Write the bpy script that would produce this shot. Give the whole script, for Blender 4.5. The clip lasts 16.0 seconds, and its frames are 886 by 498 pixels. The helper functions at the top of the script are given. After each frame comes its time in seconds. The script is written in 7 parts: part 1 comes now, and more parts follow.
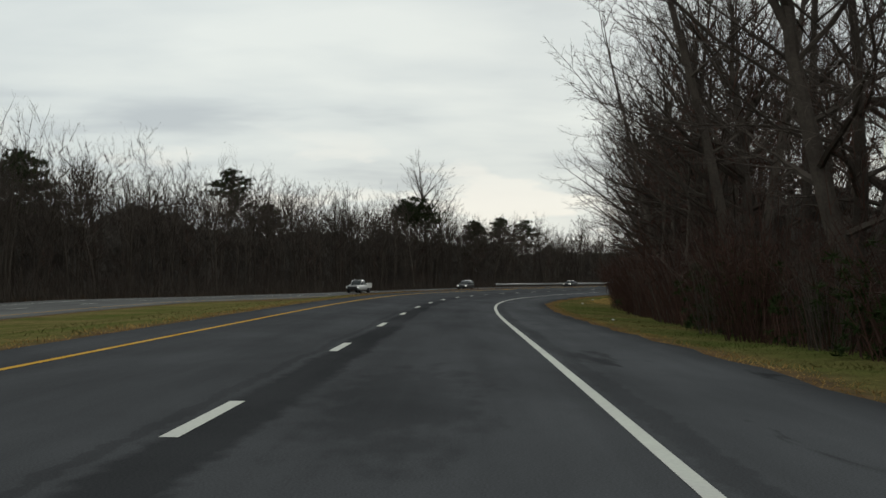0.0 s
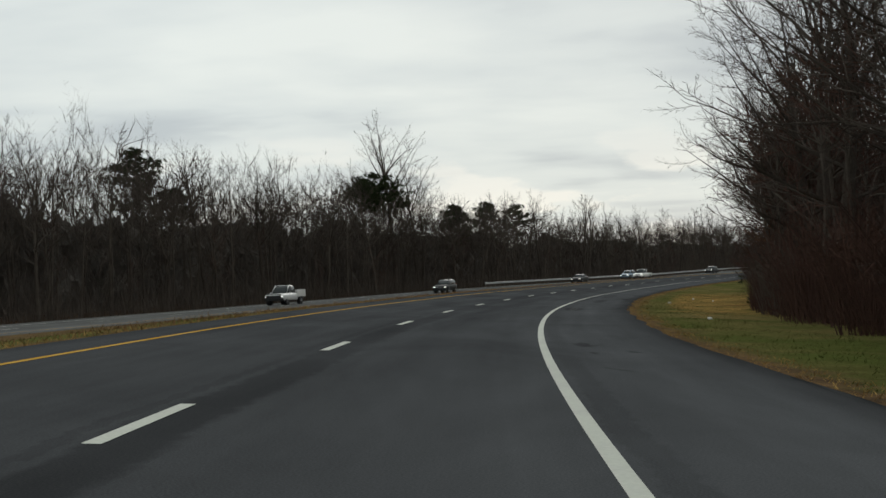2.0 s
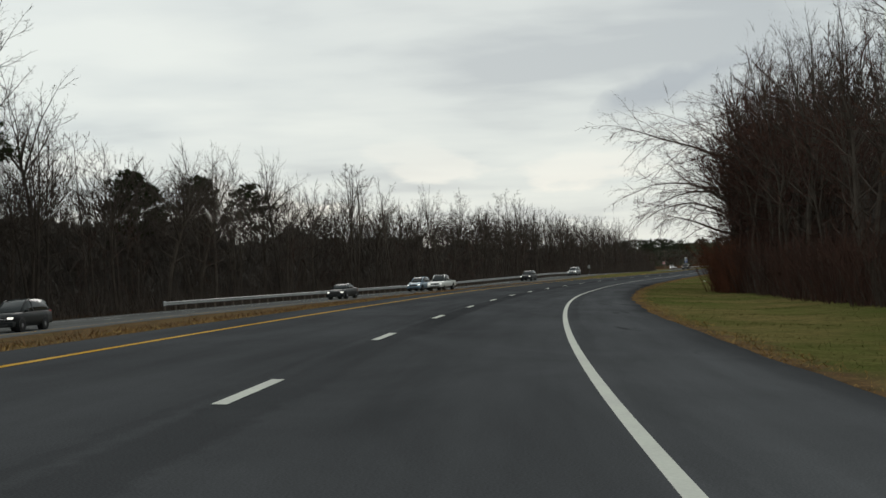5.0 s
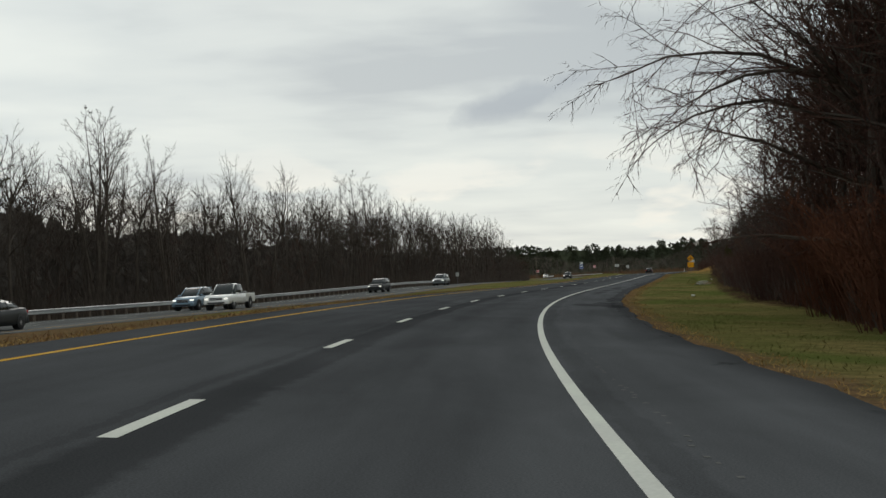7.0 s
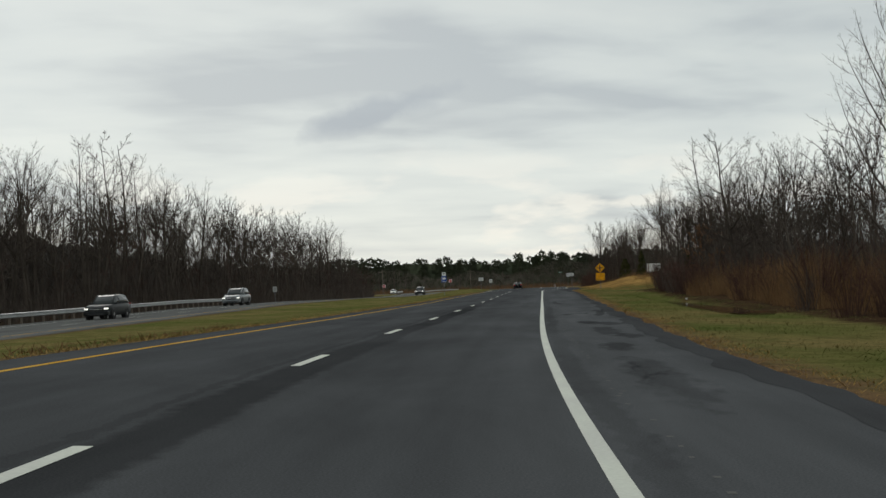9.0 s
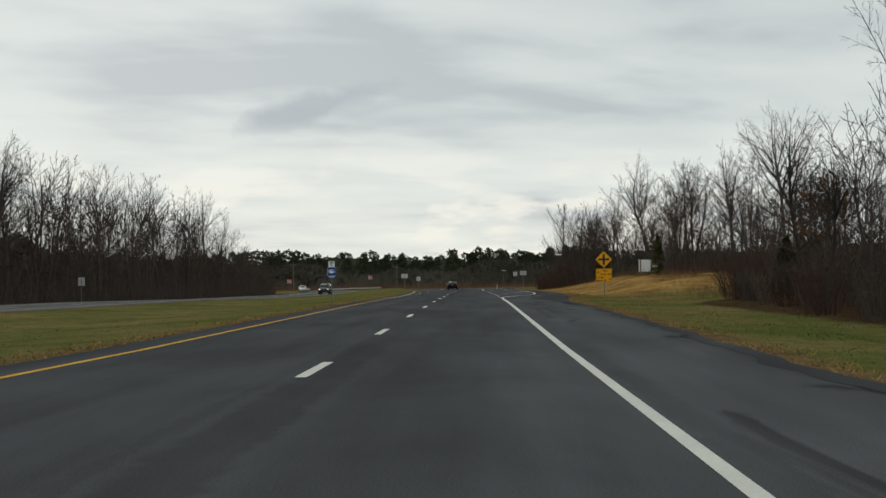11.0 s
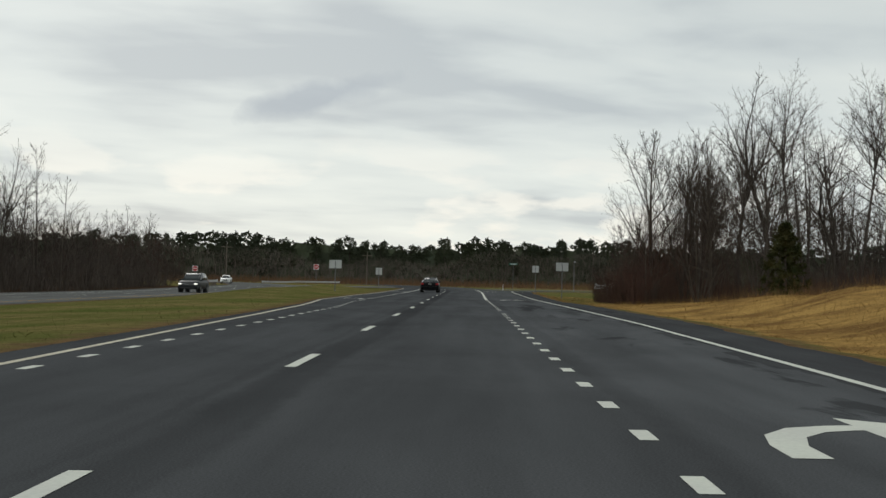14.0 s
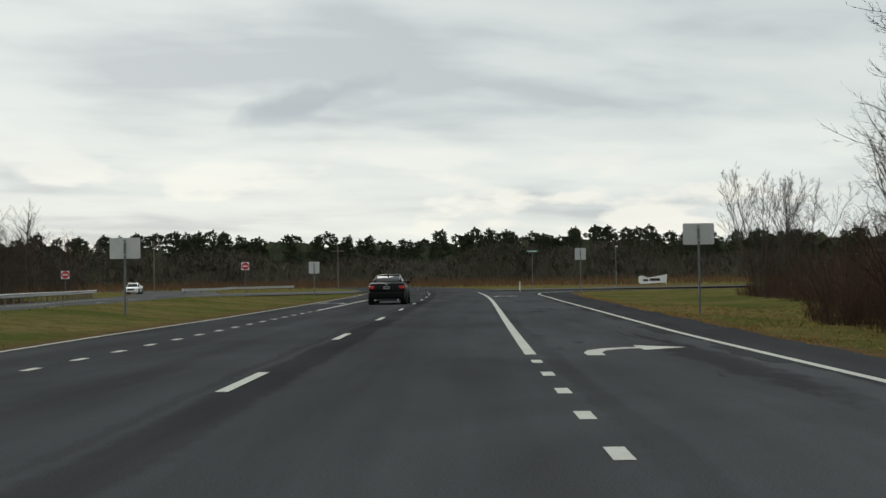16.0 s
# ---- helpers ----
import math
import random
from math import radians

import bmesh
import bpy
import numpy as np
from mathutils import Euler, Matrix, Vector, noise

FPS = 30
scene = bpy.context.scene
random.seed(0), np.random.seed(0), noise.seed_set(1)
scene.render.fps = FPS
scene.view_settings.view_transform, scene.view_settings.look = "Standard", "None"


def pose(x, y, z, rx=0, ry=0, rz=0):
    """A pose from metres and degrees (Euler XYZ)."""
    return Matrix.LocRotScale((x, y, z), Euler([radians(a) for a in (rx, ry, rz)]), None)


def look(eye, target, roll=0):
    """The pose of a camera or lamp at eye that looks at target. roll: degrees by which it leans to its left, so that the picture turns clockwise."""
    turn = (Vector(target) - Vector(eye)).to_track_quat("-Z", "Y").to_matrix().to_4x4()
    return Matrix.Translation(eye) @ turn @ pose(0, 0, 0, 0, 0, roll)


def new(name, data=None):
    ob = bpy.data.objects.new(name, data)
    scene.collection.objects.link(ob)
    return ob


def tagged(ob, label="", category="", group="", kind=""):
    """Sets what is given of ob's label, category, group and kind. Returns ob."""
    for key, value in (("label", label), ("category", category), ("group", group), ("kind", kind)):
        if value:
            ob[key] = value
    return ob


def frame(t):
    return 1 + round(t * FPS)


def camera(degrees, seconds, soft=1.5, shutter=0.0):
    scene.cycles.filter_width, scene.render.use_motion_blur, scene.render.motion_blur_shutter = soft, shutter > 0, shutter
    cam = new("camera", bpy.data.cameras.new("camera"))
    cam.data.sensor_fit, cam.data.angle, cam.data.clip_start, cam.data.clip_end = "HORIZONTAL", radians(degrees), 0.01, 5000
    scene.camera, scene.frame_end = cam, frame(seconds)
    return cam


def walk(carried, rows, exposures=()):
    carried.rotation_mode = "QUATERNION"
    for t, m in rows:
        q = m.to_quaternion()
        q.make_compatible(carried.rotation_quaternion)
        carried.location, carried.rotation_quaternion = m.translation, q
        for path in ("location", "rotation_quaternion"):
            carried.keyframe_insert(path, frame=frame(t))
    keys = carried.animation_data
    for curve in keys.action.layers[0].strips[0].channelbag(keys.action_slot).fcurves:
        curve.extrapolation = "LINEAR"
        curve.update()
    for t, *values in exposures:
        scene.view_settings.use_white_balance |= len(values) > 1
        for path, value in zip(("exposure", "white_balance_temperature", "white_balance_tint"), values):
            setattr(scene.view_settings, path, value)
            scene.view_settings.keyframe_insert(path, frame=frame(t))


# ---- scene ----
# A divided highway through leafless winter woods, driven under an overcast sky.
cam = camera(37.8, 16.0)
PATH = [
    (0, (2.227, 10.069, 1.753), (1.692, 30.058, 2.133), 0.67),
    (0.5, (2.184, 25.481, 1.619), (1.729, 45.473, 1.977), 0.10),
    (1, (2.183, 41.081, 1.489), (1.747, 61.073, 1.854), -0.94),
    (1.5, (2.214, 56.927, 1.352), (1.798, 76.919, 1.746), -1.48),
    (2, (2.254, 71.603, 1.246), (1.993, 91.597, 1.643), -1.83),
    (2.5, (2.531, 87.161, 1.140), (2.726, 107.157, 1.514), -2.29),
    (3, (3.196, 102.822, 1.037), (4.015, 122.801, 1.449), -2.24),
    (3.5, (4.366, 118.610, 0.930), (5.944, 138.543, 1.362), -2.16),
    (4, (6.126, 134.385, 0.822), (8.354, 154.256, 1.264), -2.48),
    (6.5, (22.464, 211.358, 0.534), (27.328, 230.751, 1.020), -2.63),
    (7, (26.808, 226.702, 0.515), (32.247, 245.942, 1.017), -2.70),
    (7.5, (31.596, 241.879, 0.500), (37.609, 260.946, 1.023), -2.89),
    (8, (36.889, 256.959, 0.490), (43.497, 275.828, 1.037), -2.74),
    (8.5, (42.581, 271.715, 0.533), (49.715, 290.390, 1.112), -2.80),
    (9, (48.692, 286.425, 0.585), (56.361, 304.885, 1.220), -2.46),
    (9.5, (55.132, 300.796, 0.638), (63.135, 319.112, 1.308), -2.49),
    (10, (61.942, 315.475, 0.696), (70.278, 333.645, 1.302), -1.82),
    (10.2, (64.677, 321.160, 0.715), (73.136, 339.274, 1.316), -1.43),
    (12.3, (94.997, 380.689, 1.046), (103.645, 398.714, 1.604), -0.62),
    (12.5, (97.893, 386.345, 1.093), (106.549, 404.364, 1.727), -0.63),
    (13, (105.217, 400.814, 1.204), (113.841, 418.850, 1.754), -0.27),
    (13.5, (112.426, 415.237, 1.246), (121.063, 433.268, 1.788), 0.43),
    (14, (119.624, 429.668, 1.287), (128.281, 447.690, 1.784), 1.29),
    (14.5, (126.964, 444.207, 1.307), (135.627, 462.226, 1.834), 1.47),
    (15, (134.131, 458.310, 1.314), (142.826, 476.314, 1.816), 0.91),
    (15.5, (141.322, 472.284, 1.318), (150.071, 490.262, 1.808), -0.06),
    (16, (148.685, 486.589, 1.312), (157.343, 504.612, 1.787), -0.83),
]
walk(cam, [(t, look(eye, target, roll)) for t, eye, target, roll in PATH], [(0, -0.04), (4, 0.0), (10, 0.0), (12.5, 0.05), (16, 0.08)])

# ---- sky and sun ----
world = bpy.data.worlds.new("overcast_sky")
scene.world = world
world.use_nodes = True


def sky_nodes():
    n, l = world.node_tree.nodes, world.node_tree.links
    n.clear()
    out = n.new("ShaderNodeOutputWorld")
    sky = n.new("ShaderNodeTexSky")
    sky.sky_type, sky.sun_disc = "NISHITA", False
    sky.sun_elevation, sky.sun_rotation = radians(SUN_UP), radians(SUN_TURN)
    clear = n.new("ShaderNodeBackground")
    clear.inputs[1].default_value = 0.1
    l.new(sky.outputs[0], clear.inputs[0])
    way = n.new("ShaderNodeTexCoord").outputs["Generated"]
    xyz = n.new("ShaderNodeSeparateXYZ")
    l.new(way, xyz.inputs[0])

    def sums(op, a, b=None):
        m = n.new("ShaderNodeMath")
        m.operation = op
        for i, v in enumerate((a, b)):
            if v is None:
                continue
            if isinstance(v, (int, float)):
                m.inputs[i].default_value = v
            else:
                l.new(v, m.inputs[i])
        return m.outputs[0]

    high = sums("ADD", sums("MAXIMUM", xyz.outputs[2], 0.0), 0.11)
    flat = n.new("ShaderNodeCombineXYZ")
    l.new(sums("DIVIDE", xyz.outputs[0], high), flat.inputs[0])
    l.new(sums("DIVIDE", xyz.outputs[1], high), flat.inputs[1])

    def clouds(scale, detail, rough, shift, squash):
        m = n.new("ShaderNodeMapping")
        m.inputs["Location"].default_value = shift
        m.inputs["Rotation"].default_value = (0, 0, radians(20))
        m.inputs["Scale"].default_value = squash
        l.new(flat.outputs[0], m.inputs[0])
        t = n.new("ShaderNodeTexNoise")
        t.inputs["Scale"].default_value = scale
        t.inputs["Detail"].default_value = detail
        t.inputs["Roughness"].default_value = rough
        t.inputs["Distortion"].default_value = 0.25
        l.new(m.outputs[0], t.inputs[0])
        return t.outputs[0]

    soft = clouds(0.9, 4, 0.5, (3.1, 0.4, 0), (0.7, 1.0, 1))
    streak = clouds(2.4, 5, 0.5, (0.7, 5.2, 0), (0.8, 1.0, 1))
    both = sums("ADD", sums("MULTIPLY", soft, 0.72), sums("MULTIPLY", streak, 0.28))
    ramp = n.new("ShaderNodeValToRGB")
    e = ramp.color_ramp.elements
    e[0].position, e[0].color = 0.38, (0.478, 0.525, 0.545, 1)
    e[1].position, e[1].color = 0.63, (0.742, 0.784, 0.75, 1)
    mid = e.new(0.48)
    mid.color = (0.630, 0.68, 0.672, 1)
    l.new(both, ramp.inputs[0])
    # small pale heaps low over the horizon
    heap_map = n.new("ShaderNodeMapping")
    heap_map.inputs["Scale"].default_value = (9.0, 9.0, 30.0)
    heap_map.inputs["Location"].default_value = (0.35, 0.2, 0.0)
    l.new(way, heap_map.inputs[0])
    heap = n.new("ShaderNodeTexNoise")
    heap.inputs["Scale"].default_value, heap.inputs["Detail"].default_value = 1.0, 5
    l.new(heap_map.outputs[0], heap.inputs[0])
    heap_on = n.new("ShaderNodeValToRGB")
    heap_on.color_ramp.elements[0].position, heap_on.color_ramp.elements[1].position = 0.53, 0.60
    l.new(heap.outputs[0], heap_on.inputs[0])
    low = n.new("ShaderNodeMapRange")
    low.inputs["From Min"].default_value, low.inputs["From Max"].default_value = 0.12, 0.06
    low.clamp = True
    l.new(xyz.outputs[2], low.inputs[0])
    mix = n.new("ShaderNodeMixRGB")
    mix.inputs[2].default_value = (0.83, 0.825, 0.765, 1)
    l.new(sums("MULTIPLY", heap_on.outputs[0], sums("MULTIPLY", low.outputs[0], 0.85)), mix.inputs[0])
    l.new(ramp.outputs[0], mix.inputs[1])
    cloud = n.new("ShaderNodeBackground")
    # the cover thickens upwards to the east
    east = sums("MULTIPLY", sums("MAXIMUM", xyz.outputs[0], -0.2), sums("MINIMUM", xyz.outputs[2], 0.3))
    l.new(sums("SUBTRACT", 1.05, sums("MULTIPLY", east, 1.05)), cloud.inputs[1])
    # one ragged dark scrap of cloud
    scrap_map = n.new("ShaderNodeMapping")
    scrap_map.inputs["Location"].default_value = (-SCRAP[0], -SCRAP[1], -SCRAP[2])
    l.new(way, scrap_map.inputs[0])
    apart = n.new("ShaderNodeSeparateXYZ")
    l.new(scrap_map.outputs[0], apart.inputs[0])
    rag = n.new("ShaderNodeTexNoise")
    rag.inputs["Scale"].default_value, rag.inputs["Detail"].default_value = 22.0, 5
    l.new(way, rag.inputs[0])
    across = sums("DIVIDE", sums("SUBTRACT", sums("MULTIPLY", apart.outputs[0], math.cos(SCRAP[3])), sums("MULTIPLY", apart.outputs[1], math.sin(SCRAP[3]))), 0.062)
    upward = sums("DIVIDE", sums("SUBTRACT", apart.outputs[2], sums("MULTIPLY", across, 0.016)), 0.0135)
    far = sums("SQRT", sums("ADD", sums("MULTIPLY", across, across), sums("MULTIPLY", upward, upward)))
    dark = n.new("ShaderNodeMapRange")
    dark.inputs["From Min"].default_value, dark.inputs["From Max"].default_value = 1.0, 0.45
    dark.inputs["To Max"].default_value = 0.75
    dark.clamp = True
    l.new(sums("ADD", far, sums("MULTIPLY", sums("SUBTRACT", rag.outputs[0], 0.5), 1.6)), dark.inputs[0])
    scrap = n.new("ShaderNodeMixRGB")
    scrap.inputs[2].default_value = (0.36, 0.41, 0.46, 1)
    l.new(dark.outputs[0], scrap.inputs[0])
    l.new(mix.outputs[0], scrap.inputs[1])
    l.new(scrap.outputs[0], cloud.inputs[0])
    blend = n.new("ShaderNodeMixShader")
    blend.inputs[0].default_value = 0.94
    l.new(clear.outputs[0], blend.inputs[1])
    l.new(cloud.outputs[0], blend.inputs[2])
    l.new(blend.outputs[0], out.inputs[0])


SUN_UP, SUN_TURN = 28.0, 10.0
SCRAP = (0.342, 0.929, 0.139, radians(20))  # direction of the dark scrap of cloud
sky_nodes()
sun = new("sun", bpy.data.lights.new("sun", "SUN"))
sun.data.energy, sun.data.angle, sun.data.color = 0.5, radians(25), (1.0, 0.96, 0.9)
sun.matrix_world = look((0, 0, 60), (-60 * math.sin(radians(SUN_TURN)) / math.tan(radians(SUN_UP)), -60 * math.cos(radians(SUN_TURN)) / math.tan(radians(SUN_UP)), 0))

# ---- materials ----


def material(name, colour, rough=0.8, metal=0.0, vary=0.25, scale=3.0, fine=40.0, bump=0.0, second=None, emit=0.0, coat=0.0, spec=0.5, random_tint=0.0, coord="Object"):
    """A surface whose colour wanders at a coarse and a fine scale, with relief."""
    m = bpy.data.materials.new(name)
    m.use_nodes = True
    n, l = m.node_tree.nodes, m.node_tree.links
    p = n["Principled BSDF"]
    p.inputs["Roughness"].default_value, p.inputs["Metallic"].default_value = rough, metal
    p.inputs["Specular IOR Level"].default_value = spec
    p.inputs["Coat Weight"].default_value = coat
    tc = n.new("ShaderNodeTexCoord")
    big, small = n.new("ShaderNodeTexNoise"), n.new("ShaderNodeTexNoise")
    for t, sc, de in ((big, scale, 4), (small, fine, 3)):
        t.inputs["Scale"].default_value, t.inputs["Detail"].default_value = sc, de
        l.new(tc.outputs[coord], t.inputs[0])
    other = second or tuple(c * (1 - vary) for c in colour)
    mix = n.new("ShaderNodeMixRGB")
    mix.inputs[1].default_value, mix.inputs[2].default_value = (*colour, 1), (*other, 1)
    step = n.new("ShaderNodeMapRange")
    step.inputs["From Min"].default_value, step.inputs["From Max"].default_value = 0.38, 0.62
    l.new(big.outputs[0], step.inputs[0])
    l.new(step.outputs[0], mix.inputs[0])
    tone = n.new("ShaderNodeMapRange")
    tone.inputs["To Min"].default_value, tone.inputs["To Max"].default_value = 1 - vary, 1 + vary
    l.new(small.outputs[0], tone.inputs[0])
    mul = n.new("ShaderNodeVectorMath")
    mul.operation = "SCALE"
    l.new(mix.outputs[0], mul.inputs[0])
    last = tone.outputs[0]
    if random_tint:
        info = n.new("ShaderNodeObjectInfo")
        rnd = n.new("ShaderNodeMapRange")
        rnd.inputs["To Min"].default_value, rnd.inputs["To Max"].default_value = 1 - random_tint, 1 + random_tint
        l.new(info.outputs["Random"], rnd.inputs[0])
        both = n.new("ShaderNodeMath")
        both.operation = "MULTIPLY"
        l.new(last, both.inputs[0])
        l.new(rnd.outputs[0], both.inputs[1])
        last = both.outputs[0]
    l.new(last, mul.inputs[3])
    l.new(mul.outputs[0], p.inputs["Base Color"])
    if bump:
        b = n.new("ShaderNodeBump")
        b.inputs["Strength"].default_value, b.inputs["Distance"].default_value = bump, 0.02
        l.new(small.outputs[0], b.inputs["Height"])
        l.new(b.outputs[0], p.inputs["Normal"])
    if emit:
        p.inputs["Emission Color"].default_value = (*colour, 1)
        p.inputs["Emission Strength"].default_value = emit
    return m


def asphalt_material(name, base, seams, stains=()):
    """Worn asphalt: fine stone grain, streaks along the lanes, tar seams at the given offsets (metres across), cracks and patches."""
    m = bpy.data.materials.new(name)
    m.use_nodes = True
    n, l = m.node_tree.nodes, m.node_tree.links
    p = n["Principled BSDF"]
    p.inputs["Specular IOR Level"].default_value = 0.0
    uv = n.new("ShaderNodeUVMap")
    uv.uv_map = "across_along"
    sep = n.new("ShaderNodeSeparateXYZ")
    l.new(uv.outputs[0], sep.inputs[0])

    def noise_of(sx, sy, scale, detail, rough=0.55, warp=0.0):
        mp = n.new("ShaderNodeMapping")
        mp.inputs["Scale"].default_value = (sx, sy, 1)
        l.new(uv.outputs[0], mp.inputs[0])
        t = n.new("ShaderNodeTexNoise")
        t.inputs["Scale"].default_value, t.inputs["Detail"].default_value = scale, detail
        t.inputs["Roughness"].default_value, t.inputs["Distortion"].default_value = rough, warp
        l.new(mp.outputs[0], t.inputs[0])
        return t.outputs[0]

    def do(op, a, b, c=None):
        q = n.new("ShaderNodeMath")
        q.operation = op
        for i, v in enumerate((a, b, c)):
            if v is None:
                continue
            if isinstance(v, (int, float)):
                q.inputs[i].default_value = v
            else:
                l.new(v, q.inputs[i])
        return q.outputs[0]

    def span(v, a, b, c, d):
        q = n.new("ShaderNodeMapRange")
        for i, x in enumerate((a, b, c, d)):
            q.inputs[i + 1].default_value = x
        l.new(v, q.inputs[0])
        return q.outputs[0]

    tone = span(noise_of(1, 0.05, 1.1, 4), 0.3, 0.7, 0.86, 1.14)
    tone = do("MULTIPLY", tone, span(noise_of(1, 0.35, 0.35, 5, 0.6, 0.6), 0.35, 0.7, 1.12, 0.84))
    tone = do("MULTIPLY", tone, span(noise_of(1, 1, 55, 2), 0.3, 0.7, 0.8, 1.2))
    wander = do("MULTIPLY", do("SUBTRACT", noise_of(0.001, 0.13, 1, 3), 0.5), 0.5)
    ragged = do("MULTIPLY", do("SUBTRACT", noise_of(2, 1.2, 2, 3), 0.5), 0.3)
    for place, half, dark in seams:
        off = do("ABSOLUTE", do("SUBTRACT", do("ADD", sep.outputs[0], do("ADD", wander, ragged)), place), 0)
        here = span(off, half * 0.75, half * 1.15, 1, 0)
        there = n.new("ShaderNodeValToRGB")
        there.color_ramp.elements[0].position, there.color_ramp.elements[0].color = 0.0, (0.9, 0.9, 0.9, 1)
        there.color_ramp.elements[1].position, there.color_ramp.elements[1].color = 1.0, (0.5, 0.5, 0.5, 1)
        for at, much in ((70, 0.9), (105, 0.4), (180, 0.45), (220, 0.7), (300, 0.8), (320, 1.0), (360, 1.0), (385, 0.1), (430, 0.1), (455, 0.35), (490, 0.4), (512, 0.75), (560, 0.75)):
            e = there.color_ramp.elements.new(at / 700)
            e.color = (much, much, much, 1)
        l.new(do("DIVIDE", sep.outputs[1], 700.0), there.inputs[0])
        here = do("MULTIPLY", here, do("MULTIPLY", span(noise_of(0.01, 0.045, 1, 3), 0.40, 0.52, 0.6, 1), there.outputs[0]))
        tone = do("MULTIPLY", tone, do("SUBTRACT", 1, do("MULTIPLY", here, dark)))
    # single dark stains: place across and along, half sizes, depth
    blot = noise_of(3.0, 0.9, 1.0, 4)
    for d0, s0, wd, ws, dark in stains:
        a = do("DIVIDE", do("SUBTRACT", sep.outputs[0], d0), wd)
        b = do("DIVIDE", do("SUBTRACT", sep.outputs[1], s0), ws)
        r = do("ADD", do("SQRT", do("ADD", do("MULTIPLY", a, a), do("MULTIPLY", b, b)), 0), do("MULTIPLY", do("SUBTRACT", blot, 0.5), 2.2))
        tone = do("MULTIPLY", tone, do("SUBTRACT", 1, do("MULTIPLY", span(r, 0.65, 1.15, 1, 0), dark)))
    # damp-looking patches and old sealing on part of the surface
    patch = span(noise_of(1, 0.22, 0.42, 5, 0.62, 0.8), 0.60, 0.64, 0, 1)
    keep = span(sep.outputs[0], 3.9, 4.4, 0.0, 0.42)
    tone = do("MULTIPLY", tone, do("SUBTRACT", 1, do("MULTIPLY", patch, keep)))
    # paler towards the outer lane and shoulder
    tone = do("MULTIPLY", tone, span(sep.outputs[0], 1.5, 4.5, 1.0, 1.24))
    col = n.new("ShaderNodeVectorMath")
    col.operation = "SCALE"
    col.inputs[0].default_value = base
    l.new(tone, col.inputs[3])
    l.new(col.outputs[0], p.inputs["Base Color"])
    l.new(span(noise_of(1, 0.1, 0.8, 3), 0.3, 0.7, 0.62, 0.82), p.inputs["Roughness"])
    bmp = n.new("ShaderNodeBump")
    bmp.inputs["Strength"].default_value, bmp.inputs["Distance"].default_value = 0.35, 0.006
    l.new(noise_of(1, 1, 70, 2), bmp.inputs["Height"])
    l.new(bmp.outputs[0], p.inputs["Normal"])
    return m


def ground_material():
    """Mown verge grass that turns to bare brown soil along the pavement, straw on the bank and leaf litter under the trees."""
    m = bpy.data.materials.new("verge_and_woodland_floor")
    m.use_nodes = True
    n, l = m.node_tree.nodes, m.node_tree.links
    p = n["Principled BSDF"]
    p.inputs["Roughness"].default_value, p.inputs["Specular IOR Level"].default_value = 0.95, 0.0
    tc = n.new("ShaderNodeTexCoord")

    def noise_of(scale, detail, rough=0.6):
        t = n.new("ShaderNodeTexNoise")
        t.inputs["Scale"].default_value, t.inputs["Detail"].default_value, t.inputs["Roughness"].default_value = scale, detail, rough
        l.new(tc.outputs["Object"], t.inputs[0])
        return t.outputs[0]

    def mixed(fac, a, b):
        q = n.new("ShaderNodeMixRGB")
        for i, v in enumerate((fac, a, b)):
            if isinstance(v, tuple):
                q.inputs[i].default_value = (*v, 1)
            elif isinstance(v, float):
                q.inputs[i].default_value = v
            else:
                l.new(v, q.inputs[i])
        return q.outputs[0]

    def span(v, a, b, c=0.0, d=1.0):
        q = n.new("ShaderNodeMapRange")
        for i, x in enumerate((a, b, c, d)):
            q.inputs[i + 1].default_value = x
        l.new(v, q.inputs[0])
        return q.outputs[0]

    def attr(name):
        q = n.new("ShaderNodeAttribute")
        q.attribute_name = name
        return q.outputs["Fac"]

    def added(a, b, k):
        q = n.new("ShaderNodeMath")
        q.operation = "MULTIPLY_ADD"
        l.new(a, q.inputs[0])
        q.inputs[1].default_value = k
        l.new(b, q.inputs[2])
        return q.outputs[0]

    grass = mixed(span(noise_of(0.16, 6), 0.38, 0.62), (0.090, 0.106, 0.029), (0.180, 0.142, 0.058))
    grass = mixed(span(noise_of(1.7, 5), 0.45, 0.75), grass, (0.078, 0.078, 0.025))
    straw = mixed(span(noise_of(0.33, 7, 0.7), 0.42, 0.60), (0.39, 0.240, 0.080), (0.175, 0.100, 0.038))
    litter = mixed(span(noise_of(0.7, 6), 0.35, 0.65), (0.070, 0.042, 0.024), (0.036, 0.024, 0.015))
    soil = mixed(span(noise_of(1.2, 6), 0.4, 0.65), (0.165, 0.105, 0.054), (0.085, 0.058, 0.036))
    rag = noise_of(0.9, 6)
    col = mixed(span(added(rag, attr("bare"), 1.0), 0.85, 1.25), grass, soil)
    col = mixed(span(added(rag, attr("straw"), 0.8), 0.8, 1.1), col, straw)
    col = mixed(span(added(rag, attr("litter"), 0.8), 0.8, 1.1), col, litter)
    fine = n.new("ShaderNodeVectorMath")
    fine.operation = "SCALE"
    l.new(col, fine.inputs[0])
    l.new(span(noise_of(14, 4, 0.7), 0.3, 0.7, 0.6, 1.35), fine.inputs[3])
    l.new(fine.outputs[0], p.inputs["Base Color"])
    b = n.new("ShaderNodeBump")
    b.inputs["Strength"].default_value, b.inputs["Distance"].default_value = 0.8, 0.06
    l.new(noise_of(9, 5, 0.7), b.inputs["Height"])
    l.new(b.outputs[0], p.inputs["Normal"])
    return m


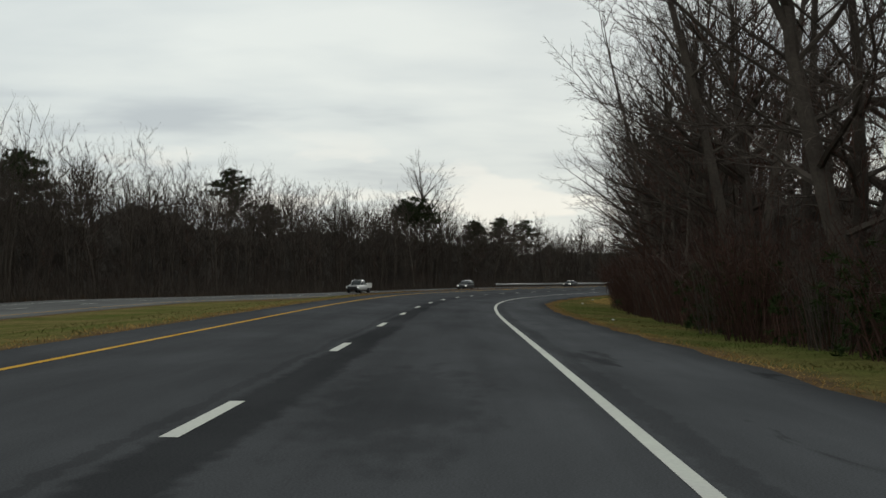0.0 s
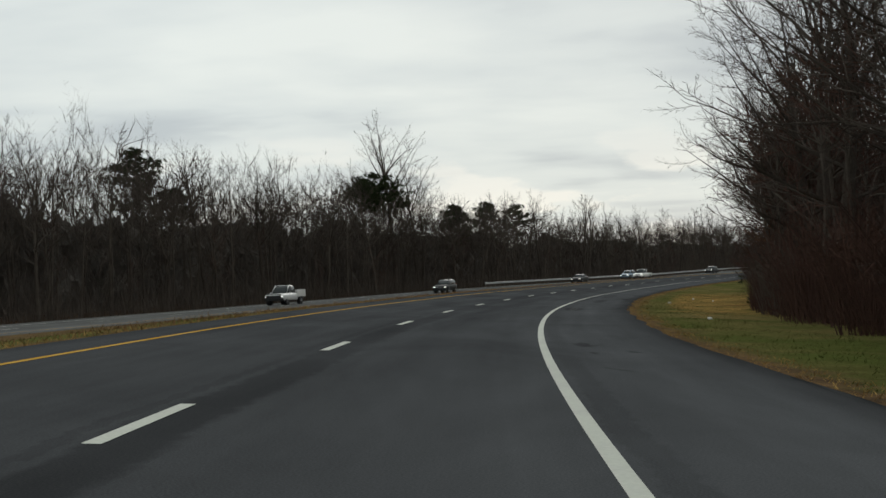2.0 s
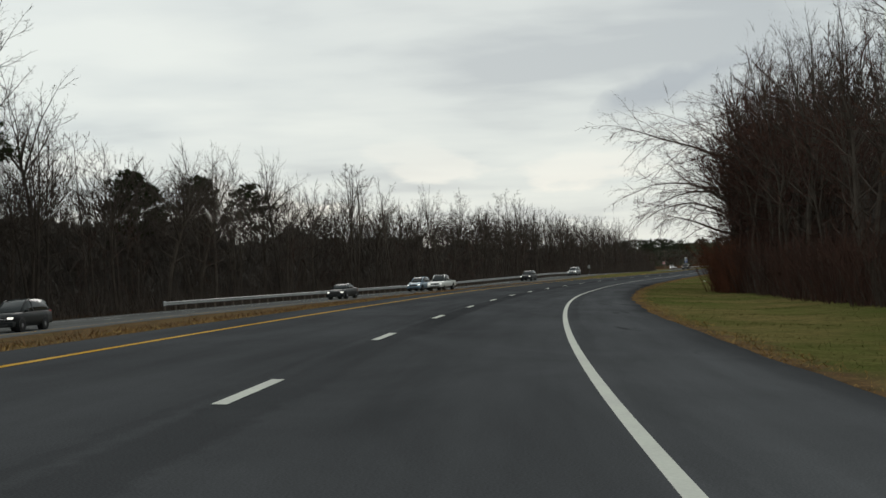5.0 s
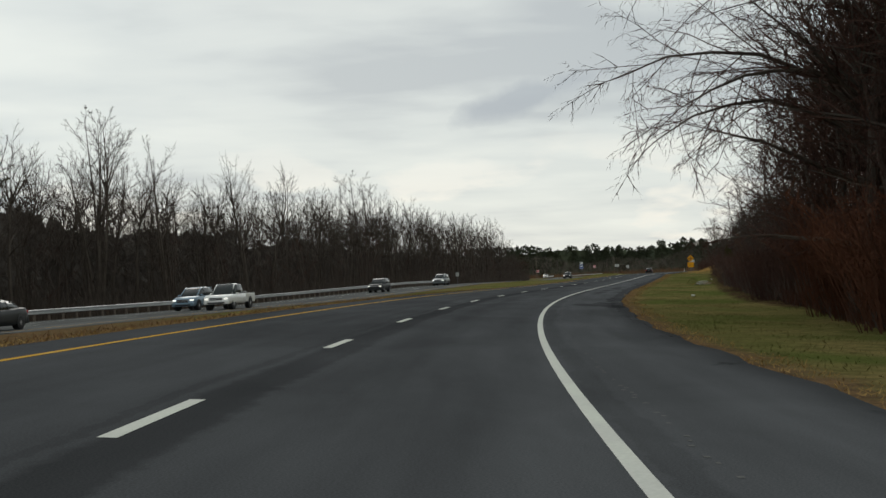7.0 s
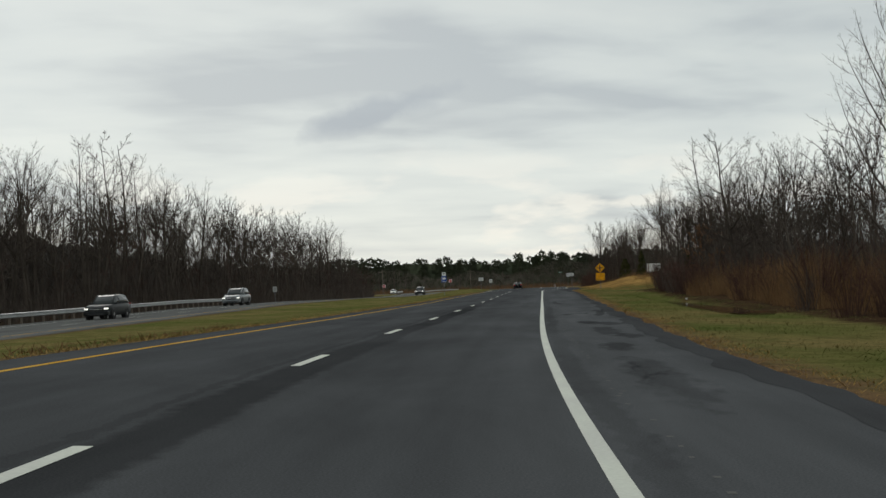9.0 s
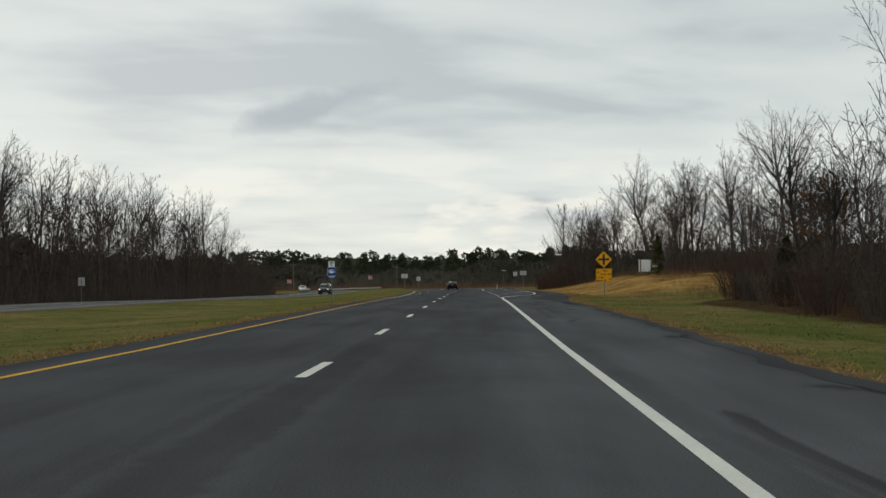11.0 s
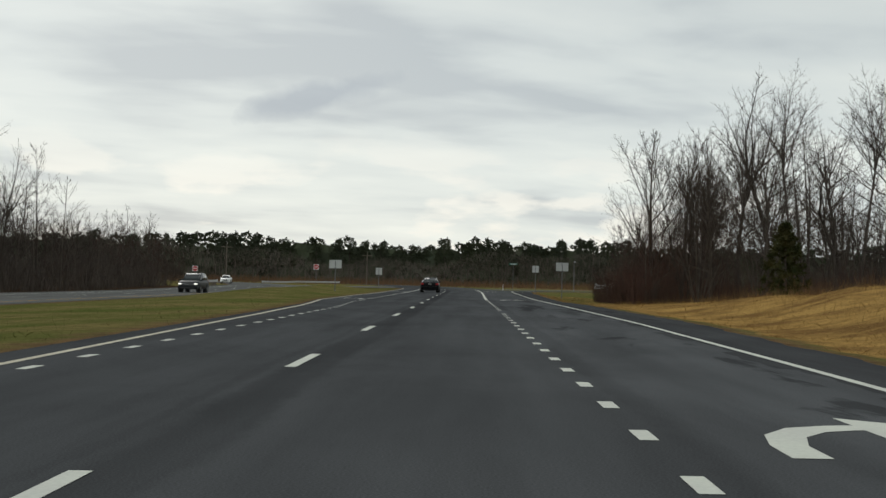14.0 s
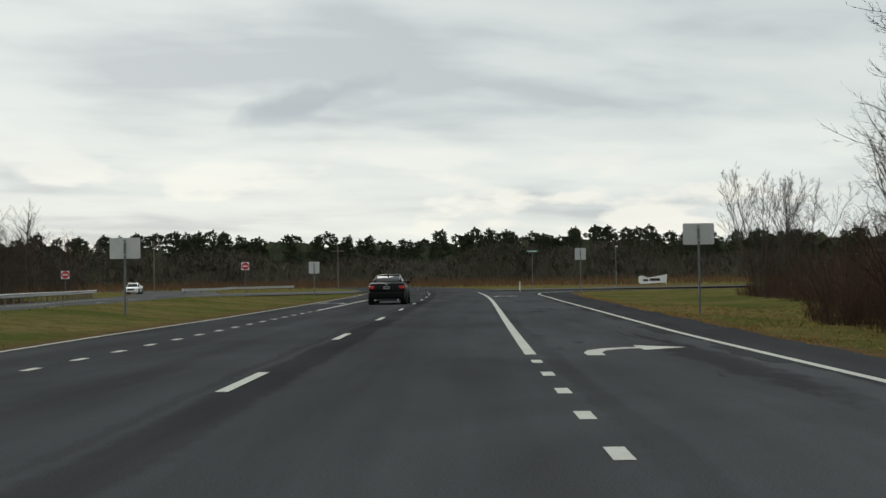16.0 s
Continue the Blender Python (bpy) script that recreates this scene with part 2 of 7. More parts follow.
STAINS = [(1.6, 23.5, 0.9, 5.0, 0.20), (4.6, 162, 0.4, 6.0, 0.2), (4.9, 147.5, 0.35, 4.0, 0.28), (4.4, 128, 0.45, 2.6, 0.38), (5.1, 333, 0.3, 1.6, 0.35), (5.25, 326.5, 0.35, 3.0, 0.38),
          (5.6, 323.5, 0.3, 1.2, 0.4), (5.0, 318.8, 0.35, 1.6, 0.42), (5.0, 311, 0.4, 4.0, 0.28), (5.1, 417, 0.35, 1.2, 0.3), (4.3, 430, 0.4, 3.0, 0.3), (4.5, 413, 0.4, 1.2, 0.25),
          (5.5, 520, 0.5, 4.0, 0.4), (5.1, 513.5, 0.45, 3.5, 0.42), (4.9, 509, 0.3, 2.0, 0.36), (6.4, 505, 0.3, 4.0, 0.3), (4.2, 515, 0.5, 2.0, 0.2), (6.2, 536, 0.4, 6.0, 0.3)]
ASPHALT = asphalt_material("worn_asphalt", (0.068, 0.070, 0.073), [(0.26, 0.33, 0.45), (-0.28, 0.08, 0.2), (3.95, 0.16, 0.2)], STAINS)
ASPHALT_FAR = asphalt_material("pale_worn_asphalt", (0.118, 0.118, 0.115), [(0.3, 0.25, 0.3)])
ASPHALT_NEW = asphalt_material("dark_edge_asphalt", (0.046, 0.047, 0.049), [])
ASPHALT_SIDE = asphalt_material("side_road_asphalt", (0.125, 0.123, 0.118), [])
GROUND = ground_material()
DITCH_WATER = material("dark_ditch_water", (0.020, 0.017, 0.012), 0.06, vary=0.2, scale=1.5, fine=6, spec=0.5)
WHITE_LINE = material("white_road_paint", (0.60, 0.61, 0.54), 0.8, spec=0.0, vary=0.14, scale=0.8, fine=25, second=(0.56, 0.56, 0.51))
YELLOW_LINE = material("yellow_road_paint", (0.50, 0.29, 0.05), 0.8, spec=0.0, vary=0.16, scale=0.8, fine=25, second=(0.55, 0.34, 0.085))
PALE_LINE = material("faded_edge_paint", (0.45, 0.41, 0.30), 0.8, vary=0.2, scale=0.8, fine=25)
# dark colour stands for the shade inside the rumble grooves, which are flat
GROOVE = material("groove_shade_asphalt", (0.022, 0.022, 0.023), 0.9, vary=0.3, fine=60)
BARK = material("grey_brown_bark", (0.088, 0.074, 0.062), 0.95, vary=0.35, scale=1.2, fine=18, second=(0.062, 0.051, 0.043), random_tint=0.3, spec=0.0)
TWIG = material("brown_twigs", (0.088, 0.072, 0.061), 0.95, vary=0.25, scale=0.8, fine=6, second=(0.060, 0.049, 0.042), random_tint=0.3, spec=0.0)
TWIG_RED = material("reddish_brown_twigs", (0.082, 0.046, 0.036), 0.95, vary=0.25, scale=0.8, fine=6, second=(0.055, 0.034, 0.028), random_tint=0.25, spec=0.0)
RUSSET = material("russet_brush_stems", (0.118, 0.050, 0.030), 0.95, vary=0.3, scale=0.6, fine=5, second=(0.072, 0.036, 0.025), random_tint=0.2, spec=0.0)
REED = material("dry_reed_stems", (0.225, 0.135, 0.066), 0.95, vary=0.3, scale=0.6, fine=5, second=(0.135, 0.078, 0.040), spec=0.0)
DEEP = material("dark_woodland_stems", (0.078, 0.068, 0.060), 0.95, vary=0.35, scale=0.2, fine=2, second=(0.050, 0.042, 0.036), spec=0.0)
INNER = material("grey_brown_inner_wood", (0.118, 0.106, 0.094), 0.95, vary=0.4, scale=0.35, fine=2.5, second=(0.066, 0.059, 0.053), spec=0.0)
BRUSH = material("warm_brown_brush", (0.105, 0.064, 0.048), 0.95, vary=0.3, scale=0.6, fine=5, second=(0.070, 0.046, 0.036), random_tint=0.2, spec=0.0)
# distance haze is put into the paler base colours of far stems and needles
FAR_STEMS = material("haze_paled_far_stems", (0.150, 0.128, 0.112), 0.95, vary=0.35, scale=0.05, fine=0.6, second=(0.105, 0.090, 0.078), spec=0.0)
FAR_NEEDLE = material("haze_paled_pine_needles", (0.050, 0.059, 0.040), 0.9, vary=0.35, scale=0.06, fine=0.5, second=(0.056, 0.064, 0.038), spec=0.0)
FIELD_GRASS = material("dry_field_grass", (0.165, 0.094, 0.052), 0.95, vary=0.3, scale=0.08, fine=1, second=(0.105, 0.064, 0.040), spec=0.0)
NEEDLE = material("dark_pine_needles", (0.031, 0.042, 0.021), 0.9, vary=0.35, scale=0.8, fine=5, second=(0.038, 0.046, 0.020), random_tint=0.25, spec=0.0)
CEDAR = material("cedar_foliage", (0.034, 0.045, 0.018), 0.9, vary=0.35, scale=1.5, fine=8, second=(0.075, 0.070, 0.030), random_tint=0.2, spec=0.0)
OAK_LEAF = material("withered_oak_leaves", (0.165, 0.088, 0.046), 0.85, vary=0.35, scale=1.5, fine=8, second=(0.105, 0.060, 0.036), spec=0.0)
EVERGREEN = material("glossy_evergreen_leaves", (0.030, 0.044, 0.016), 0.9, spec=0.0, vary=0.35, scale=1.5, fine=8, second=(0.030, 0.045, 0.018))
BLADE = material("verge_grass_blades", (0.098, 0.118, 0.034), 0.95, vary=0.35, scale=0.16, fine=3, second=(0.180, 0.146, 0.060), spec=0.0)
STRAW = material("golden_dry_grass", (0.38, 0.245, 0.088), 0.9, vary=0.3, scale=0.5, fine=3, second=(0.23, 0.14, 0.052), spec=0.0)
ZINC = material("galvanised_steel", (0.44, 0.45, 0.45), 0.5, 0.75, vary=0.15, scale=2, fine=12)
POST_WOOD = material("weathered_timber_post", (0.17, 0.14, 0.11), 0.9, vary=0.3, scale=3, fine=30)
DULL_STEEL = material("dull_weathered_steel", (0.16, 0.165, 0.165), 0.6, 0.3, vary=0.2, scale=2, fine=14)
SIGN_BACK = material("bare_aluminium_sign_back", (0.50, 0.51, 0.50), 0.5, 0.35, vary=0.08, scale=2, fine=10)
SIGN_YELLOW = material("yellow_reflective_sheet", (0.80, 0.36, 0.010), 0.5, vary=0.05, scale=3, fine=20, spec=0.1)
SIGN_BLUE = material("blue_reflective_sheet", (0.012, 0.060, 0.29), 0.5, vary=0.05, scale=3, fine=20, spec=0.15)
SIGN_WHITE = material("white_reflective_sheet", (0.72, 0.73, 0.72), 0.45, vary=0.05, scale=3, fine=20)
SIGN_RED = material("red_reflective_sheet", (0.48, 0.035, 0.035), 0.45, vary=0.05, scale=3, fine=20)
SIGN_GREEN = material("green_reflective_sheet", (0.02, 0.16, 0.10), 0.45, vary=0.05, scale=3, fine=20)
SIGN_BLACK = material("black_sign_print", (0.012, 0.012, 0.012), 0.5, vary=0.1)
TYRE = material("tyre_rubber", (0.018, 0.018, 0.019), 0.85, vary=0.2)
RIM = material("alloy_rim", (0.42, 0.42, 0.43), 0.35, 0.8, vary=0.1)
GLASS = material("tinted_car_glass", (0.020, 0.025, 0.025), 0.10, vary=0.05, spec=0.28)
TRIM = material("black_plastic_trim", (0.018, 0.018, 0.019), 0.6, vary=0.15)
LAMP_RED = material("red_tail_lamp", (0.36, 0.022, 0.024), 0.2, vary=0.05, emit=0.12)
LAMP_LIT = material("lit_headlamp", (1.0, 0.97, 0.88), 0.2, vary=0.02, emit=1.1)
LAMP_OFF = material("clear_headlamp", (0.55, 0.57, 0.58), 0.12, vary=0.05)
CHROME = material("chrome_trim", (0.62, 0.62, 0.63), 0.18, 0.9, vary=0.05)
PLATE = material("licence_plate", (0.26, 0.26, 0.24), 0.5, vary=0.1)
PAINT = {
    "black": material("black_car_paint", (0.004, 0.004, 0.005), 0.35, vary=0.1, coat=0.02, spec=0.10),
    "white": material("white_car_paint", (0.72, 0.72, 0.70), 0.3, vary=0.04, coat=0.5),
    "blue": material("pale_blue_car_paint", (0.16, 0.24, 0.31), 0.3, 0.3, vary=0.05, coat=0.5),
    "grey": material("warm_grey_car_paint", (0.21, 0.20, 0.19), 0.3, 0.4, vary=0.05, coat=0.5),
    "dark": material("dark_grey_car_paint", (0.012, 0.014, 0.015), 0.45, 0.0, vary=0.05, coat=0.05, spec=0.2),
    "silver": material("silver_car_paint", (0.15, 0.165, 0.17), 0.35, 0.3, vary=0.05, coat=0.2),
}
LITTER_WHITE = material("pale_litter", (0.6, 0.6, 0.57), 0.7, vary=0.1)

# ---- the line of the road ----
# s runs along the dashed lane line, d across it (to the right of the driver).
BEND = [-0.73, -0.52, -0.31, -0.08, 0.73, 1.65, 2.13, 2.31, 1.98, 2.09, 1.8, 1.04, 1.2, 1.86, 1.88, 2.29, 2.08, 1.07, 0.06, -0.09, 0.16,
        -0.08, -0.2, 0.02, -0.14, 0.22, -0.09, -0.2, 0.23, 0.08, -0.25, -0.55, -0.82, -1.06, -1.29, -1.5, -1.69, -1.88, -2.05, -2.22, -2.39]
BANK = [-0.03, 0.0016, 0.0329, 0.0515, 0.0624, 0.0658, 0.067, 0.0689, 0.0539, 0.0306, 0.0107, -0.0041, -0.0071, 0.0011, 0, 0, 0, 0, 0, 0, 0]
RISE = [0.78, 0.49, 0.24, 0.02, -0.23, -0.4, -0.48, -0.5, -0.42, -0.37, -0.25, 0.01, 0.11, 0.15, 0.13, 0.14, 0.14, 0.13, 0.12, 0.1, 0.09]
FINE = np.arange(-420.0, 1300.0, 0.5)
KNOT, WIDE_KNOT = np.arange(-20.0, 781.0, 20.0), np.arange(-20.0, 781.0, 40.0)
_k = np.interp(FINE, np.r_[-60.0, KNOT, 900.0], np.r_[0.0, BEND, 0.0]) * 1e-3
HEAD = np.r_[0.0, np.cumsum((_k[1:] + _k[:-1]) * 0.25)]
HEAD -= np.interp(0, FINE, HEAD)
LX = np.r_[0.0, np.cumsum((np.sin(HEAD[1:]) + np.sin(HEAD[:-1])) * 0.25)]
LY = np.r_[0.0, np.cumsum((np.cos(HEAD[1:]) + np.cos(HEAD[:-1])) * 0.25)]
LX -= np.interp(0, FINE, LX)
LY -= np.interp(0, FINE, LY)


def heading(s):
    return np.interp(s, FINE, HEAD)


def flat(s, d):
    """World x and y of a place s along and d across."""
    h = heading(s)
    return np.interp(s, FINE, LX) + d * np.cos(h), np.interp(s, FINE, LY) - d * np.sin(h)


def road_z(s, d):
    return np.interp(s, WIDE_KNOT, RISE) - d * np.interp(s, WIDE_KNOT, BANK)


def far_mid(s):
    """The lane line of the opposite carriageway."""
    return np.interp(s, [-100, 40, 110, 145, 180, 215, 250, 290, 340, 420, 560, 620, 660, 720, 800],
                     [-27, -26.8, -26.6, -27.4, -28.4, -28.2, -27.3, -25.7, -24.9, -24.6, -23.6, -24.5, -27, -34, -46])


def far_z(s):
    return np.interp(s, [-100, 40, 110, 145, 180, 215, 250, 290, 350, 415, 460, 500, 575, 620], [-0.9, -0.9, -0.73, -1.05, -1.2, -1.15, -0.97, -0.88, -0.72, -0.06, 0.0, -0.2, -0.2, 0.02])


def right_edge(s):
    """Pavement edge beside the right shoulder."""
    worn = 0.07 * np.sin(0.9 * s) + 0.05 * np.sin(2.3 * s + 1) + 0.05 * np.sin(0.23 * s)
    return worn + np.interp(s, [-100, 405, 418, 424, 428, 432, 437, 448, 468, 479, 493, 507, 527, 536, 550, 563, 600, 622, 634, 640, 646], [6.7, 6.7, 6.4, 6.75, 7.15, 7.5, 7.8, 8.1, 8.4, 8.8, 9.4, 9.3, 9.0, 8.5, 8.6, 8.9, 9.8, 11.2, 14, 20, 40])


def left_edge(s):
    return np.interp(s, [-100, 0, 60, 300, 330, 468, 500, 512, 526, 543, 560, 585, 640], [-5.2, -5.1, -4.9, -4.7, -4.5, -4.4, -4.72, -5.1, -5.95, -5.97, -5.75, -5.8, -6.0])


def white_edge(s):
    """The right white edge line, with its rounded swing out to the turning lane."""
    at = np.asarray(s, float)[..., None] + np.array([-1.5, -0.75, 0.0, 0.75, 1.5])
    return np.interp(at, [-100, 60, 110, 240, 330, 415, 428, 431.3, 434.4, 437.4, 440, 444.3, 448.7, 452, 458, 472, 492, 520, 545, 585, 612, 622, 628, 632, 634.5],
                     [3.64, 3.64, 3.655, 3.655, 3.68, 3.62, 3.63, 3.66, 3.75, 3.98, 4.38, 5.25, 6.15, 6.5, 6.8, 7.13, 7.45, 7.3, 7.1, 7.45, 8.0, 9.0, 11, 15, 24]).mean(-1)


def far_near_edge(s):
    return far_mid(s) + 4.95


def far_far_edge(s):
    return far_mid(s) - 6.1


def smooth(x):
    x = np.clip(x, 0, 1)
    return x * x * (3 - 2 * x)


def ripple(x, y, size, seed=0.0):
    """A cheap smooth unevenness, about -1 to 1."""
    x, y = x / size + seed, y / size - seed
    return (np.sin(x * 1.7 + 1.3 * np.sin(y * 1.1)) + np.sin(y * 1.9 + 1.7 * np.sin(x * 0.7)) + np.sin((x + y) * 1.3)) / 3


def ground_z(s, d):
    """Height of the ground beside and between the carriageways."""
    s, d = np.broadcast_arrays(np.asarray(s, float), np.asarray(d, float))
    x, y = flat(s, d)
    re, le, ne, fe = right_edge(s), left_edge(s), far_near_edge(s), far_far_edge(s)
    bank = np.interp(s, WIDE_KNOT, BANK)
    base_r = road_z(s, np.minimum(re, 12))
    out = np.clip(d - re, 0, None)
    right = base_r - 0.03 - np.clip(out, 0, 5) * np.maximum(bank, 0.035) + 0.012 * np.clip(out - 6, 0, 60)
    right = right + 1.25 * smooth((s - 426) / 30) * smooth((550 - s) / 50) * smooth((out - 1.2) / 7.0) * (1 + 0.20 * ripple(x, y, 3.2) + 0.05 * ripple(x, y, 1.3) + 0.03 * ripple(x, y, 0.6, 3.0))
    right = right + 0.06 * ripple(x, y, 2.3) * smooth(out / 2) + 0.25 * ripple(x, y, 9.0, 2.0) * smooth((out - 8) / 8)
    right = right - 0.42 * np.exp(-((d - 11.6) / 0.8) ** 2) * smooth((s - 340) / 8) * smooth((392 - s) / 8)
    base_l, zf = road_z(s, le), far_z(s)
    f = np.clip((le - d) / np.maximum(le - ne, 1), 0, 1)
    median = base_l - 0.03 + (zf - base_l) * smooth(f) + np.interp(s, [480, 525, 548, 590, 612, 632], [-0.22, 0.12, 0.58, 0.60, 0.2, 0.0]) * np.sin(np.pi * f) ** 2 + 0.05 * ripple(x, y, 2.1) * np.sin(np.pi * f)
    beyond = np.clip(fe - d, 0, None)
    left = zf - 0.04 - 0.10 * np.clip(beyond, 0, 4) + 0.01 * np.clip(beyond - 6, 0, 60) + 0.25 * ripple(x, y, 9.0, 5.0) * smooth((beyond - 3) / 8)
    inside_far = zf - 0.14
    inside = np.minimum(road_z(s, np.clip(d, -8, 13)), 99) - 0.14
    z = np.where(d > re, right, np.where(d >= le, inside, np.where(d > ne, median, np.where(d >= fe, inside_far, left))))
    return z


# ---- small builders ----


def mesh_of(name, verts, faces, mats, smooth_faces=False, uv=None, slots=None):
    me = bpy.data.meshes.new(name)
    me.from_pydata([tuple(map(float, v)) for v in verts], [], faces)
    for m in mats if isinstance(mats, (list, tuple)) else [mats]:
        me.materials.append(m)
    if slots is not None:
        me.polygons.foreach_set("material_index", slots)
    if smooth_faces:
        me.polygons.foreach_set("use_smooth", [True] * len(me.polygons))
    if uv is not None:
        layer = me.uv_layers.new(name="across_along")
        idx = np.empty(len(me.loops), dtype=np.int32)
        me.loops.foreach_get("vertex_index", idx)
        layer.data.foreach_set("uv", np.asarray(uv, dtype=np.float32)[idx].ravel())
    me.update()
    return me


def part(name, me, parent, label="", at=None):
    ob = new(name, me)
    ob.parent = parent
    if at is not None:
        ob.matrix_basis = at
    return tagged(ob, label)


def box(x0, x1, y0, y1, z0, z1, bevel=0.0):
    """Vertices and faces of a box with all its edges chamfered."""
    bm = bmesh.new()
    bmesh.ops.create_cube(bm, size=1, matrix=Matrix.Translation(((x0 + x1) / 2, (y0 + y1) / 2, (z0 + z1) / 2)) @ Matrix.Diagonal((x1 - x0, y1 - y0, z1 - z0, 1)))
    if bevel:
        bmesh.ops.bevel(bm, geom=bm.edges[:], offset=bevel, segments=2, affect="EDGES", profile=0.6)
    v, f = [tuple(p.co) for p in bm.verts], [[p.index for p in q.verts] for q in bm.faces]
    bm.verts.index_update()
    f = [[p.index for p in q.verts] for q in bm.faces]
    bm.free()
    return v, f


def joined(*pieces):
    v, f = [], []
    for pv, pf in pieces:
        n = len(v)
        v += list(pv)
        f += [[i + n for i in q] for q in pf]
    return v, f


def tube(points, radii, sides=6, cap=True):
    """A round bar along points."""
    v, f = [], []
    pts = [Vector(p) for p in points]
    for i, p in enumerate(pts):
        way = (pts[min(i + 1, len(pts) - 1)] - pts[max(i - 1, 0)]).normalized()
        a = way.orthogonal().normalized()
        b = way.cross(a)
        r = radii[i] if isinstance(radii, (list, tuple)) else radii
        v += [tuple(p + r * (math.cos(2 * math.pi * k / sides) * a + math.sin(2 * math.pi * k / sides) * b)) for k in range(sides)]
    for i in range(len(pts) - 1):
        f += [[i * sides + k, i * sides + (k + 1) % sides, (i + 1) * sides + (k + 1) % sides, (i + 1) * sides + k] for k in range(sides)]
    if cap:
        f += [list(range(sides))[::-1], [(len(pts) - 1) * sides + k for k in range(sides)]]
    return v, f


def ribbon(s_values, lo, hi, height, columns=2, thick=0.0):
    """A strip between two offsets: vertices, faces and (across, along) for its texture."""
    v, uv, f = [], [], []
    for s in s_values:
        a, b = lo(s), hi(s)
        for i in range(columns):
            d = a + (b - a) * i / (columns - 1)
            x, y = flat(s, d)
            v.append((x, y, height(s, d)))
            uv.append((d, s))
    for j in range(len(s_values) - 1):
        for i in range(columns - 1):
            k = j * columns + i
            f.append([k, k + 1, k + columns + 1, k + columns])
    if thick:
        n, m = len(v), columns
        for edge in (0, m - 1):
            base = len(v)
            for j in range(len(s_values)):
                x, y, z = v[j * m + edge]
                v.append((x, y, z - thick))
                uv.append(uv[j * m + edge])
            for j in range(len(s_values) - 1):
                q = [j * m + edge, (j + 1) * m + edge, base + j + 1, base + j]
                f.append(q if edge == 0 else q[::-1])
    return v, f, uv


# ---- ground ----
def build_ground():
    s_vals = np.r_[np.arange(-420, -40, 20.0), np.arange(-40, 416, 2.0), np.arange(416, 560, 0.8), np.arange(560, 760, 2.0), np.arange(760, 1290, 20.0)]
    rel_r = np.array([0, 0.25, 0.6, 1.1, 1.6, 2.1, 2.7, 3.3, 3.9, 4.6, 5.3, 6.1, 7, 8, 9, 10, 11.2, 12.5, 14, 16, 18.5, 21, 30, 45, 70, 110, 180, 300.0])
    rows, bare, straw, litter = [], [], [], []
    for s in s_vals:
        re, le, ne, fe = right_edge(s), left_edge(s), far_near_edge(s), far_far_edge(s)
        med = le + (ne - le) * np.array([0.0, 0.015, 0.04, 0.09, 0.16, 0.25, 0.36, 0.48, 0.6, 0.72, 0.82, 0.9, 0.955, 0.985, 1.0])
        left = fe - rel_r
        d = np.r_[left[::-1], (fe + ne) / 2, med[::-1], (re + le) / 2, re + rel_r]
        # just inside each pavement edge the sheet drops under it
        z = ground_z(s, d + np.where(d == re, 1e-4, 0) - np.where(d == fe, 1e-4, 0) + 0)
        x, y = flat(s, d)
        rows.append(np.stack([x, y, z], 1))
        near = np.minimum.reduce([np.abs(d - re), np.abs(d - le), np.abs(d - ne) * 0.8, np.abs(d - fe)])
        dirt = np.exp(-near / 1.1) * 0.95
        dirt = np.maximum(dirt, np.where((d < le) & (d > ne), 0.72 * smooth((s - 95) / 30) * smooth((330 - s) / 40), 0))
        bare.append(dirt)
        on_bank = smooth((s - 425) / 25) * smooth((565 - s) / 50) * smooth((d - re - np.interp(s, [425, 455, 475], [1.2, 1.0, 0.1])) / 1.6) * smooth((re + 30 - d) / 12)
        on_bank = np.maximum(on_bank, 0.62 * smooth((d - re - 0.6) / 2) * smooth((s - 100) / 40) * smooth((215 - s) / 40))
        on_bank = np.maximum(on_bank, 0.4 * smooth((s - 655) / 40) * smooth((np.abs(d) - 8) / 6 + smooth((s - 700) / 20)))
        straw.append(on_bank)
        deep_r = np.interp(s, [-50, 60, 130, 200, 240, 300, 420, 440, 520, 560, 600], [3, 3.5, 5.5, 8.5, 7, 4.5, 4.5, 14, 14, 6, 40])
        litter.append(np.maximum(smooth((d - re - deep_r) / 2.5), smooth((fe - 2.5 - d) / 2.5)) * (1 - smooth((s - 640) / 30) * 0.8))
    cols = len(rows[0])
    v = np.concatenate(rows)
    f = [[j * cols + i, j * cols + i + 1, (j + 1) * cols + i + 1, (j + 1) * cols + i] for j in range(len(rows) - 1) for i in range(cols - 1)]
    v = [tuple(p) for p in v]
    n = len(v)
    far = 3500
    v += [(-far, -far, -4), (far, -far, -4), (far, far, -4), (-far, far, -4)]
    f.append([n, n + 1, n + 2, n + 3])
    me = mesh_of("ground", v, f, GROUND, True)
    for name, vals, rest in (("bare", bare, 0.0), ("straw", straw, 0.0), ("litter", litter, 1.0)):
        a = me.attributes.new(name, "FLOAT", "POINT")
        a.data.foreach_set("value", np.r_[np.concatenate(vals), [rest] * 4].astype(np.float32))
    return tagged(new("ground", me), "mown roadside grass with bare brown edges and leaf litter", "ground", kind="structure")


ground = build_ground()

# ---- carriageways ----
OWN_S = list(np.arange(-60, 646, 2.0))
FAR_S = list(np.arange(-60, 800, 2.0))


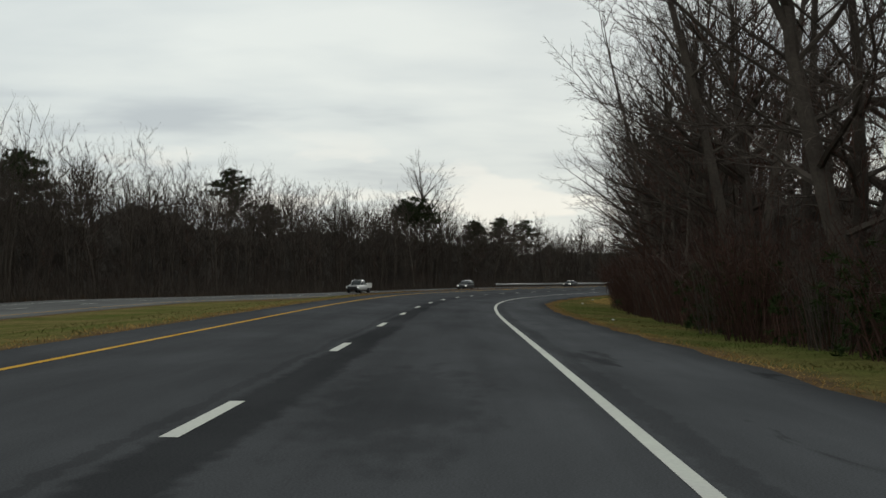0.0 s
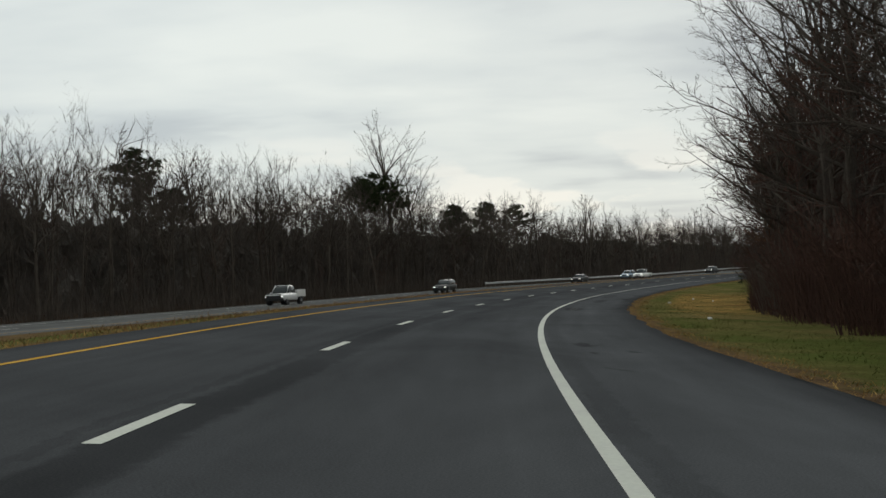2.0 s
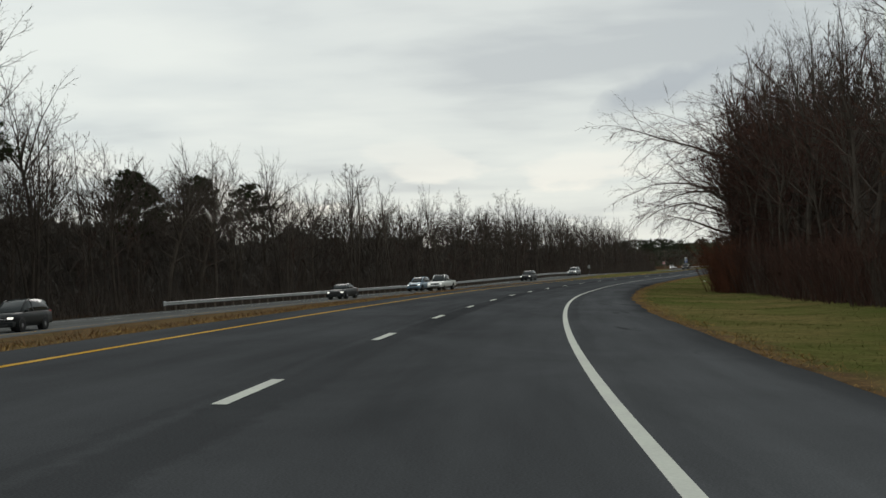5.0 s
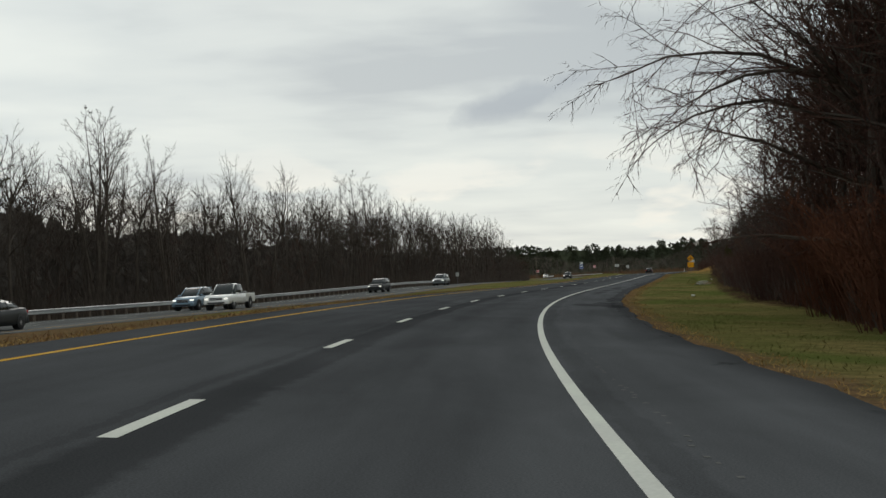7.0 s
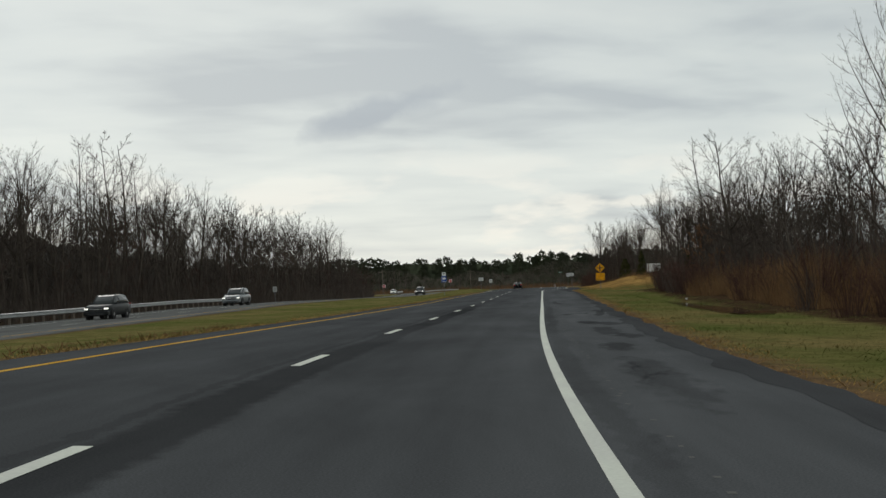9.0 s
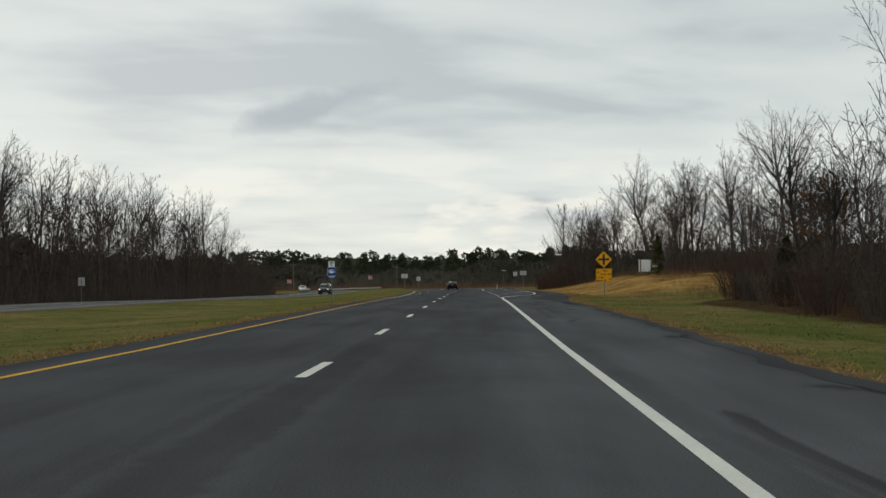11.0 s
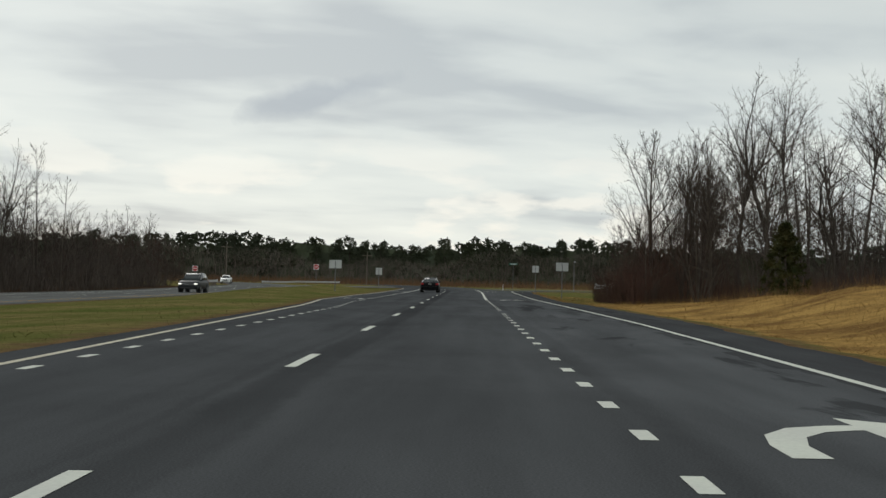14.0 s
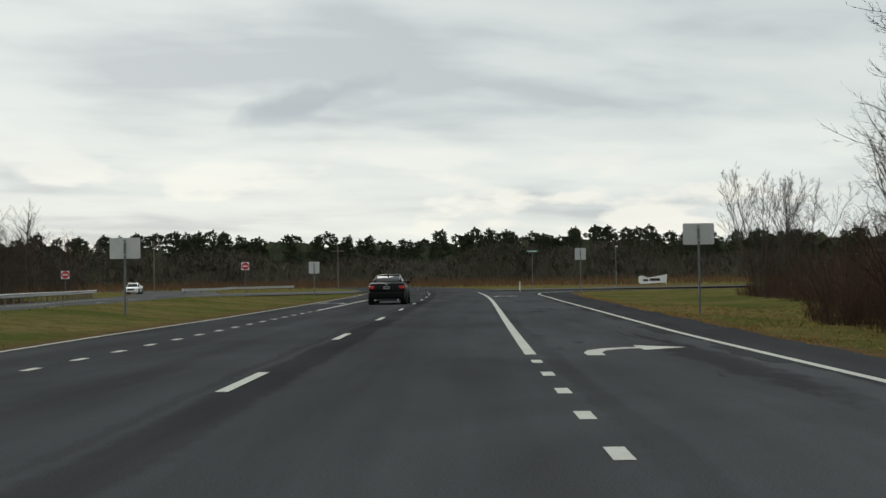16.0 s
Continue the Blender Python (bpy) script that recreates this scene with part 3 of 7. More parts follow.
def build_roads():
    v, f, uv = ribbon(OWN_S, left_edge, lambda s: min(right_edge(s), 40), lambda s, d: road_z(s, min(d, 13)), 14, 0.12)
    road = tagged(new("road", mesh_of("road", v, f, ASPHALT, True, uv)), "dark worn asphalt carriageway with tar seams", "road", kind="structure")
    v, f, uv = ribbon(list(np.arange(646, 800, 2.0)), lambda s: -7.2, lambda s: 7.4, lambda s, d: road_z(s, d), 8, 0.12)
    part("road_beyond", mesh_of("road_beyond", v, f, ASPHALT, True, uv), road)
    v, f, uv = ribbon(FAR_S, far_far_edge, far_near_edge, lambda s, d: far_z(s), 8, 0.12)
    uv = [(a - far_mid(b), b) for a, b in uv]
    far = tagged(new("road_opposite", mesh_of("road_opposite", v, f, ASPHALT_FAR, True, uv)), "paler asphalt carriageway of the opposite direction", "road", kind="structure")
    # newer, darker strip of shoulder outside the turning lane
    def strip_inside(s):
        step = math.floor(s / 2.6) * 2.6
        if s < 446:
            d = np.interp(step, [404, 411, 416, 421, 426, 432, 438, 446], [6.6, 6.2, 5.9, 5.4, 5.2, 5.4, 6.3, 7.1]) + 0.15 * math.sin(5.3 * step)
        else:
            d = white_edge(s) - 0.3 + 0.14 * math.sin(3.1 * math.floor(s / 4.5)) + 0.03 * math.sin(2.3 * s)
        return min(right_edge(s) - 0.05, d + 0.03 * math.sin(4.1 * s))

    v, f, uv = ribbon(list(np.arange(404, 622, 0.25)), strip_inside, lambda s: right_edge(s) - 0.02, lambda s, d: road_z(s, d) + 0.0035, 3)
    part("shoulder_strip", mesh_of("shoulder_strip", v, f, ASPHALT_NEW, True, uv), road, "newer dark asphalt shoulder strip")
    v, f, uv = ribbon(list(np.arange(262, 406, 0.5)), lambda s: right_edge(s) - 0.02 - np.interp(s, [262, 285, 330, 406], [0.05, 0.5, 0.62, 0.25]) + 0.04 * math.sin(1.7 * s) + 0.03 * math.sin(0.6 * s), lambda s: right_edge(s) - 0.02, lambda s, d: road_z(s, d) + 0.0035, 3)
    part("shoulder_strip", mesh_of("shoulder_strip", v, f, ASPHALT_NEW, True, uv), road, "newer dark asphalt shoulder strip")
    # crossing road
    pts, faces, uvs = [], [], []
    ds = np.r_[np.arange(7.3, 30, 3.0), np.arange(30, 190, 10.0)]
    for d in ds:
        for s in np.linspace(652, 667, 4):
            x, y = flat(s, d)
            pts.append((x, y, 0.16 if d < 20 else 0.22))
            uvs.append((s - 660, d))
    for j in range(len(ds) - 1):
        for i in range(3):
            k = j * 4 + i
            faces.append([k, k + 1, k + 5, k + 4])
    side = tagged(new("side_road", mesh_of("side_road", pts, faces, ASPHALT_SIDE, True, uvs)), "pale asphalt side road meeting the highway", "road", kind="structure")
    pts, faces, uvs = [], [], []
    for j, s in enumerate(np.arange(640, 676, 3.0)):
        for i in range(6):
            a, b = -7.0, far_near_edge(s) - 0.2
            d = a + (b - a) * i / 5
            x, y = flat(s, d)
            pts.append((x, y, max(0.17 + (far_z(s) + 0.03 - 0.17) * i / 5, float(ground_z(s, d)) + 0.03)))
            uvs.append((s - 657, d))
        if j:
            for i in range(5):
                k = (j - 1) * 6 + i
                faces.append([k, k + 1, k + 7, k + 6])
    part("median_crossover", mesh_of("median_crossover", pts, faces, ASPHALT_SIDE, True, uvs), side)
    return road, far


road, road_far = build_roads()
_v, _f, _uv = ribbon(list(np.arange(343, 390, 0.75)), lambda s: 11.6 - 0.75 + 0.2 * math.sin(0.7 * s) + 0.12 * math.sin(1.9 * s), lambda s: 12.4 + 0.15 * math.sin(0.5 * s), lambda s, d: -0.77, 3)
tagged(new("water", mesh_of("water", _v, _f, DITCH_WATER, True, _uv)), "still dark water in a narrow roadside ditch", "water", kind="structure")
LIFT = 0.005


def line_strip(name, s_values, centre, half, mat, parent, height, label=""):
    v, f, uv = ribbon(s_values, lambda s: centre(s) - half, lambda s: centre(s) + half, lambda s, d: height(s, d) + LIFT, 2)
    return part(name, mesh_of(name, v, f, mat, False, uv), parent, label)


def build_lines():
    # the swing of the edge line is drawn square to its own course
    s_list = np.r_[np.arange(-60, 428, 2.0), np.arange(428, 456, 0.75), np.arange(456, 618, 2.0), np.arange(618, 635, 0.75)]
    pts, faces = [], []
    for s in s_list:
        slope = (white_edge(s + 0.3) - white_edge(s - 0.3)) / 0.6
        c = white_edge(s)
        nx, ny = 1 / math.hypot(1, slope), -slope / math.hypot(1, slope)
        half = 0.069 if s < 450 else 0.072
        for k in (-half, half):
            x, y = flat(s + k * ny, c + k * nx)
            pts.append((x, y, road_z(s, min(c, 13)) + LIFT + (0.004 if s > 436 else 0)))
    faces = [[2 * j, 2 * j + 1, 2 * j + 3, 2 * j + 2] for j in range(len(s_list) - 1)]
    part("edge_line", mesh_of("edge_line", pts, faces, WHITE_LINE), road, "white painted edge line")
    line_strip("median_line", list(np.arange(-60, 457, 2.0)), lambda s: -3.62, 0.065, YELLOW_LINE, road, road_z, "yellow painted line along the median")
    line_strip("median_line", list(np.arange(456, 640, 2.0)), lambda s: np.interp(s, [470, 487, 494, 507, 515, 525, 547, 560, 640], [-3.62, -4.02, -4.15, -4.56, -5.0, -5.68, -5.72, -5.5, -5.72]), 0.07, PALE_LINE, road, road_z, "faded pale line along the median")
    for k in range(-6, 62):
        a = 19.795 + 12.192 * k
        if a < -55 or a > 770:
            continue
        line_strip("lane_dash", [a, a + 1.0, a + 2.0, a + 2.97], lambda s: 0.0, 0.075, WHITE_LINE, road, road_z)
    for k in range(-4, 62):
        a = 4.75 + 12.192 * k
        if 0 < a < 640:
            line_strip("lane_dash", [a - 1.5, a, a + 1.5], far_mid, 0.06, WHITE_LINE, road_far, lambda s, d: far_z(s))
    for a in [434.37 + 2.442 * k for k in range(28)] + [506.75 + 2.438 * k for k in range(13)]:
        line_strip("lane_dot", [a, a + 0.66], lambda s: 3.65, 0.075, WHITE_LINE, road, road_z)
    line_strip("turn_lane_line", list(np.arange(538, 634, 2.0)), lambda s: np.interp(s, [538, 634], [3.65, 4.3]), 0.09, WHITE_LINE, road, road_z, "solid white line beside the turning lane")
    for k in range(-16, 37):
        a = np.interp(k, [-16, 0, 9, 15, 24, 37], [447.7, 486.7, 505.4, 519.7, 540.3, 570.0])
        line_strip("lane_dot", [a, a + 0.66], lambda s: np.interp(s, [447, 470, 485, 506, 520, 541, 570], [-3.42, -3.10, -3.02, -2.95, -3.52, -3.46, -3.45]), 0.075, WHITE_LINE, road, road_z)
    line_strip("turn_lane_line", list(np.arange(570, 632, 2.0)), lambda s: -3.4, 0.075, WHITE_LINE, road, road_z)
    line_strip("far_edge_line", list(np.arange(-40, 640, 3.0)), lambda s: far_mid(s) - 3.6, 0.06, WHITE_LINE, road_far, lambda s, d: far_z(s), "white painted edge line")
    line_strip("far_median_line", list(np.arange(-40, 640, 3.0)), lambda s: far_mid(s) + 3.6, 0.06, YELLOW_LINE, road_far, lambda s, d: far_z(s), "yellow painted line along the median")

    def arrow(s0, d0, side):
        """A painted turn arrow: curved shaft and a barbed head."""
        shaft = [(0.0, -0.75, 0.14), (0.7, -0.74, 0.14), (1.3, -0.62, 0.16), (1.75, -0.35, 0.18), (1.95, 0.0, 0.18), (2.0, 0.25, 0.17)]
        v, f = [], []
        for i, (a, b, hw) in enumerate(shaft):
            a1, b1, _ = shaft[min(i + 1, len(shaft) - 1)]
            a0, b0, _ = shaft[max(i - 1, 0)]
            L = math.hypot(a1 - a0, b1 - b0)
            na, nb = -(b1 - b0) / L, (a1 - a0) / L
            v += [(a + hw * na, b + hw * nb), (a - hw * na, b - hw * nb)]
        f = [[2 * i, 2 * i + 2, 2 * i + 3, 2 * i + 1] for i in range(len(shaft) - 1)]
        n = len(v)
        v += [(2.75, 0.15), (1.95, 0.95), (1.25, 0.15)]
        f.append([n, n + 1, n + 2])
        pts = []
        for a, b in v:
            x, y = flat(s0 + a, d0 + side * b)
            pts.append((x, y, road_z(s0 + a, d0 + side * b) + LIFT))
        part("turn_arrow", mesh_of("turn_arrow", pts, f if side < 0 else [q[::-1] for q in f], WHITE_LINE), road, "white painted turn arrow")

    for s0 in (462.8, 537.6, 603.5):
        arrow(s0, 5.38, 1)
    for s0 in (530.3, 585.0):
        arrow(s0, -4.6, -1)
    # milled rumble grooves that still show in the shoulder, worn away for long stretches: flat marks, the dark ones
    # coloured for the shade inside
    rs = np.random.RandomState(3)
    for name, mat, s0, s1, keep, wide in (("rumble_grooves", GROOVE, 125.4, 131.4, 0.85, 0.5), ("rumble_grooves", GROOVE, 396, 429, 0.8, 0.25), ("rumble_grooves", ASPHALT_SIDE, 228, 344, 0.45, 0.06)):
        v, f = [], []
        for s in np.arange(s0, s1, 0.305):
            if rs.rand() > keep:
                continue
            n = len(v)
            a = 4.18 + rs.uniform(0, 0.1)
            b = a + wide * rs.uniform(0.5, 1.0)
            for ds, d in ((0, a), (0.08, a), (0.08, b), (0, b)):
                x, y = flat(s + ds, d)
                v.append((x, y, road_z(s, d) + 0.003))
            f.append([n, n + 3, n + 2, n + 1])
        tagged(part(name, mesh_of(name, v, f, mat), road, "broken row of short flat marks drawn for milled grooves in the shoulder"), kind="stuff")


build_lines()

# ---- guard rails ----
def build_rail(s_a, s_b, offset, height, label, step=1.905):
    root = tagged(new("guard_rail"), label, "guard rail", "guard rails along the opposite shoulder")
    x0, y0 = flat(s_a, offset(s_a))
    profile = [(0.0, 0.44), (0.05, 0.47), (0.05, 0.52), (0.0, 0.56), (0.0, 0.62), (0.05, 0.66), (0.05, 0.72), (0.0, 0.75)]
    loop = profile + [(a - 0.012, b) for a, b in profile[::-1]]
    v, f, n = [], [], len(loop)
    s_vals = np.arange(s_a, s_b + 0.1, 2.0)
    for s in s_vals:
        for a, b in loop:
            x, y = flat(s, offset(s) + a)
            v.append((x, y, height(s) + b))
    for j in range(len(s_vals) - 1):
        for i in range(n):
            k = (i + 1) % n
            f.append([j * n + i, j * n + k, (j + 1) * n + k, (j + 1) * n + i])
    part("beam", mesh_of("beam", v, f, ZINC), root, "corrugated galvanised beam")
    post = mesh_of("post", *joined(box(-0.07, 0.07, -0.05, 0.05, -0.35, 0.74, 0.01), box(0.06, 0.16, -0.05, 0.05, 0.42, 0.76, 0.008)), POST_WOOD)
    for s in np.arange(s_a + 0.4, s_b, step):
        x, y = flat(s, offset(s) - 0.19)
        part("post", post, root, "", pose(x, y, height(s), 0, 0, -math.degrees(heading(s))))
    for s, way in ((s_a, -1), (s_b, 1)):
        x, y = flat(s, offset(s))
        end = mesh_of("end_shoe", *box(-0.06, 0.07, -0.25, 0.25, 0.40, 0.80, 0.05), ZINC)
        part("end_shoe", end, root, "", pose(x, y, height(s), 0, 0, -math.degrees(heading(s))))
    return root


build_rail(269, 434, lambda s: far_mid(s) - 6.0, lambda s: far_z(s), "galvanised corrugated guard rail on timber posts")
build_rail(604, 652, lambda s: far_mid(s) - 6.2 - 0.06 * max(s - 630, 0), lambda s: far_z(s), "galvanised guard rail ending at the junction")

build_rail(688, 702, lambda s: -30.0 + 1.0 * (s - 688), lambda s: float(ground_z(s, -30.0 + 1.0 * (s - 688))), "short galvanised guard rail beyond the crossover")


# ---- signs ----
def rounded(half_w, half_h, r, n=5):
    pts = []
    for cx, cz, a0 in ((half_w - r, half_h - r, 0), (-half_w + r, half_h - r, 90), (-half_w + r, -half_h + r, 180), (half_w - r, -half_h + r, 270)):
        for k in range(n):
            a = radians(a0 + 90 * k / (n - 1))
            pts.append((cx + r * math.cos(a), cz + r * math.sin(a)))
    return pts


def plate(pts, y, thick=0.004, turn=0.0, at=(0, 0)):
    """A thin sheet with the outline pts in the plane that faces the driver."""
    c, s = math.cos(radians(turn)), math.sin(radians(turn))
    o = [(at[0] + x * c - z * s, at[1] + x * s + z * c) for x, z in pts]
    n = len(o)
    v = [(x, y, z) for x, z in o] + [(x, y + thick, z) for x, z in o]
    f = [list(range(n)), [n + i for i in range(n)][::-1]] + [[i, i + n, (i + 1) % n + n, (i + 1) % n] for i in range(n)]
    return v, f


def rect(x0, x1, z0, z1):
    return [(x0, z0), (x1, z0), (x1, z1), (x0, z1)]


def ring(outer, inner, y):
    """A flat printed border between two outlines."""
    n = len(outer)
    v = [(x, y, z) for x, z in outer] + [(x, y, z) for x, z in inner]
    return v, [[i, (i + 1) % n, (i + 1) % n + n, i + n] for i in range(n)]


def sign_root(name, s, d, label, category="road sign", turn=0.0):
    x, y = flat(s, d)
    root = tagged(new(name), label, category)
    root.matrix_basis = pose(x, y, float(ground_z(s, d)), 0, 0, -math.degrees(heading(s)) + turn)
    return root


def sign_post(root, top, wide=0.06):
    v, f = joined(box(-wide / 2, wide / 2, 0.012, 0.018, -0.3, top, 0), box(-wide / 2, -wide / 2 + 0.006, 0.018, 0.05, -0.3, top, 0), box(wide / 2 - 0.006, wide / 2, 0.018, 0.05, -0.3, top, 0))
    part("post", mesh_of("post", v, f, DULL_STEEL), root, "dull steel channel post")


def bars(root, rows, y, mat=None):
    for x0, x1, z0, z1 in rows:
        part("lettering_bar", mesh_of("lettering_bar", *plate(rect(x0, x1, z0, z1), y, 0.002), mat or SIGN_BLACK), root)


def warning_sign():
    r = sign_root("crossroads_warning_sign", 437.8, 10.1, "yellow diamond crossroads sign over a yellow direction plaque")
    base = r.matrix_basis.translation.z
    c1, c2 = 2.30 - base, 1.32 - base
    sign_post(r, c1 + 0.3)
    d = part("diamond", mesh_of("diamond", *plate(rounded(0.381, 0.381, 0.05), 0.0, 0.004, 45, (0, c1)), SIGN_YELLOW), r)
    o, i = rounded(0.372, 0.372, 0.045), rounded(0.355, 0.355, 0.035)
    t = lambda q: [((x - z) * math.sqrt(0.5), (x + z) * math.sqrt(0.5) + c1) for x, z in q]
    part("border", mesh_of("border", *ring(t(o), t(i), -0.003), SIGN_BLACK), r)
    v, f = joined(plate(rect(-0.065, 0.065, c1 - 0.33, c1 + 0.33), -0.004, 0.002), plate(rect(-0.34, -0.065, c1 - 0.06, c1 + 0.06), -0.004, 0.002), plate(rect(0.065, 0.34, c1 - 0.06, c1 + 0.06), -0.004, 0.002))
    part("cross_symbol", mesh_of("cross_symbol", v, f, SIGN_BLACK), r, "black cross symbol")
    part("plaque", mesh_of("plaque", *plate(rounded(0.50, 0.42, 0.04), 0.0, 0.004, 0, (0, c2)), SIGN_YELLOW), r)
    q = lambda pts: [(x, z + c2) for x, z in pts]
    part("border", mesh_of("border", *ring(q(rounded(0.49, 0.41, 0.035)), q(rounded(0.475, 0.395, 0.025)), -0.003), SIGN_BLACK), r)
    for x0, x1, z in ((-0.05, 0.22, 0.27), (-0.22, 0.16, 0.07), (0.24, 0.46, 0.07), (-0.34, -0.02, -0.13), (-0.45, -0.08, -0.31), (0.0, 0.14, -0.31)):
        letters = max(2, int((x1 - x0) / 0.06))
        w = (x1 - x0) / letters
        bars(r, [(x0 + w * k + 0.006, x0 + w * (k + 1) - 0.012, c2 + z - 0.04, c2 + z + (0.05 if k == 0 else 0.03)) for k in range(letters)], -0.004)
    for side, z in ((-1, c2 + 0.19), (1, c2 - 0.24)):
        x = side * 0.37
        pts = [(x - side * 0.09, z - 0.018), (x + side * 0.0, z - 0.018), (x, z - 0.05), (x + side * 0.09, z), (x, z + 0.05), (x, z + 0.018), (x - side * 0.09, z + 0.018)]
        part("arrow", mesh_of("arrow", *plate(pts if side > 0 else pts[::-1], -0.005, 0.002), SIGN_BLACK), r)


def camping_sign():
    r = sign_root("camping_sign", 450.4, -8.1, "blue camping trailer sign under a white arrow plate")
    b = r.matrix_basis.translation.z
    c = 1.92 - b
    sign_post(r, c + 0.8)
    part("blue_panel", mesh_of("blue_panel", *plate(rounded(0.31, 0.31, 0.03), 0.0, 0.004, 0, (0, c + 0.06)), SIGN_BLUE), r)
    q = lambda pts: [(x, z + c + 0.06) for x, z in pts]
    part("border", mesh_of("border", *ring(q(rounded(0.30, 0.30, 0.03)), q(rounded(0.288, 0.288, 0.025)), -0.002), SIGN_WHITE), r)
    body = [(-0.17, -0.09), (0.19, -0.09), (0.20, -0.02), (0.20, 0.11), (0.17, 0.14), (-0.19, 0.14), (-0.21, 0.10), (-0.21, 0.0)]
    part("trailer_symbol", mesh_of("trailer_symbol", *plate([(x, z + c + 0.05) for x, z in body], -0.004, 0.002), SIGN_WHITE), r, "white camping trailer symbol")
    wheel = [(0.055 * math.cos(a), 0.055 * math.sin(a) + c - 0.04) for a in np.linspace(0, 2 * math.pi, 16, endpoint=False)]
    part("wheel_symbol", mesh_of("wheel_symbol", *plate(wheel, -0.006, 0.002), SIGN_WHITE), r)
    for x0, x1 in ((-0.16, -0.09), (0.02, 0.16)):
        part("window_symbol", mesh_of("window_symbol", *plate(rect(x0, x1, c + 0.08, c + 0.15), -0.007, 0.002), SIGN_BLACK), r)
    part("lower_panel", mesh_of("lower_panel", *plate(rounded(0.31, 0.065, 0.02), 0.0, 0.004, 0, (0, c - 0.325)), SIGN_BLUE), r)
    bars(r, [(-0.2, 0.2, c - 0.35, c - 0.30)], -0.003, SIGN_WHITE)
    part("arrow_plate", mesh_of("arrow_plate", *plate(rounded(0.225, 0.215, 0.025), 0.0, 0.004, 0, (0, c + 0.59)), SIGN_WHITE), r, "white plate with a slanting black arrow")
    bars(r, [(-0.14, 0.14, c + 0.71, c + 0.76), (-0.12, 0.13, c + 0.63, c + 0.68)], -0.003)
    arrow = [(0.09, -0.012), (0.09, 0.018), (-0.03, 0.018), (-0.03, 0.055), (-0.11, 0.003), (-0.03, -0.049), (-0.03, -0.012)]
    part("arrow", mesh_of("arrow", *plate(arrow, -0.004, 0.002, -42, (0.0, c + 0.49)), SIGN_BLACK), r)


def sign_back(s, d, centre_z, half_w, half_h, label, mat=None, turn=0.0):
    r = sign_root("road_sign", s, d, label, turn=turn)
    c = centre_z - float(r.matrix_basis.translation.z)
    sign_post(r, c + half_h * 0.8, 0.07)
    part("sheet", mesh_of("sheet", *plate(rounded(half_w, half_h, 0.04), 0.055, 0.004, 0, (0, c)), mat or SIGN_BACK), r, "bare aluminium back of a sign")
    for dz in (-0.6, 0.6):
        part("clamp", mesh_of("clamp", *box(-0.045, 0.045, 0.0, 0.054, c + dz * half_h - 0.02, c + dz * half_h + 0.02, 0.004), ZINC), r)


def no_entry(s, d, centre_z):
    r = sign_root("no_entry_sign", s, d, "square white no-entry sign with a red disc", turn=8)
    c = centre_z - float(r.matrix_basis.translation.z)
    sign_post(r, c + 0.3)
    part("sheet", mesh_of("sheet", *plate(rounded(0.42, 0.42, 0.05), 0.0, 0.004, 0, (0, c)), SIGN_WHITE), r)
    disc = [(0.40 * math.cos(a), 0.40 * math.sin(a) + c) for a in np.linspace(0, 2 * math.pi, 24, endpoint=False)]
    part("disc", mesh_of("disc", *plate(disc, -0.003, 0.002), SIGN_RED), r, "red disc")
    part("bar", mesh_of("bar", *plate(rect(-0.28, 0.28, c - 0.06, c + 0.06), -0.006, 0.002), SIGN_WHITE), r, "white bar")


warning_sign()
camping_sign()
sign_back(559.4, 10.1, 2.66, 0.50, 0.34, "wide bare aluminium sign back on a steel post")
sign_back(559.6, -8.4, 2.48, 0.50, 0.34, "wide bare aluminium sign back in the median")
sign_back(610.4, -8.1, 2.31, 0.38, 0.42, "square bare aluminium sign back in the median")
sign_back(606.9, 10.6, 2.95, 0.38, 0.40, "small grey sign back beside the turning lane")
sign_back(478.0, -34.5, 1.75, 0.30, 0.38, "small grey sign back before the woods")
no_entry(659.4, -19.5, 3.1)
no_entry(655.8, -38.0, 2.4)


def white_board():
    r = sign_root("notice_board", 503.3, 21.8, "plain white two-panel board on dark posts", "board", 4)
    b = float(r.matrix_basis.translation.z)
    for x in (-0.86, 0.42):
        part("post", mesh_of("post", *box(x - 0.07, x + 0.07, -0.03, 0.10, -0.3, 3.42 - b, 0.01), POST_WOOD), r, "dark timber post")
    for x0, x1 in ((-1.07, -0.94), (-0.78, 0.34), (0.50, 1.07)):
        part("panel", mesh_of("panel", *box(x0, x1, 0.0, 0.05, 2.05 - b, 3.42 - b, 0.008), SIGN_WHITE), r, "white panel")


def banner():
    r = sign_root("banner_sign", 694, 33.5, "white banner with dark lettering, one end propped higher", "banner")
    pts = [(-1.95, 0.55), (-1.6, 0.35), (1.85, 0.5), (2.0, 0.2), (2.1, 1.75), (1.8, 1.6), (-0.6, 1.2), (-1.3, 1.5), (-1.9, 1.45)]
    part("sheet", mesh_of("sheet", *plate(pts, 0.0, 0.05), SIGN_WHITE), r)
    bars(r, [(-1.3, -0.55, 0.72, 1.0), (-0.35, 1.1, 0.75, 1.1)], -0.01)
    for x in (-1.7, 1.95):
        part("stake", mesh_of("stake", *box(x - 0.04, x + 0.04, 0.05, 0.12, -0.3, 1.5, 0.01), POST_WOOD), r)


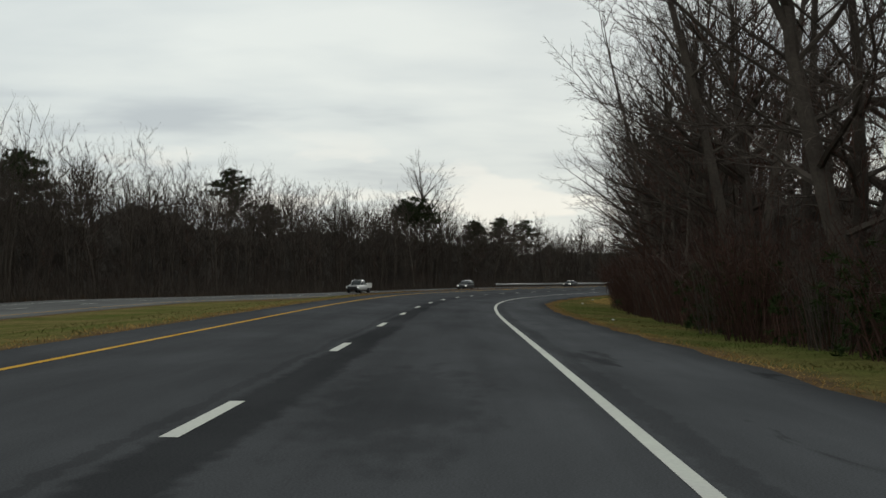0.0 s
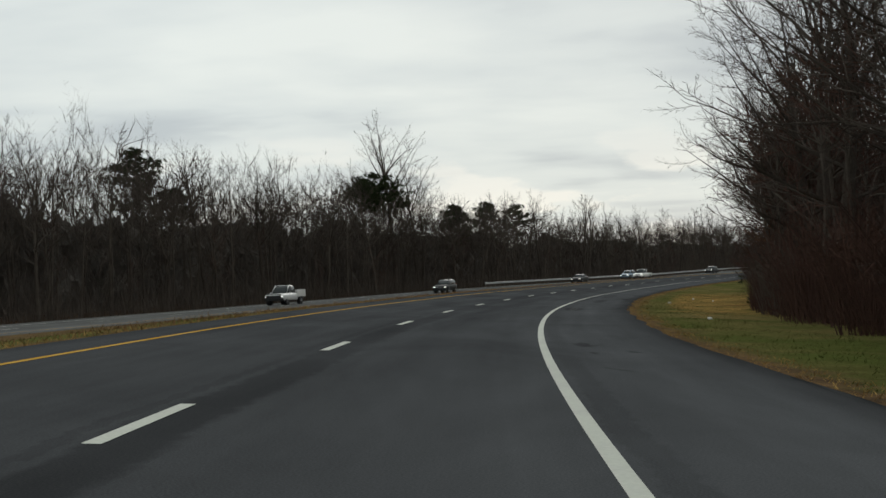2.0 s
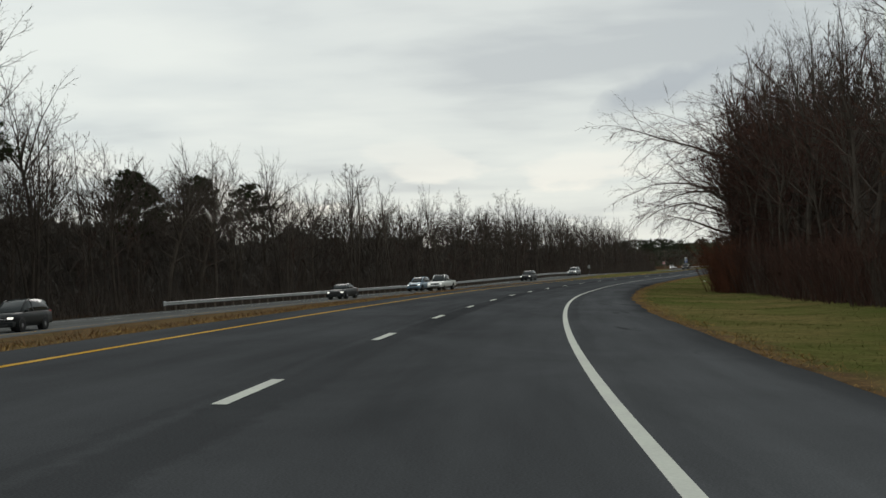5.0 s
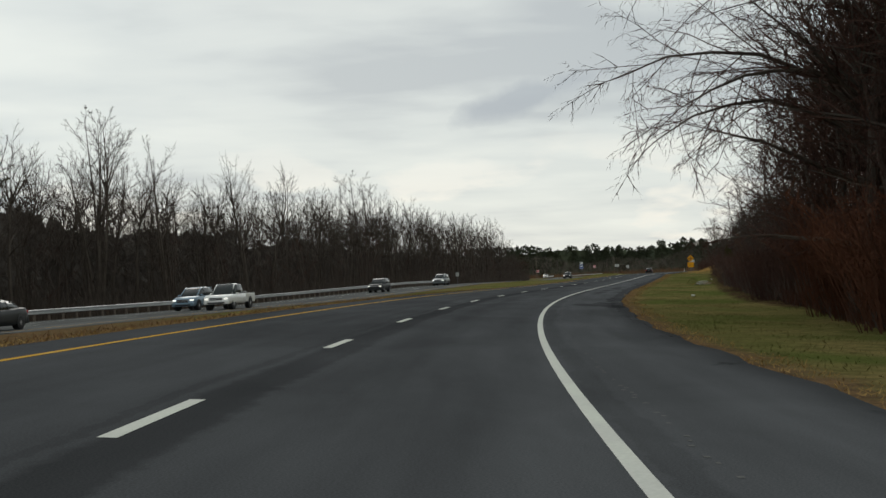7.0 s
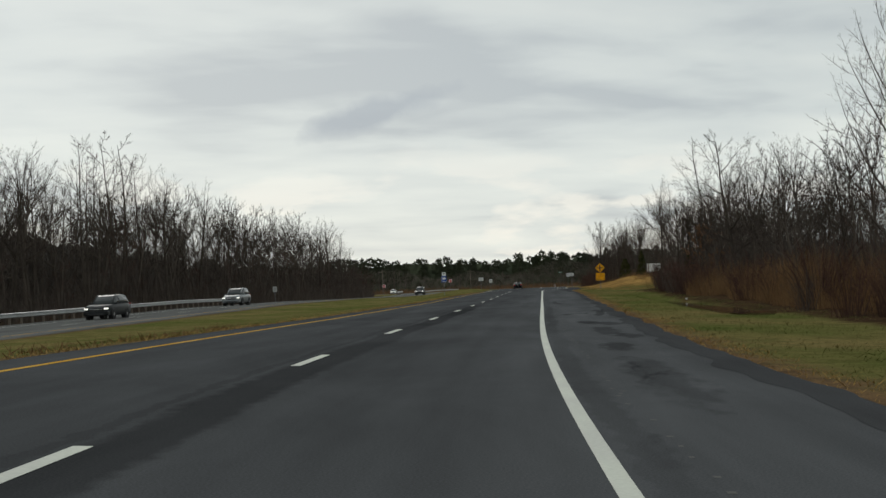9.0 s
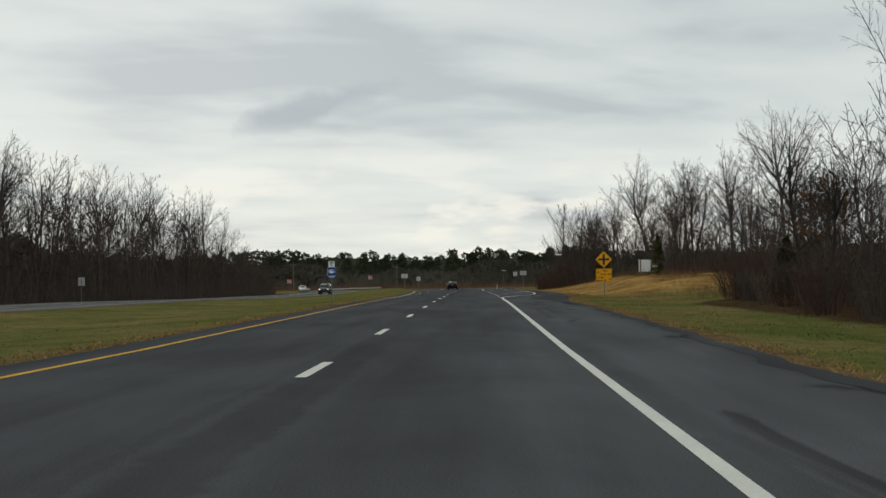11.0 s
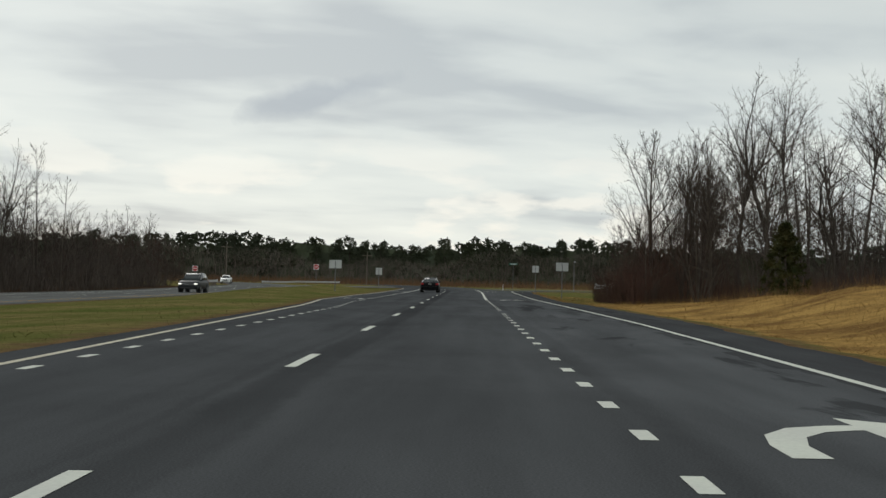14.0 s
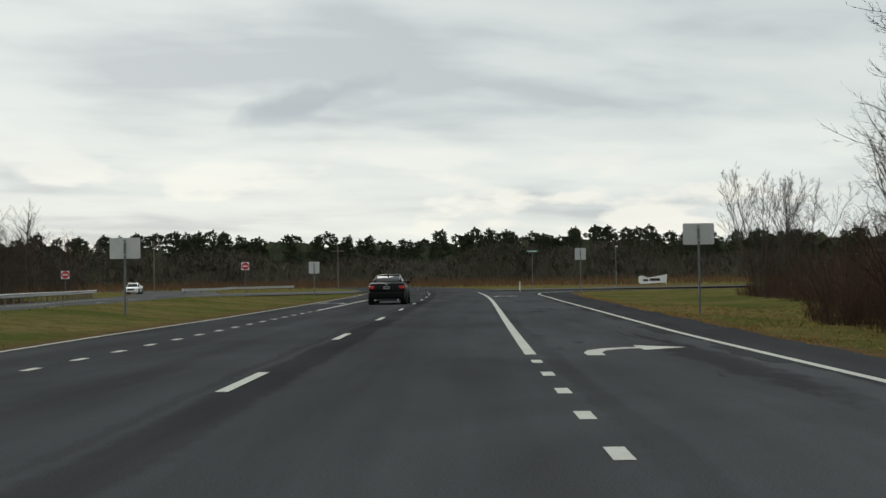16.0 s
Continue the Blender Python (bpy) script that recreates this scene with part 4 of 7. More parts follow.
def street_sign():
    r = sign_root("street_name_sign", 651.9, 11.0, "green street name sign on a tall post")
    part("post", mesh_of("post", *tube([(0, 0, -0.3), (0, 0, 4.2)], 0.035, 8), DULL_STEEL), r)
    part("blade", mesh_of("blade", *plate(rounded(0.62, 0.11, 0.03), -0.04, 0.004, 0, (0, 4.15)), SIGN_GREEN), r, "green name blade")
    bars(r, [(-0.45, 0.45, 4.11, 4.19)], -0.045, SIGN_WHITE)


def lamp_pole():
    r = sign_root("lamp_pole", 672, 23.5, "slim dark grey lamp pole with a pale lamp head", "lamp pole")
    part("pole", mesh_of("pole", *tube([(0, 0, -0.3), (0, 0, 5.0)], [0.07, 0.05], 8), DULL_STEEL), r)
    part("lamp_head", mesh_of("lamp_head", *box(-0.05, 0.30, -0.10, 0.10, 4.97, 5.13, 0.05), SIGN_BACK), r, "pale lamp head")


def marker_post(s, d):
    r = sign_root("marker_post", s, d, "short white roadside marker post", "marker post")
    part("shaft", mesh_of("shaft", *box(-0.05, 0.05, -0.02, 0.02, -0.2, 1.05, 0.012), SIGN_WHITE), r)
    part("reflector", mesh_of("reflector", *box(-0.035, 0.035, -0.026, -0.021, 0.85, 0.98, 0.0), SIGN_BACK), r)


def utility_pole(s, d, h):
    r = sign_root("utility_pole", s, d, "weathered timber utility pole with a crossarm", "utility pole")
    part("pole", mesh_of("pole", *tube([(0, 0, -0.5), (0, 0, h)], [0.12, 0.08], 8), POST_WOOD), r)
    part("crossarm", mesh_of("crossarm", *box(-1.2, 1.2, -0.06, 0.06, h - 0.9, h - 0.75, 0.015), POST_WOOD), r)


white_board()
banner()
street_sign()
lamp_pole()
marker_post(640, 8.6)
for _s, _d, _h in ((742, -38, 8.6), (752, -6, 7.6), (735, -62, 8.6)):
    utility_pole(_s, _d, _h)


# ---- vehicles ----
def loft(sections):
    n = len(sections[0])
    v = [p for sec in sections for p in sec]
    f = [list(range(n)), [(len(sections) - 1) * n + i for i in range(n)][::-1]]
    for j in range(len(sections) - 1):
        f += [[j * n + i, (j + 1) * n + i, (j + 1) * n + (i + 1) % n, j * n + (i + 1) % n] for i in range(n)]
    return v, f


def body_ring(y, w, zb, zt, tuck=0.93):
    h = zt - zb
    half = [(w * 0.86, zb), (w * 0.97, zb + 0.10 * h), (w, zb + 0.35 * h), (w * 0.995, zb + 0.68 * h), (w * 0.97, zb + 0.90 * h), (w * tuck * 0.95, zt)]
    return [(x, y, z) for x, z in half] + [(-x, y, z) for x, z in half[::-1]]


def cabin_ring(y, wb, wt, zb, zt):
    half = [(wb, zb), (wb * 0.6 + wt * 0.4, zb * 0.55 + zt * 0.45), (wt, zt - 0.06 * (zt - zb)), (wt * 0.82, zt)]
    return [(x, y, z) for x, z in half] + [(-x, y, z) for x, z in half[::-1]]


WHEELS = {}


def wheel_meshes(r):
    if r in WHEELS:
        return WHEELS[r]
    n, v, f = 20, [], []
    prof = [(-0.10, r * 0.62), (-0.11, r * 0.92), (-0.08, r), (0.08, r), (0.11, r * 0.92), (0.10, r * 0.62)]
    for i in range(n):
        a = 2 * math.pi * i / n
        v += [(x, q * math.cos(a), q * math.sin(a)) for x, q in prof]
    m = len(prof)
    for i in range(n):
        k = (i + 1) % n
        f += [[i * m + j, i * m + j + 1, k * m + j + 1, k * m + j] for j in range(m - 1)]
    tyre = mesh_of("tyre", v, f, TYRE, True)
    v, f = [], []
    for x in (-0.085, 0.085):
        base = len(v)
        v.append((x * 1.05, 0, 0))
        for i in range(10):
            a, a2 = 2 * math.pi * (i - 0.28) / 10, 2 * math.pi * (i + 0.28) / 10
            v += [(x, r * 0.64 * math.cos(a), r * 0.64 * math.sin(a)), (x, r * 0.64 * math.cos(a2), r * 0.64 * math.sin(a2))]
            f.append([base, base + 1 + 2 * i, base + 2 + 2 * i])
    hub = tube([(-0.09, 0, 0), (0.09, 0, 0)], r * 0.2, 10)
    drum = tube([(-0.03, 0, 0), (0.03, 0, 0)], r * 0.62, 14)
    rim = mesh_of("rim", *joined((v, f), hub, drum), RIM)
    WHEELS[r] = tyre, rim
    return WHEELS[r]


def vehicle(name, kind, colour, s, d, z, label, facing=-1, lit=True, turn=0.0):
    paint = PAINT[colour]
    x, y = flat(s, d)
    root = tagged(new(name), label, "truck" if "pickup" in kind or "service" in kind else "car", "vehicles on the highway")
    root.matrix_basis = pose(x, y, z, 0, 0, -math.degrees(heading(s)) + (180 if facing < 0 else 0) + turn)
    if kind == "sedan":
        L, W, H, r = 4.85, 1.85, 1.47, 0.33
        top = [(-2.42, 0.80, 0.70), (-2.36, 1.00, 0.86), (-2.0, 1.07, 0.92), (-1.4, 1.05, 0.925), (0.0, 0.99, 0.925), (0.95, 0.96, 0.92), (1.6, 0.90, 0.90), (2.15, 0.80, 0.84), (2.42, 0.62, 0.70)]
        cabin = [(-1.75, 0.74, 0.70, 1.03, 1.06), (-1.45, 0.78, 0.66, 1.03, 1.22), (-0.95, 0.80, 0.61, 1.01, 1.41), (-0.3, 0.82, 0.60, 1.0, H), (0.25, 0.82, 0.61, 0.99, H - 0.03), (0.7, 0.80, 0.66, 0.97, 1.24), (1.05, 0.78, 0.72, 0.95, 0.99)]
        axles, zb = (-1.42, 1.46), 0.20
    elif kind == "suv":
        L, W, H, r = 4.75, 1.86, 1.72, 0.36
        top = [(-2.37, 0.95, 0.80), (-2.33, 1.08, 0.90), (-1.6, 1.10, 0.93), (0.0, 1.08, 0.93), (0.95, 1.06, 0.92), (1.6, 1.02, 0.90), (2.15, 0.93, 0.85), (2.37, 0.72, 0.72)]
        cabin = [(-2.28, 0.80, 0.74, 1.08, 1.14), (-2.15, 0.84, 0.70, 1.08, 1.45), (-1.85, 0.85, 0.67, 1.08, 1.67), (-1.0, 0.86, 0.66, 1.08, H), (0.0, 0.86, 0.66, 1.07, H - 0.02), (0.35, 0.85, 0.67, 1.06, 1.58), (0.75, 0.83, 0.70, 1.05, 1.33), (1.1, 0.82, 0.74, 1.04, 1.08)]
        axles, zb = (-1.38, 1.40), 0.30
    else:
        L, W, H, r = 5.7, 2.02, 1.88, 0.40
        top = [(-0.62, 1.12, 1.0), (0.0, 1.12, 1.0), (1.2, 1.12, 1.0), (1.6, 1.12, 0.98), (2.4, 1.07, 0.95), (2.75, 0.98, 0.90), (2.85, 0.80, 0.82)]
        cabin = [(-0.58, 0.90, 0.84, 1.12, 1.2), (-0.52, 0.91, 0.74, 1.12, 1.82), (0.0, 0.92, 0.73, 1.12, H), (0.7, 0.92, 0.73, 1.12, H - 0.02), (1.05, 0.91, 0.77, 1.12, 1.60), (1.45, 0.90, 0.83, 1.11, 1.16)]
        axles, zb = (-1.75, 1.85), 0.42
    wide = W / 2 / 0.93
    body = part("body", mesh_of("body", *loft([body_ring(a, w * W / 1.86, zb if abs(a) < L / 2 - 0.2 else zb + 0.1, t) for a, t, w in top]), paint, True), root)
    part("windows", mesh_of("windows", *loft([cabin_ring(*c) for c in cabin]), GLASS, True), root, "dark tinted windows")
    roof = [c for c in cabin if c[4] > H - 0.12]
    part("roof", mesh_of("roof", *loft([[(x, a, q) for x, q in ((wt * 0.99, zt - 0.07), (wt * 0.84, zt + 0.012), (-wt * 0.84, zt + 0.012), (-wt * 0.99, zt - 0.07))] for a, wb, wt, zb2, zt in roof]), paint, True), root)
    n = len(cabin)
    spots = [(0, [i for i in range(n) if cabin[i][0] <= roof[0][0]]), (1, [i for i in range(n) if cabin[i][0] >= roof[-1][0]])]
    for side in (-1, 1):
        for _, idx in spots:
            line = []
            for i in idx:
                a, wb, wt, zb2, zt = cabin[i]
                line.append((side * (wt * 0.90 + 0.02), a, zt - 0.02))
            if len(line) > 1:
                part("pillar", mesh_of("pillar", *tube(line, 0.05, 6), paint, True), root)
        mid = cabin[n // 2]
        part("pillar", mesh_of("pillar", *tube([(side * (mid[1] + 0.0), mid[0] - 0.1, mid[3]), (side * (mid[2] + 0.01), mid[0] - 0.1, mid[4] - 0.06)], 0.04, 6), TRIM), root)
        front = cabin[-2]
        part("mirror", mesh_of("mirror", *box(side * (W / 2 - 0.01) - 0.09, side * (W / 2 - 0.01) + 0.09, front[0] - 0.05, front[0] + 0.10, top[3][1] - 0.03, top[3][1] + 0.10, 0.04), paint), root)
        tyre, rim = wheel_meshes(r)
        for a in axles:
            part("wheel_arch", mesh_of("wheel_arch", *tube([(side * (W / 2 - 0.30), a, r + 0.03), (side * (W / 2 + 0.012), a, r + 0.03)], r * 1.16, 20), TRIM), root)
            w = part("wheel", tyre, root, "", pose(side * (W / 2 - 0.075), a, r))
            part("rim", rim, w, "alloy rim")
    f_y, b_y = top[-1][0], top[0][0]
    part("front_bumper", mesh_of("front_bumper", *box(-W / 2 * 0.94, W / 2 * 0.94, f_y - 0.35, f_y + 0.06, zb, zb + 0.30, 0.08), paint if kind != "service" else TRIM), root)
    hz = top[-2][1] - (0.20 if kind == "sedan" else 0.22)
    part("grille", mesh_of("grille", *box(-W * 0.24, W * 0.24, f_y - 0.2, f_y + 0.035, hz - 0.12, hz + 0.12, 0.03), TRIM), root, "black grille")
    if kind != "sedan":
        part("grille_bar", mesh_of("grille_bar", *box(-W * 0.25, W * 0.25, f_y, f_y + 0.05, hz - 0.02, hz + 0.03, 0.01), CHROME), root)
    for side in (-1, 1):
        part("headlight", mesh_of("headlight", *box(side * W * 0.37 - 0.13, side * W * 0.37 + 0.13, f_y - 0.28, f_y + 0.03, hz + 0.0, hz + 0.10, 0.04), LAMP_LIT if lit else LAMP_OFF), root, "lit headlight" if lit else "")
    part("intake", mesh_of("intake", *box(-W * 0.33, W * 0.33, f_y - 0.1, f_y + 0.07, zb + 0.04, zb + 0.15, 0.02), TRIM), root)
    if kind in ("sedan", "suv"):
        part("rear_bumper", mesh_of("rear_bumper", *box(-W / 2 * 0.95, W / 2 * 0.95, b_y - 0.06, b_y + 0.3, zb + 0.06, zb + 0.42, 0.08), paint), root)
        tz = 0.86 if kind == "sedan" else 1.02
        for side in (-1, 1):
            part("tail_light", mesh_of("tail_light", *box(side * W * 0.395 - 0.13, side * W * 0.395 + 0.13, b_y - 0.03, b_y + 0.26, tz - 0.09, tz + 0.06, 0.04), LAMP_RED), root, "red tail light")
        part("licence_plate", mesh_of("licence_plate", *box(-0.15, 0.15, b_y - 0.05, b_y - 0.01, tz - 0.10, tz + 0.03, 0.0), PLATE), root, "pale licence plate with a plain bar")
        part("plate_bar", mesh_of("plate_bar", *box(-0.11, 0.11, b_y - 0.056, b_y - 0.052, tz - 0.06, tz - 0.01, 0.0), TRIM), root)
        part("diffuser", mesh_of("diffuser", *box(-W * 0.36, W * 0.36, b_y - 0.03, b_y + 0.25, zb - 0.02, zb + 0.12, 0.03), TRIM), root)
        for side in (-1, 1):
            part("exhaust", mesh_of("exhaust", *tube([(side * 0.55, b_y - 0.05, zb + 0.02), (side * 0.55, b_y + 0.3, zb + 0.02)], 0.045, 10), CHROME), root)
        if kind == "sedan":
            part("aerial", mesh_of("aerial", *box(-0.03, 0.03, -0.95, -0.75, H - 0.07, H + 0.03, 0.02), paint), root)
            part("badge", mesh_of("badge", *tube([(0, b_y - 0.02, 0.97), (0, b_y + 0.02, 0.97)], 0.045, 12), CHROME), root)
    elif kind == "pickup":
        v, f = joined(box(-W / 2, -W / 2 + 0.09, -2.85, -0.66, 0.5, 1.14, 0.03), box(W / 2 - 0.09, W / 2, -2.85, -0.66, 0.5, 1.14, 0.03), box(-W / 2 + 0.09, W / 2 - 0.09, -2.85, -2.76, 0.55, 1.14, 0.02), box(-W / 2 + 0.09, W / 2 - 0.09, -2.76, -0.66, 0.6, 0.68, 0.0))
        part("bed", mesh_of("bed", v, f, paint), root, "open cargo bed")
        part("rear_bumper", mesh_of("rear_bumper", *box(-W / 2 * 0.95, W / 2 * 0.95, -2.98, -2.84, 0.45, 0.65, 0.03), CHROME), root)
        part("bed_rack", mesh_of("bed_rack", *tube([(-0.8, -1.6, 1.1), (-0.8, -1.6, 1.24), (0.8, -1.6, 1.24), (0.8, -1.6, 1.1)], 0.03, 6), ZINC), root)
    else:
        for side in (-1, 1):
            xo = side * (W / 2 + 0.02)
            part("tool_locker", mesh_of("tool_locker", *box(min(xo, xo - side * 0.5), max(xo, xo - side * 0.5), -2.95, -0.72, 0.72, 1.42, 0.02), paint), root, "white side locker")
            for k in range(3):
                part("locker_door", mesh_of("locker_door", *box(xo - 0.012, xo + 0.012, -2.85 + 0.72 * k, -2.2 + 0.72 * k, 0.80, 1.36, 0.006), paint), root)
        part("bed_floor", mesh_of("bed_floor", *box(-0.5, 0.5, -2.95, -0.72, 0.68, 0.8, 0.01), TRIM), root)
        part("tailgate", mesh_of("tailgate", *box(-0.52, 0.52, -2.97, -2.9, 0.68, 1.15, 0.01), paint), root)
        part("brush_guard", mesh_of("brush_guard", *joined(tube([(-0.75, f_y + 0.1, 0.55), (-0.75, f_y + 0.1, 1.05), (0.75, f_y + 0.1, 1.05), (0.75, f_y + 0.1, 0.55)], 0.04, 6), box(-0.75, 0.75, f_y + 0.05, f_y + 0.1, 0.55, 0.95, 0.02)), TRIM), root)
    return root


def on_far(s, d):
    return float(far_z(s)) + 0.0


vehicle("sedan", "sedan", "black", 583.2, -1.27, float(road_z(583, -1.3)), "glossy black saloon with red tail lights on the highway", facing=1, lit=False)
vehicle("service_truck", "service", "white", 191.9, -30.2, on_far(196, -32), "white service truck with side lockers and a black grille")
vehicle("compact_suv", "suv", "dark", 232.9, -26.0, on_far(228, -25), "dark grey compact suv with lit headlights")
vehicle("dark_car", "sedan", "dark", 290.0, -23.8, on_far(300, -22), "dark saloon with lit headlights")
vehicle("compact_suv", "suv", "blue", 325.2, -26.9, on_far(339, -28), "pale blue compact suv with lit headlights")
vehicle("pickup_truck", "pickup", "white", 322.9, -23.2, on_far(326, -22), "white extended-cab pickup truck with lit headlights")
vehicle("dark_suv", "suv", "dark", 381.9, -26.4, on_far(377, -25), "dark compact suv with lit headlights")
vehicle("grey_suv", "suv", "silver", 419.8, -26.4, on_far(416, -25), "silver grey suv with lit headlights")
vehicle("large_suv", "suv", "dark", 568.0, -21.8, on_far(575, -22), "large black suv with chrome grille and lit headlights")
vehicle("white_car", "sedan", "white", 690.0, -36.5, on_far(705, -38), "white saloon far off on the opposite carriageway", lit=False)

# ---- trees ----
def blade(out_v, out_f, p, tip, w, side):
    n = len(out_v)
    out_v += [tuple(p - side * w), tuple(p + side * w), tuple(tip)]
    out_f.append([n, n + 1, n + 2])


def rod(out_v, out_f, pts, r0, r1, sides):
    n0, n = len(out_v), len(pts)
    for i, p in enumerate(pts):
        way = pts[min(i + 1, n - 1)] - pts[max(i - 1, 0)]
        a = way.orthogonal().normalized()
        b = way.normalized().cross(a)
        r = r0 + (r1 - r0) * i / (n - 1)
        for k in range(sides):
            t = 2 * math.pi * k / sides
            out_v.append(tuple(p + a * (r * math.cos(t)) + b * (r * math.sin(t))))
    for i in range(n - 1):
        for k in range(sides):
            out_f.append([n0 + i * sides + k, n0 + i * sides + (k + 1) % sides, n0 + (i + 1) * sides + (k + 1) % sides, n0 + (i + 1) * sides + k])


def any_way(rng):
    while True:
        v = Vector((rng.uniform(-1, 1), rng.uniform(-1, 1), rng.uniform(-1, 1)))
        if 0.05 < v.length < 1:
            return v.normalized()


UP = Vector((0, 0, 1))


def bare_tree(seed, height, girth, crown_from, radius, limbs, dens=(8, 6, 4), stems=1, fan=0.06, fine=1.0, leaves=0.0, rise=0.26, crook=0.12, tilts=(70, 26), arms=(), leaders=0, top=0.97):
    """Trunk and limbs in one mesh, fine branches and twigs in the other. Limbs leave the trunk at an angle that closes
    towards the top, bend upwards by rise (or hang, below nought), and fork three times more. arms: single long limbs as
    (height, bearing, length, tilt, bend). leaders: so many ascending stems share the top of the crown, which makes it a dome."""
    rng = random.Random(seed)
    wv, wf, tv, tf, lv, lf = [], [], [], [], [], []

    def course(p, way, length, n, bend, wob):
        pts, step = [p], length / n
        for _ in range(n):
            way = (way + UP * (bend / n) + any_way(rng) * wob).normalized()
            p = p + way * step
            pts.append(p)
        return pts

    def along(pts, f):
        q = f * (len(pts) - 1)
        i = min(int(q), len(pts) - 2)
        return pts[i].lerp(pts[i + 1], q - i), (pts[i + 1] - pts[i]).normalized()

    def aside(way, tilt, turn):
        a = way.orthogonal().normalized()
        b = way.cross(a)
        return (way * math.cos(tilt) + (a * math.cos(turn) + b * math.sin(turn)) * math.sin(tilt)).normalized()

    def twig(p, way, length):
        tip = p + (way + UP * (0.06 if rise >= 0 else -0.4)).normalized() * length
        blade(tv, tf, p, tip, 0.0055 * fine, any_way(rng))
        if rng.random() < leaves:
            for _ in range(2):
                c = p.lerp(tip, rng.random())
                a, b = any_way(rng) * 0.11, any_way(rng) * 0.09
                n = len(lv)
                lv.extend([tuple(c - a), tuple(c + b), tuple(c + a), tuple(c - b)])
                lf.append([n, n + 1, n + 2, n + 3])

    def branchlet(p, way, length):
        pts = course(p, way, length, 2, rise * 0.5, 0.2)
        side = any_way(rng)
        blade(tv, tf, pts[0], pts[1] + (pts[1] - pts[0]) * 0.3, 0.010 * fine, side)
        blade(tv, tf, pts[1], pts[2], 0.0075 * fine, side)
        turn = rng.uniform(0, 6.28)
        for k in range(dens[2]):
            q = 0.15 + 0.85 * (k + rng.random()) / dens[2]
            p4, w4 = along(pts, q)
            turn += 2.4
            twig(p4, aside(w4, radians(rng.uniform(22, 52)), turn), max(0.18, length * rng.uniform(0.28, 0.55) * (1.15 - 0.5 * q)))

    def branch(p, way, length, r):
        pts = course(p, way, length, 3, rise * 0.7, crook * 1.6)
        rod(tv, tf, pts, max(r, 0.008 * fine), 0.005 * fine, 3)
        turn = rng.uniform(0, 6.28)
        for k in range(dens[1]):
            q = 0.14 + 0.86 * (k + rng.random()) / dens[1]
            p3, w3 = along(pts, q)
            turn += 2.4
            branchlet(p3, aside(w3, radians(rng.uniform(26, 52)), turn), length * rng.uniform(0.30, 0.52) * (1.2 - 0.55 * q))
        branchlet(pts[-1], (pts[-1] - pts[-2]).normalized(), length * 0.35)

    def limb(p, way, length, r, bend):
        pts = course(p, way, length, 6, bend, crook)
        rod(wv, wf, pts, r, max(0.012, r * 0.16), 5)
        turn = rng.uniform(0, 6.28)
        n = max(3, int(round(dens[0] * min(1.7, length / radius))))
        for k in range(n):
            q = 0.16 + 0.84 * (k + rng.random()) / n
            p2, w2 = along(pts, q)
            turn += 2.4 + rng.uniform(-0.4, 0.4)
            branch(p2, aside(w2, radians(rng.uniform(28, 54)), turn), length * rng.uniform(0.28, 0.46) * (1.2 - 0.6 * q), r * 0.42 * (1 - 0.75 * q))
        branch(pts[-1], (pts[-1] - pts[-2]).normalized(), length * 0.25, max(0.012, r * 0.16))

    for stem in range(stems):
        turn = 2 * math.pi * (stem + 0.6 * rng.random()) / stems
        lean = Vector((math.cos(turn), math.sin(turn), 0)) * fan * rng.uniform(0.5, 1.0)
        h = height * (1.0 if stem == 0 else rng.uniform(0.75, 1.0))
        foot = lean * 0.6 * (stems > 1) + Vector((0, 0, -0.3))
        if leaders:
            top = rng.uniform(0.58, 0.68)
        trunk = course(foot, (UP + lean * 1.6).normalized(), h * top, 9, 0.25 if stems > 1 else 0.1, crook * 0.45)
        rod(wv, wf, trunk, girth, girth * (0.42 if leaders else 0.10), 7)
        spin = rng.uniform(0, 6.28)
        axis, _ = along(trunk, 0.7)
        heart = Vector((axis.x, axis.y, h * (0.50 + 0.32 * crown_from)))
        size = Vector((radius, radius, h - heart.z))

        def room(p, way):
            """Free way from p to the rounded outline of the crown."""
            u = Vector([(p[i] - heart[i]) / size[i] for i in range(3)])
            w = Vector([way[i] / size[i] for i in range(3)])
            a, b, c = w.dot(w), 2 * u.dot(w), u.dot(u) - 1
            return max(0.6, (-b + math.sqrt(max(0.0, b * b - 4 * a * c))) / (2 * a))

        for j in range(limbs):
            e = (j + rng.random()) / limbs
            f = crown_from + ((0.96 if not leaders else 0.72) - crown_from) * e
            p, _ = along(trunk, min(1, f / top))
            spin += 2.4 + rng.uniform(-0.5, 0.5)
            tilt = radians(tilts[0] + (tilts[1] - tilts[0]) * e + rng.uniform(-9, 9))
            way = Vector((math.cos(spin) * math.sin(tilt), math.sin(spin) * math.sin(tilt), math.cos(tilt)))
            reach = radius * (min(1.0, 0.72 + 0.9 * e) * (1 - e) ** 0.5 + 0.10) * rng.uniform(0.72, 1.12)
            length = min(reach / max(0.42, math.sin(tilt * 0.85)), (h - p.z) * 0.95 / max(0.3, math.cos(tilt * 0.6)) + 0.7)
            if rise >= 0:
                length = min(length, 0.86 * room(p, way) * rng.uniform(0.88, 1.06))
            limb(p, way, length, max(0.02, girth * (1 - 0.85 * f) * rng.uniform(0.36, 0.6)), rise)
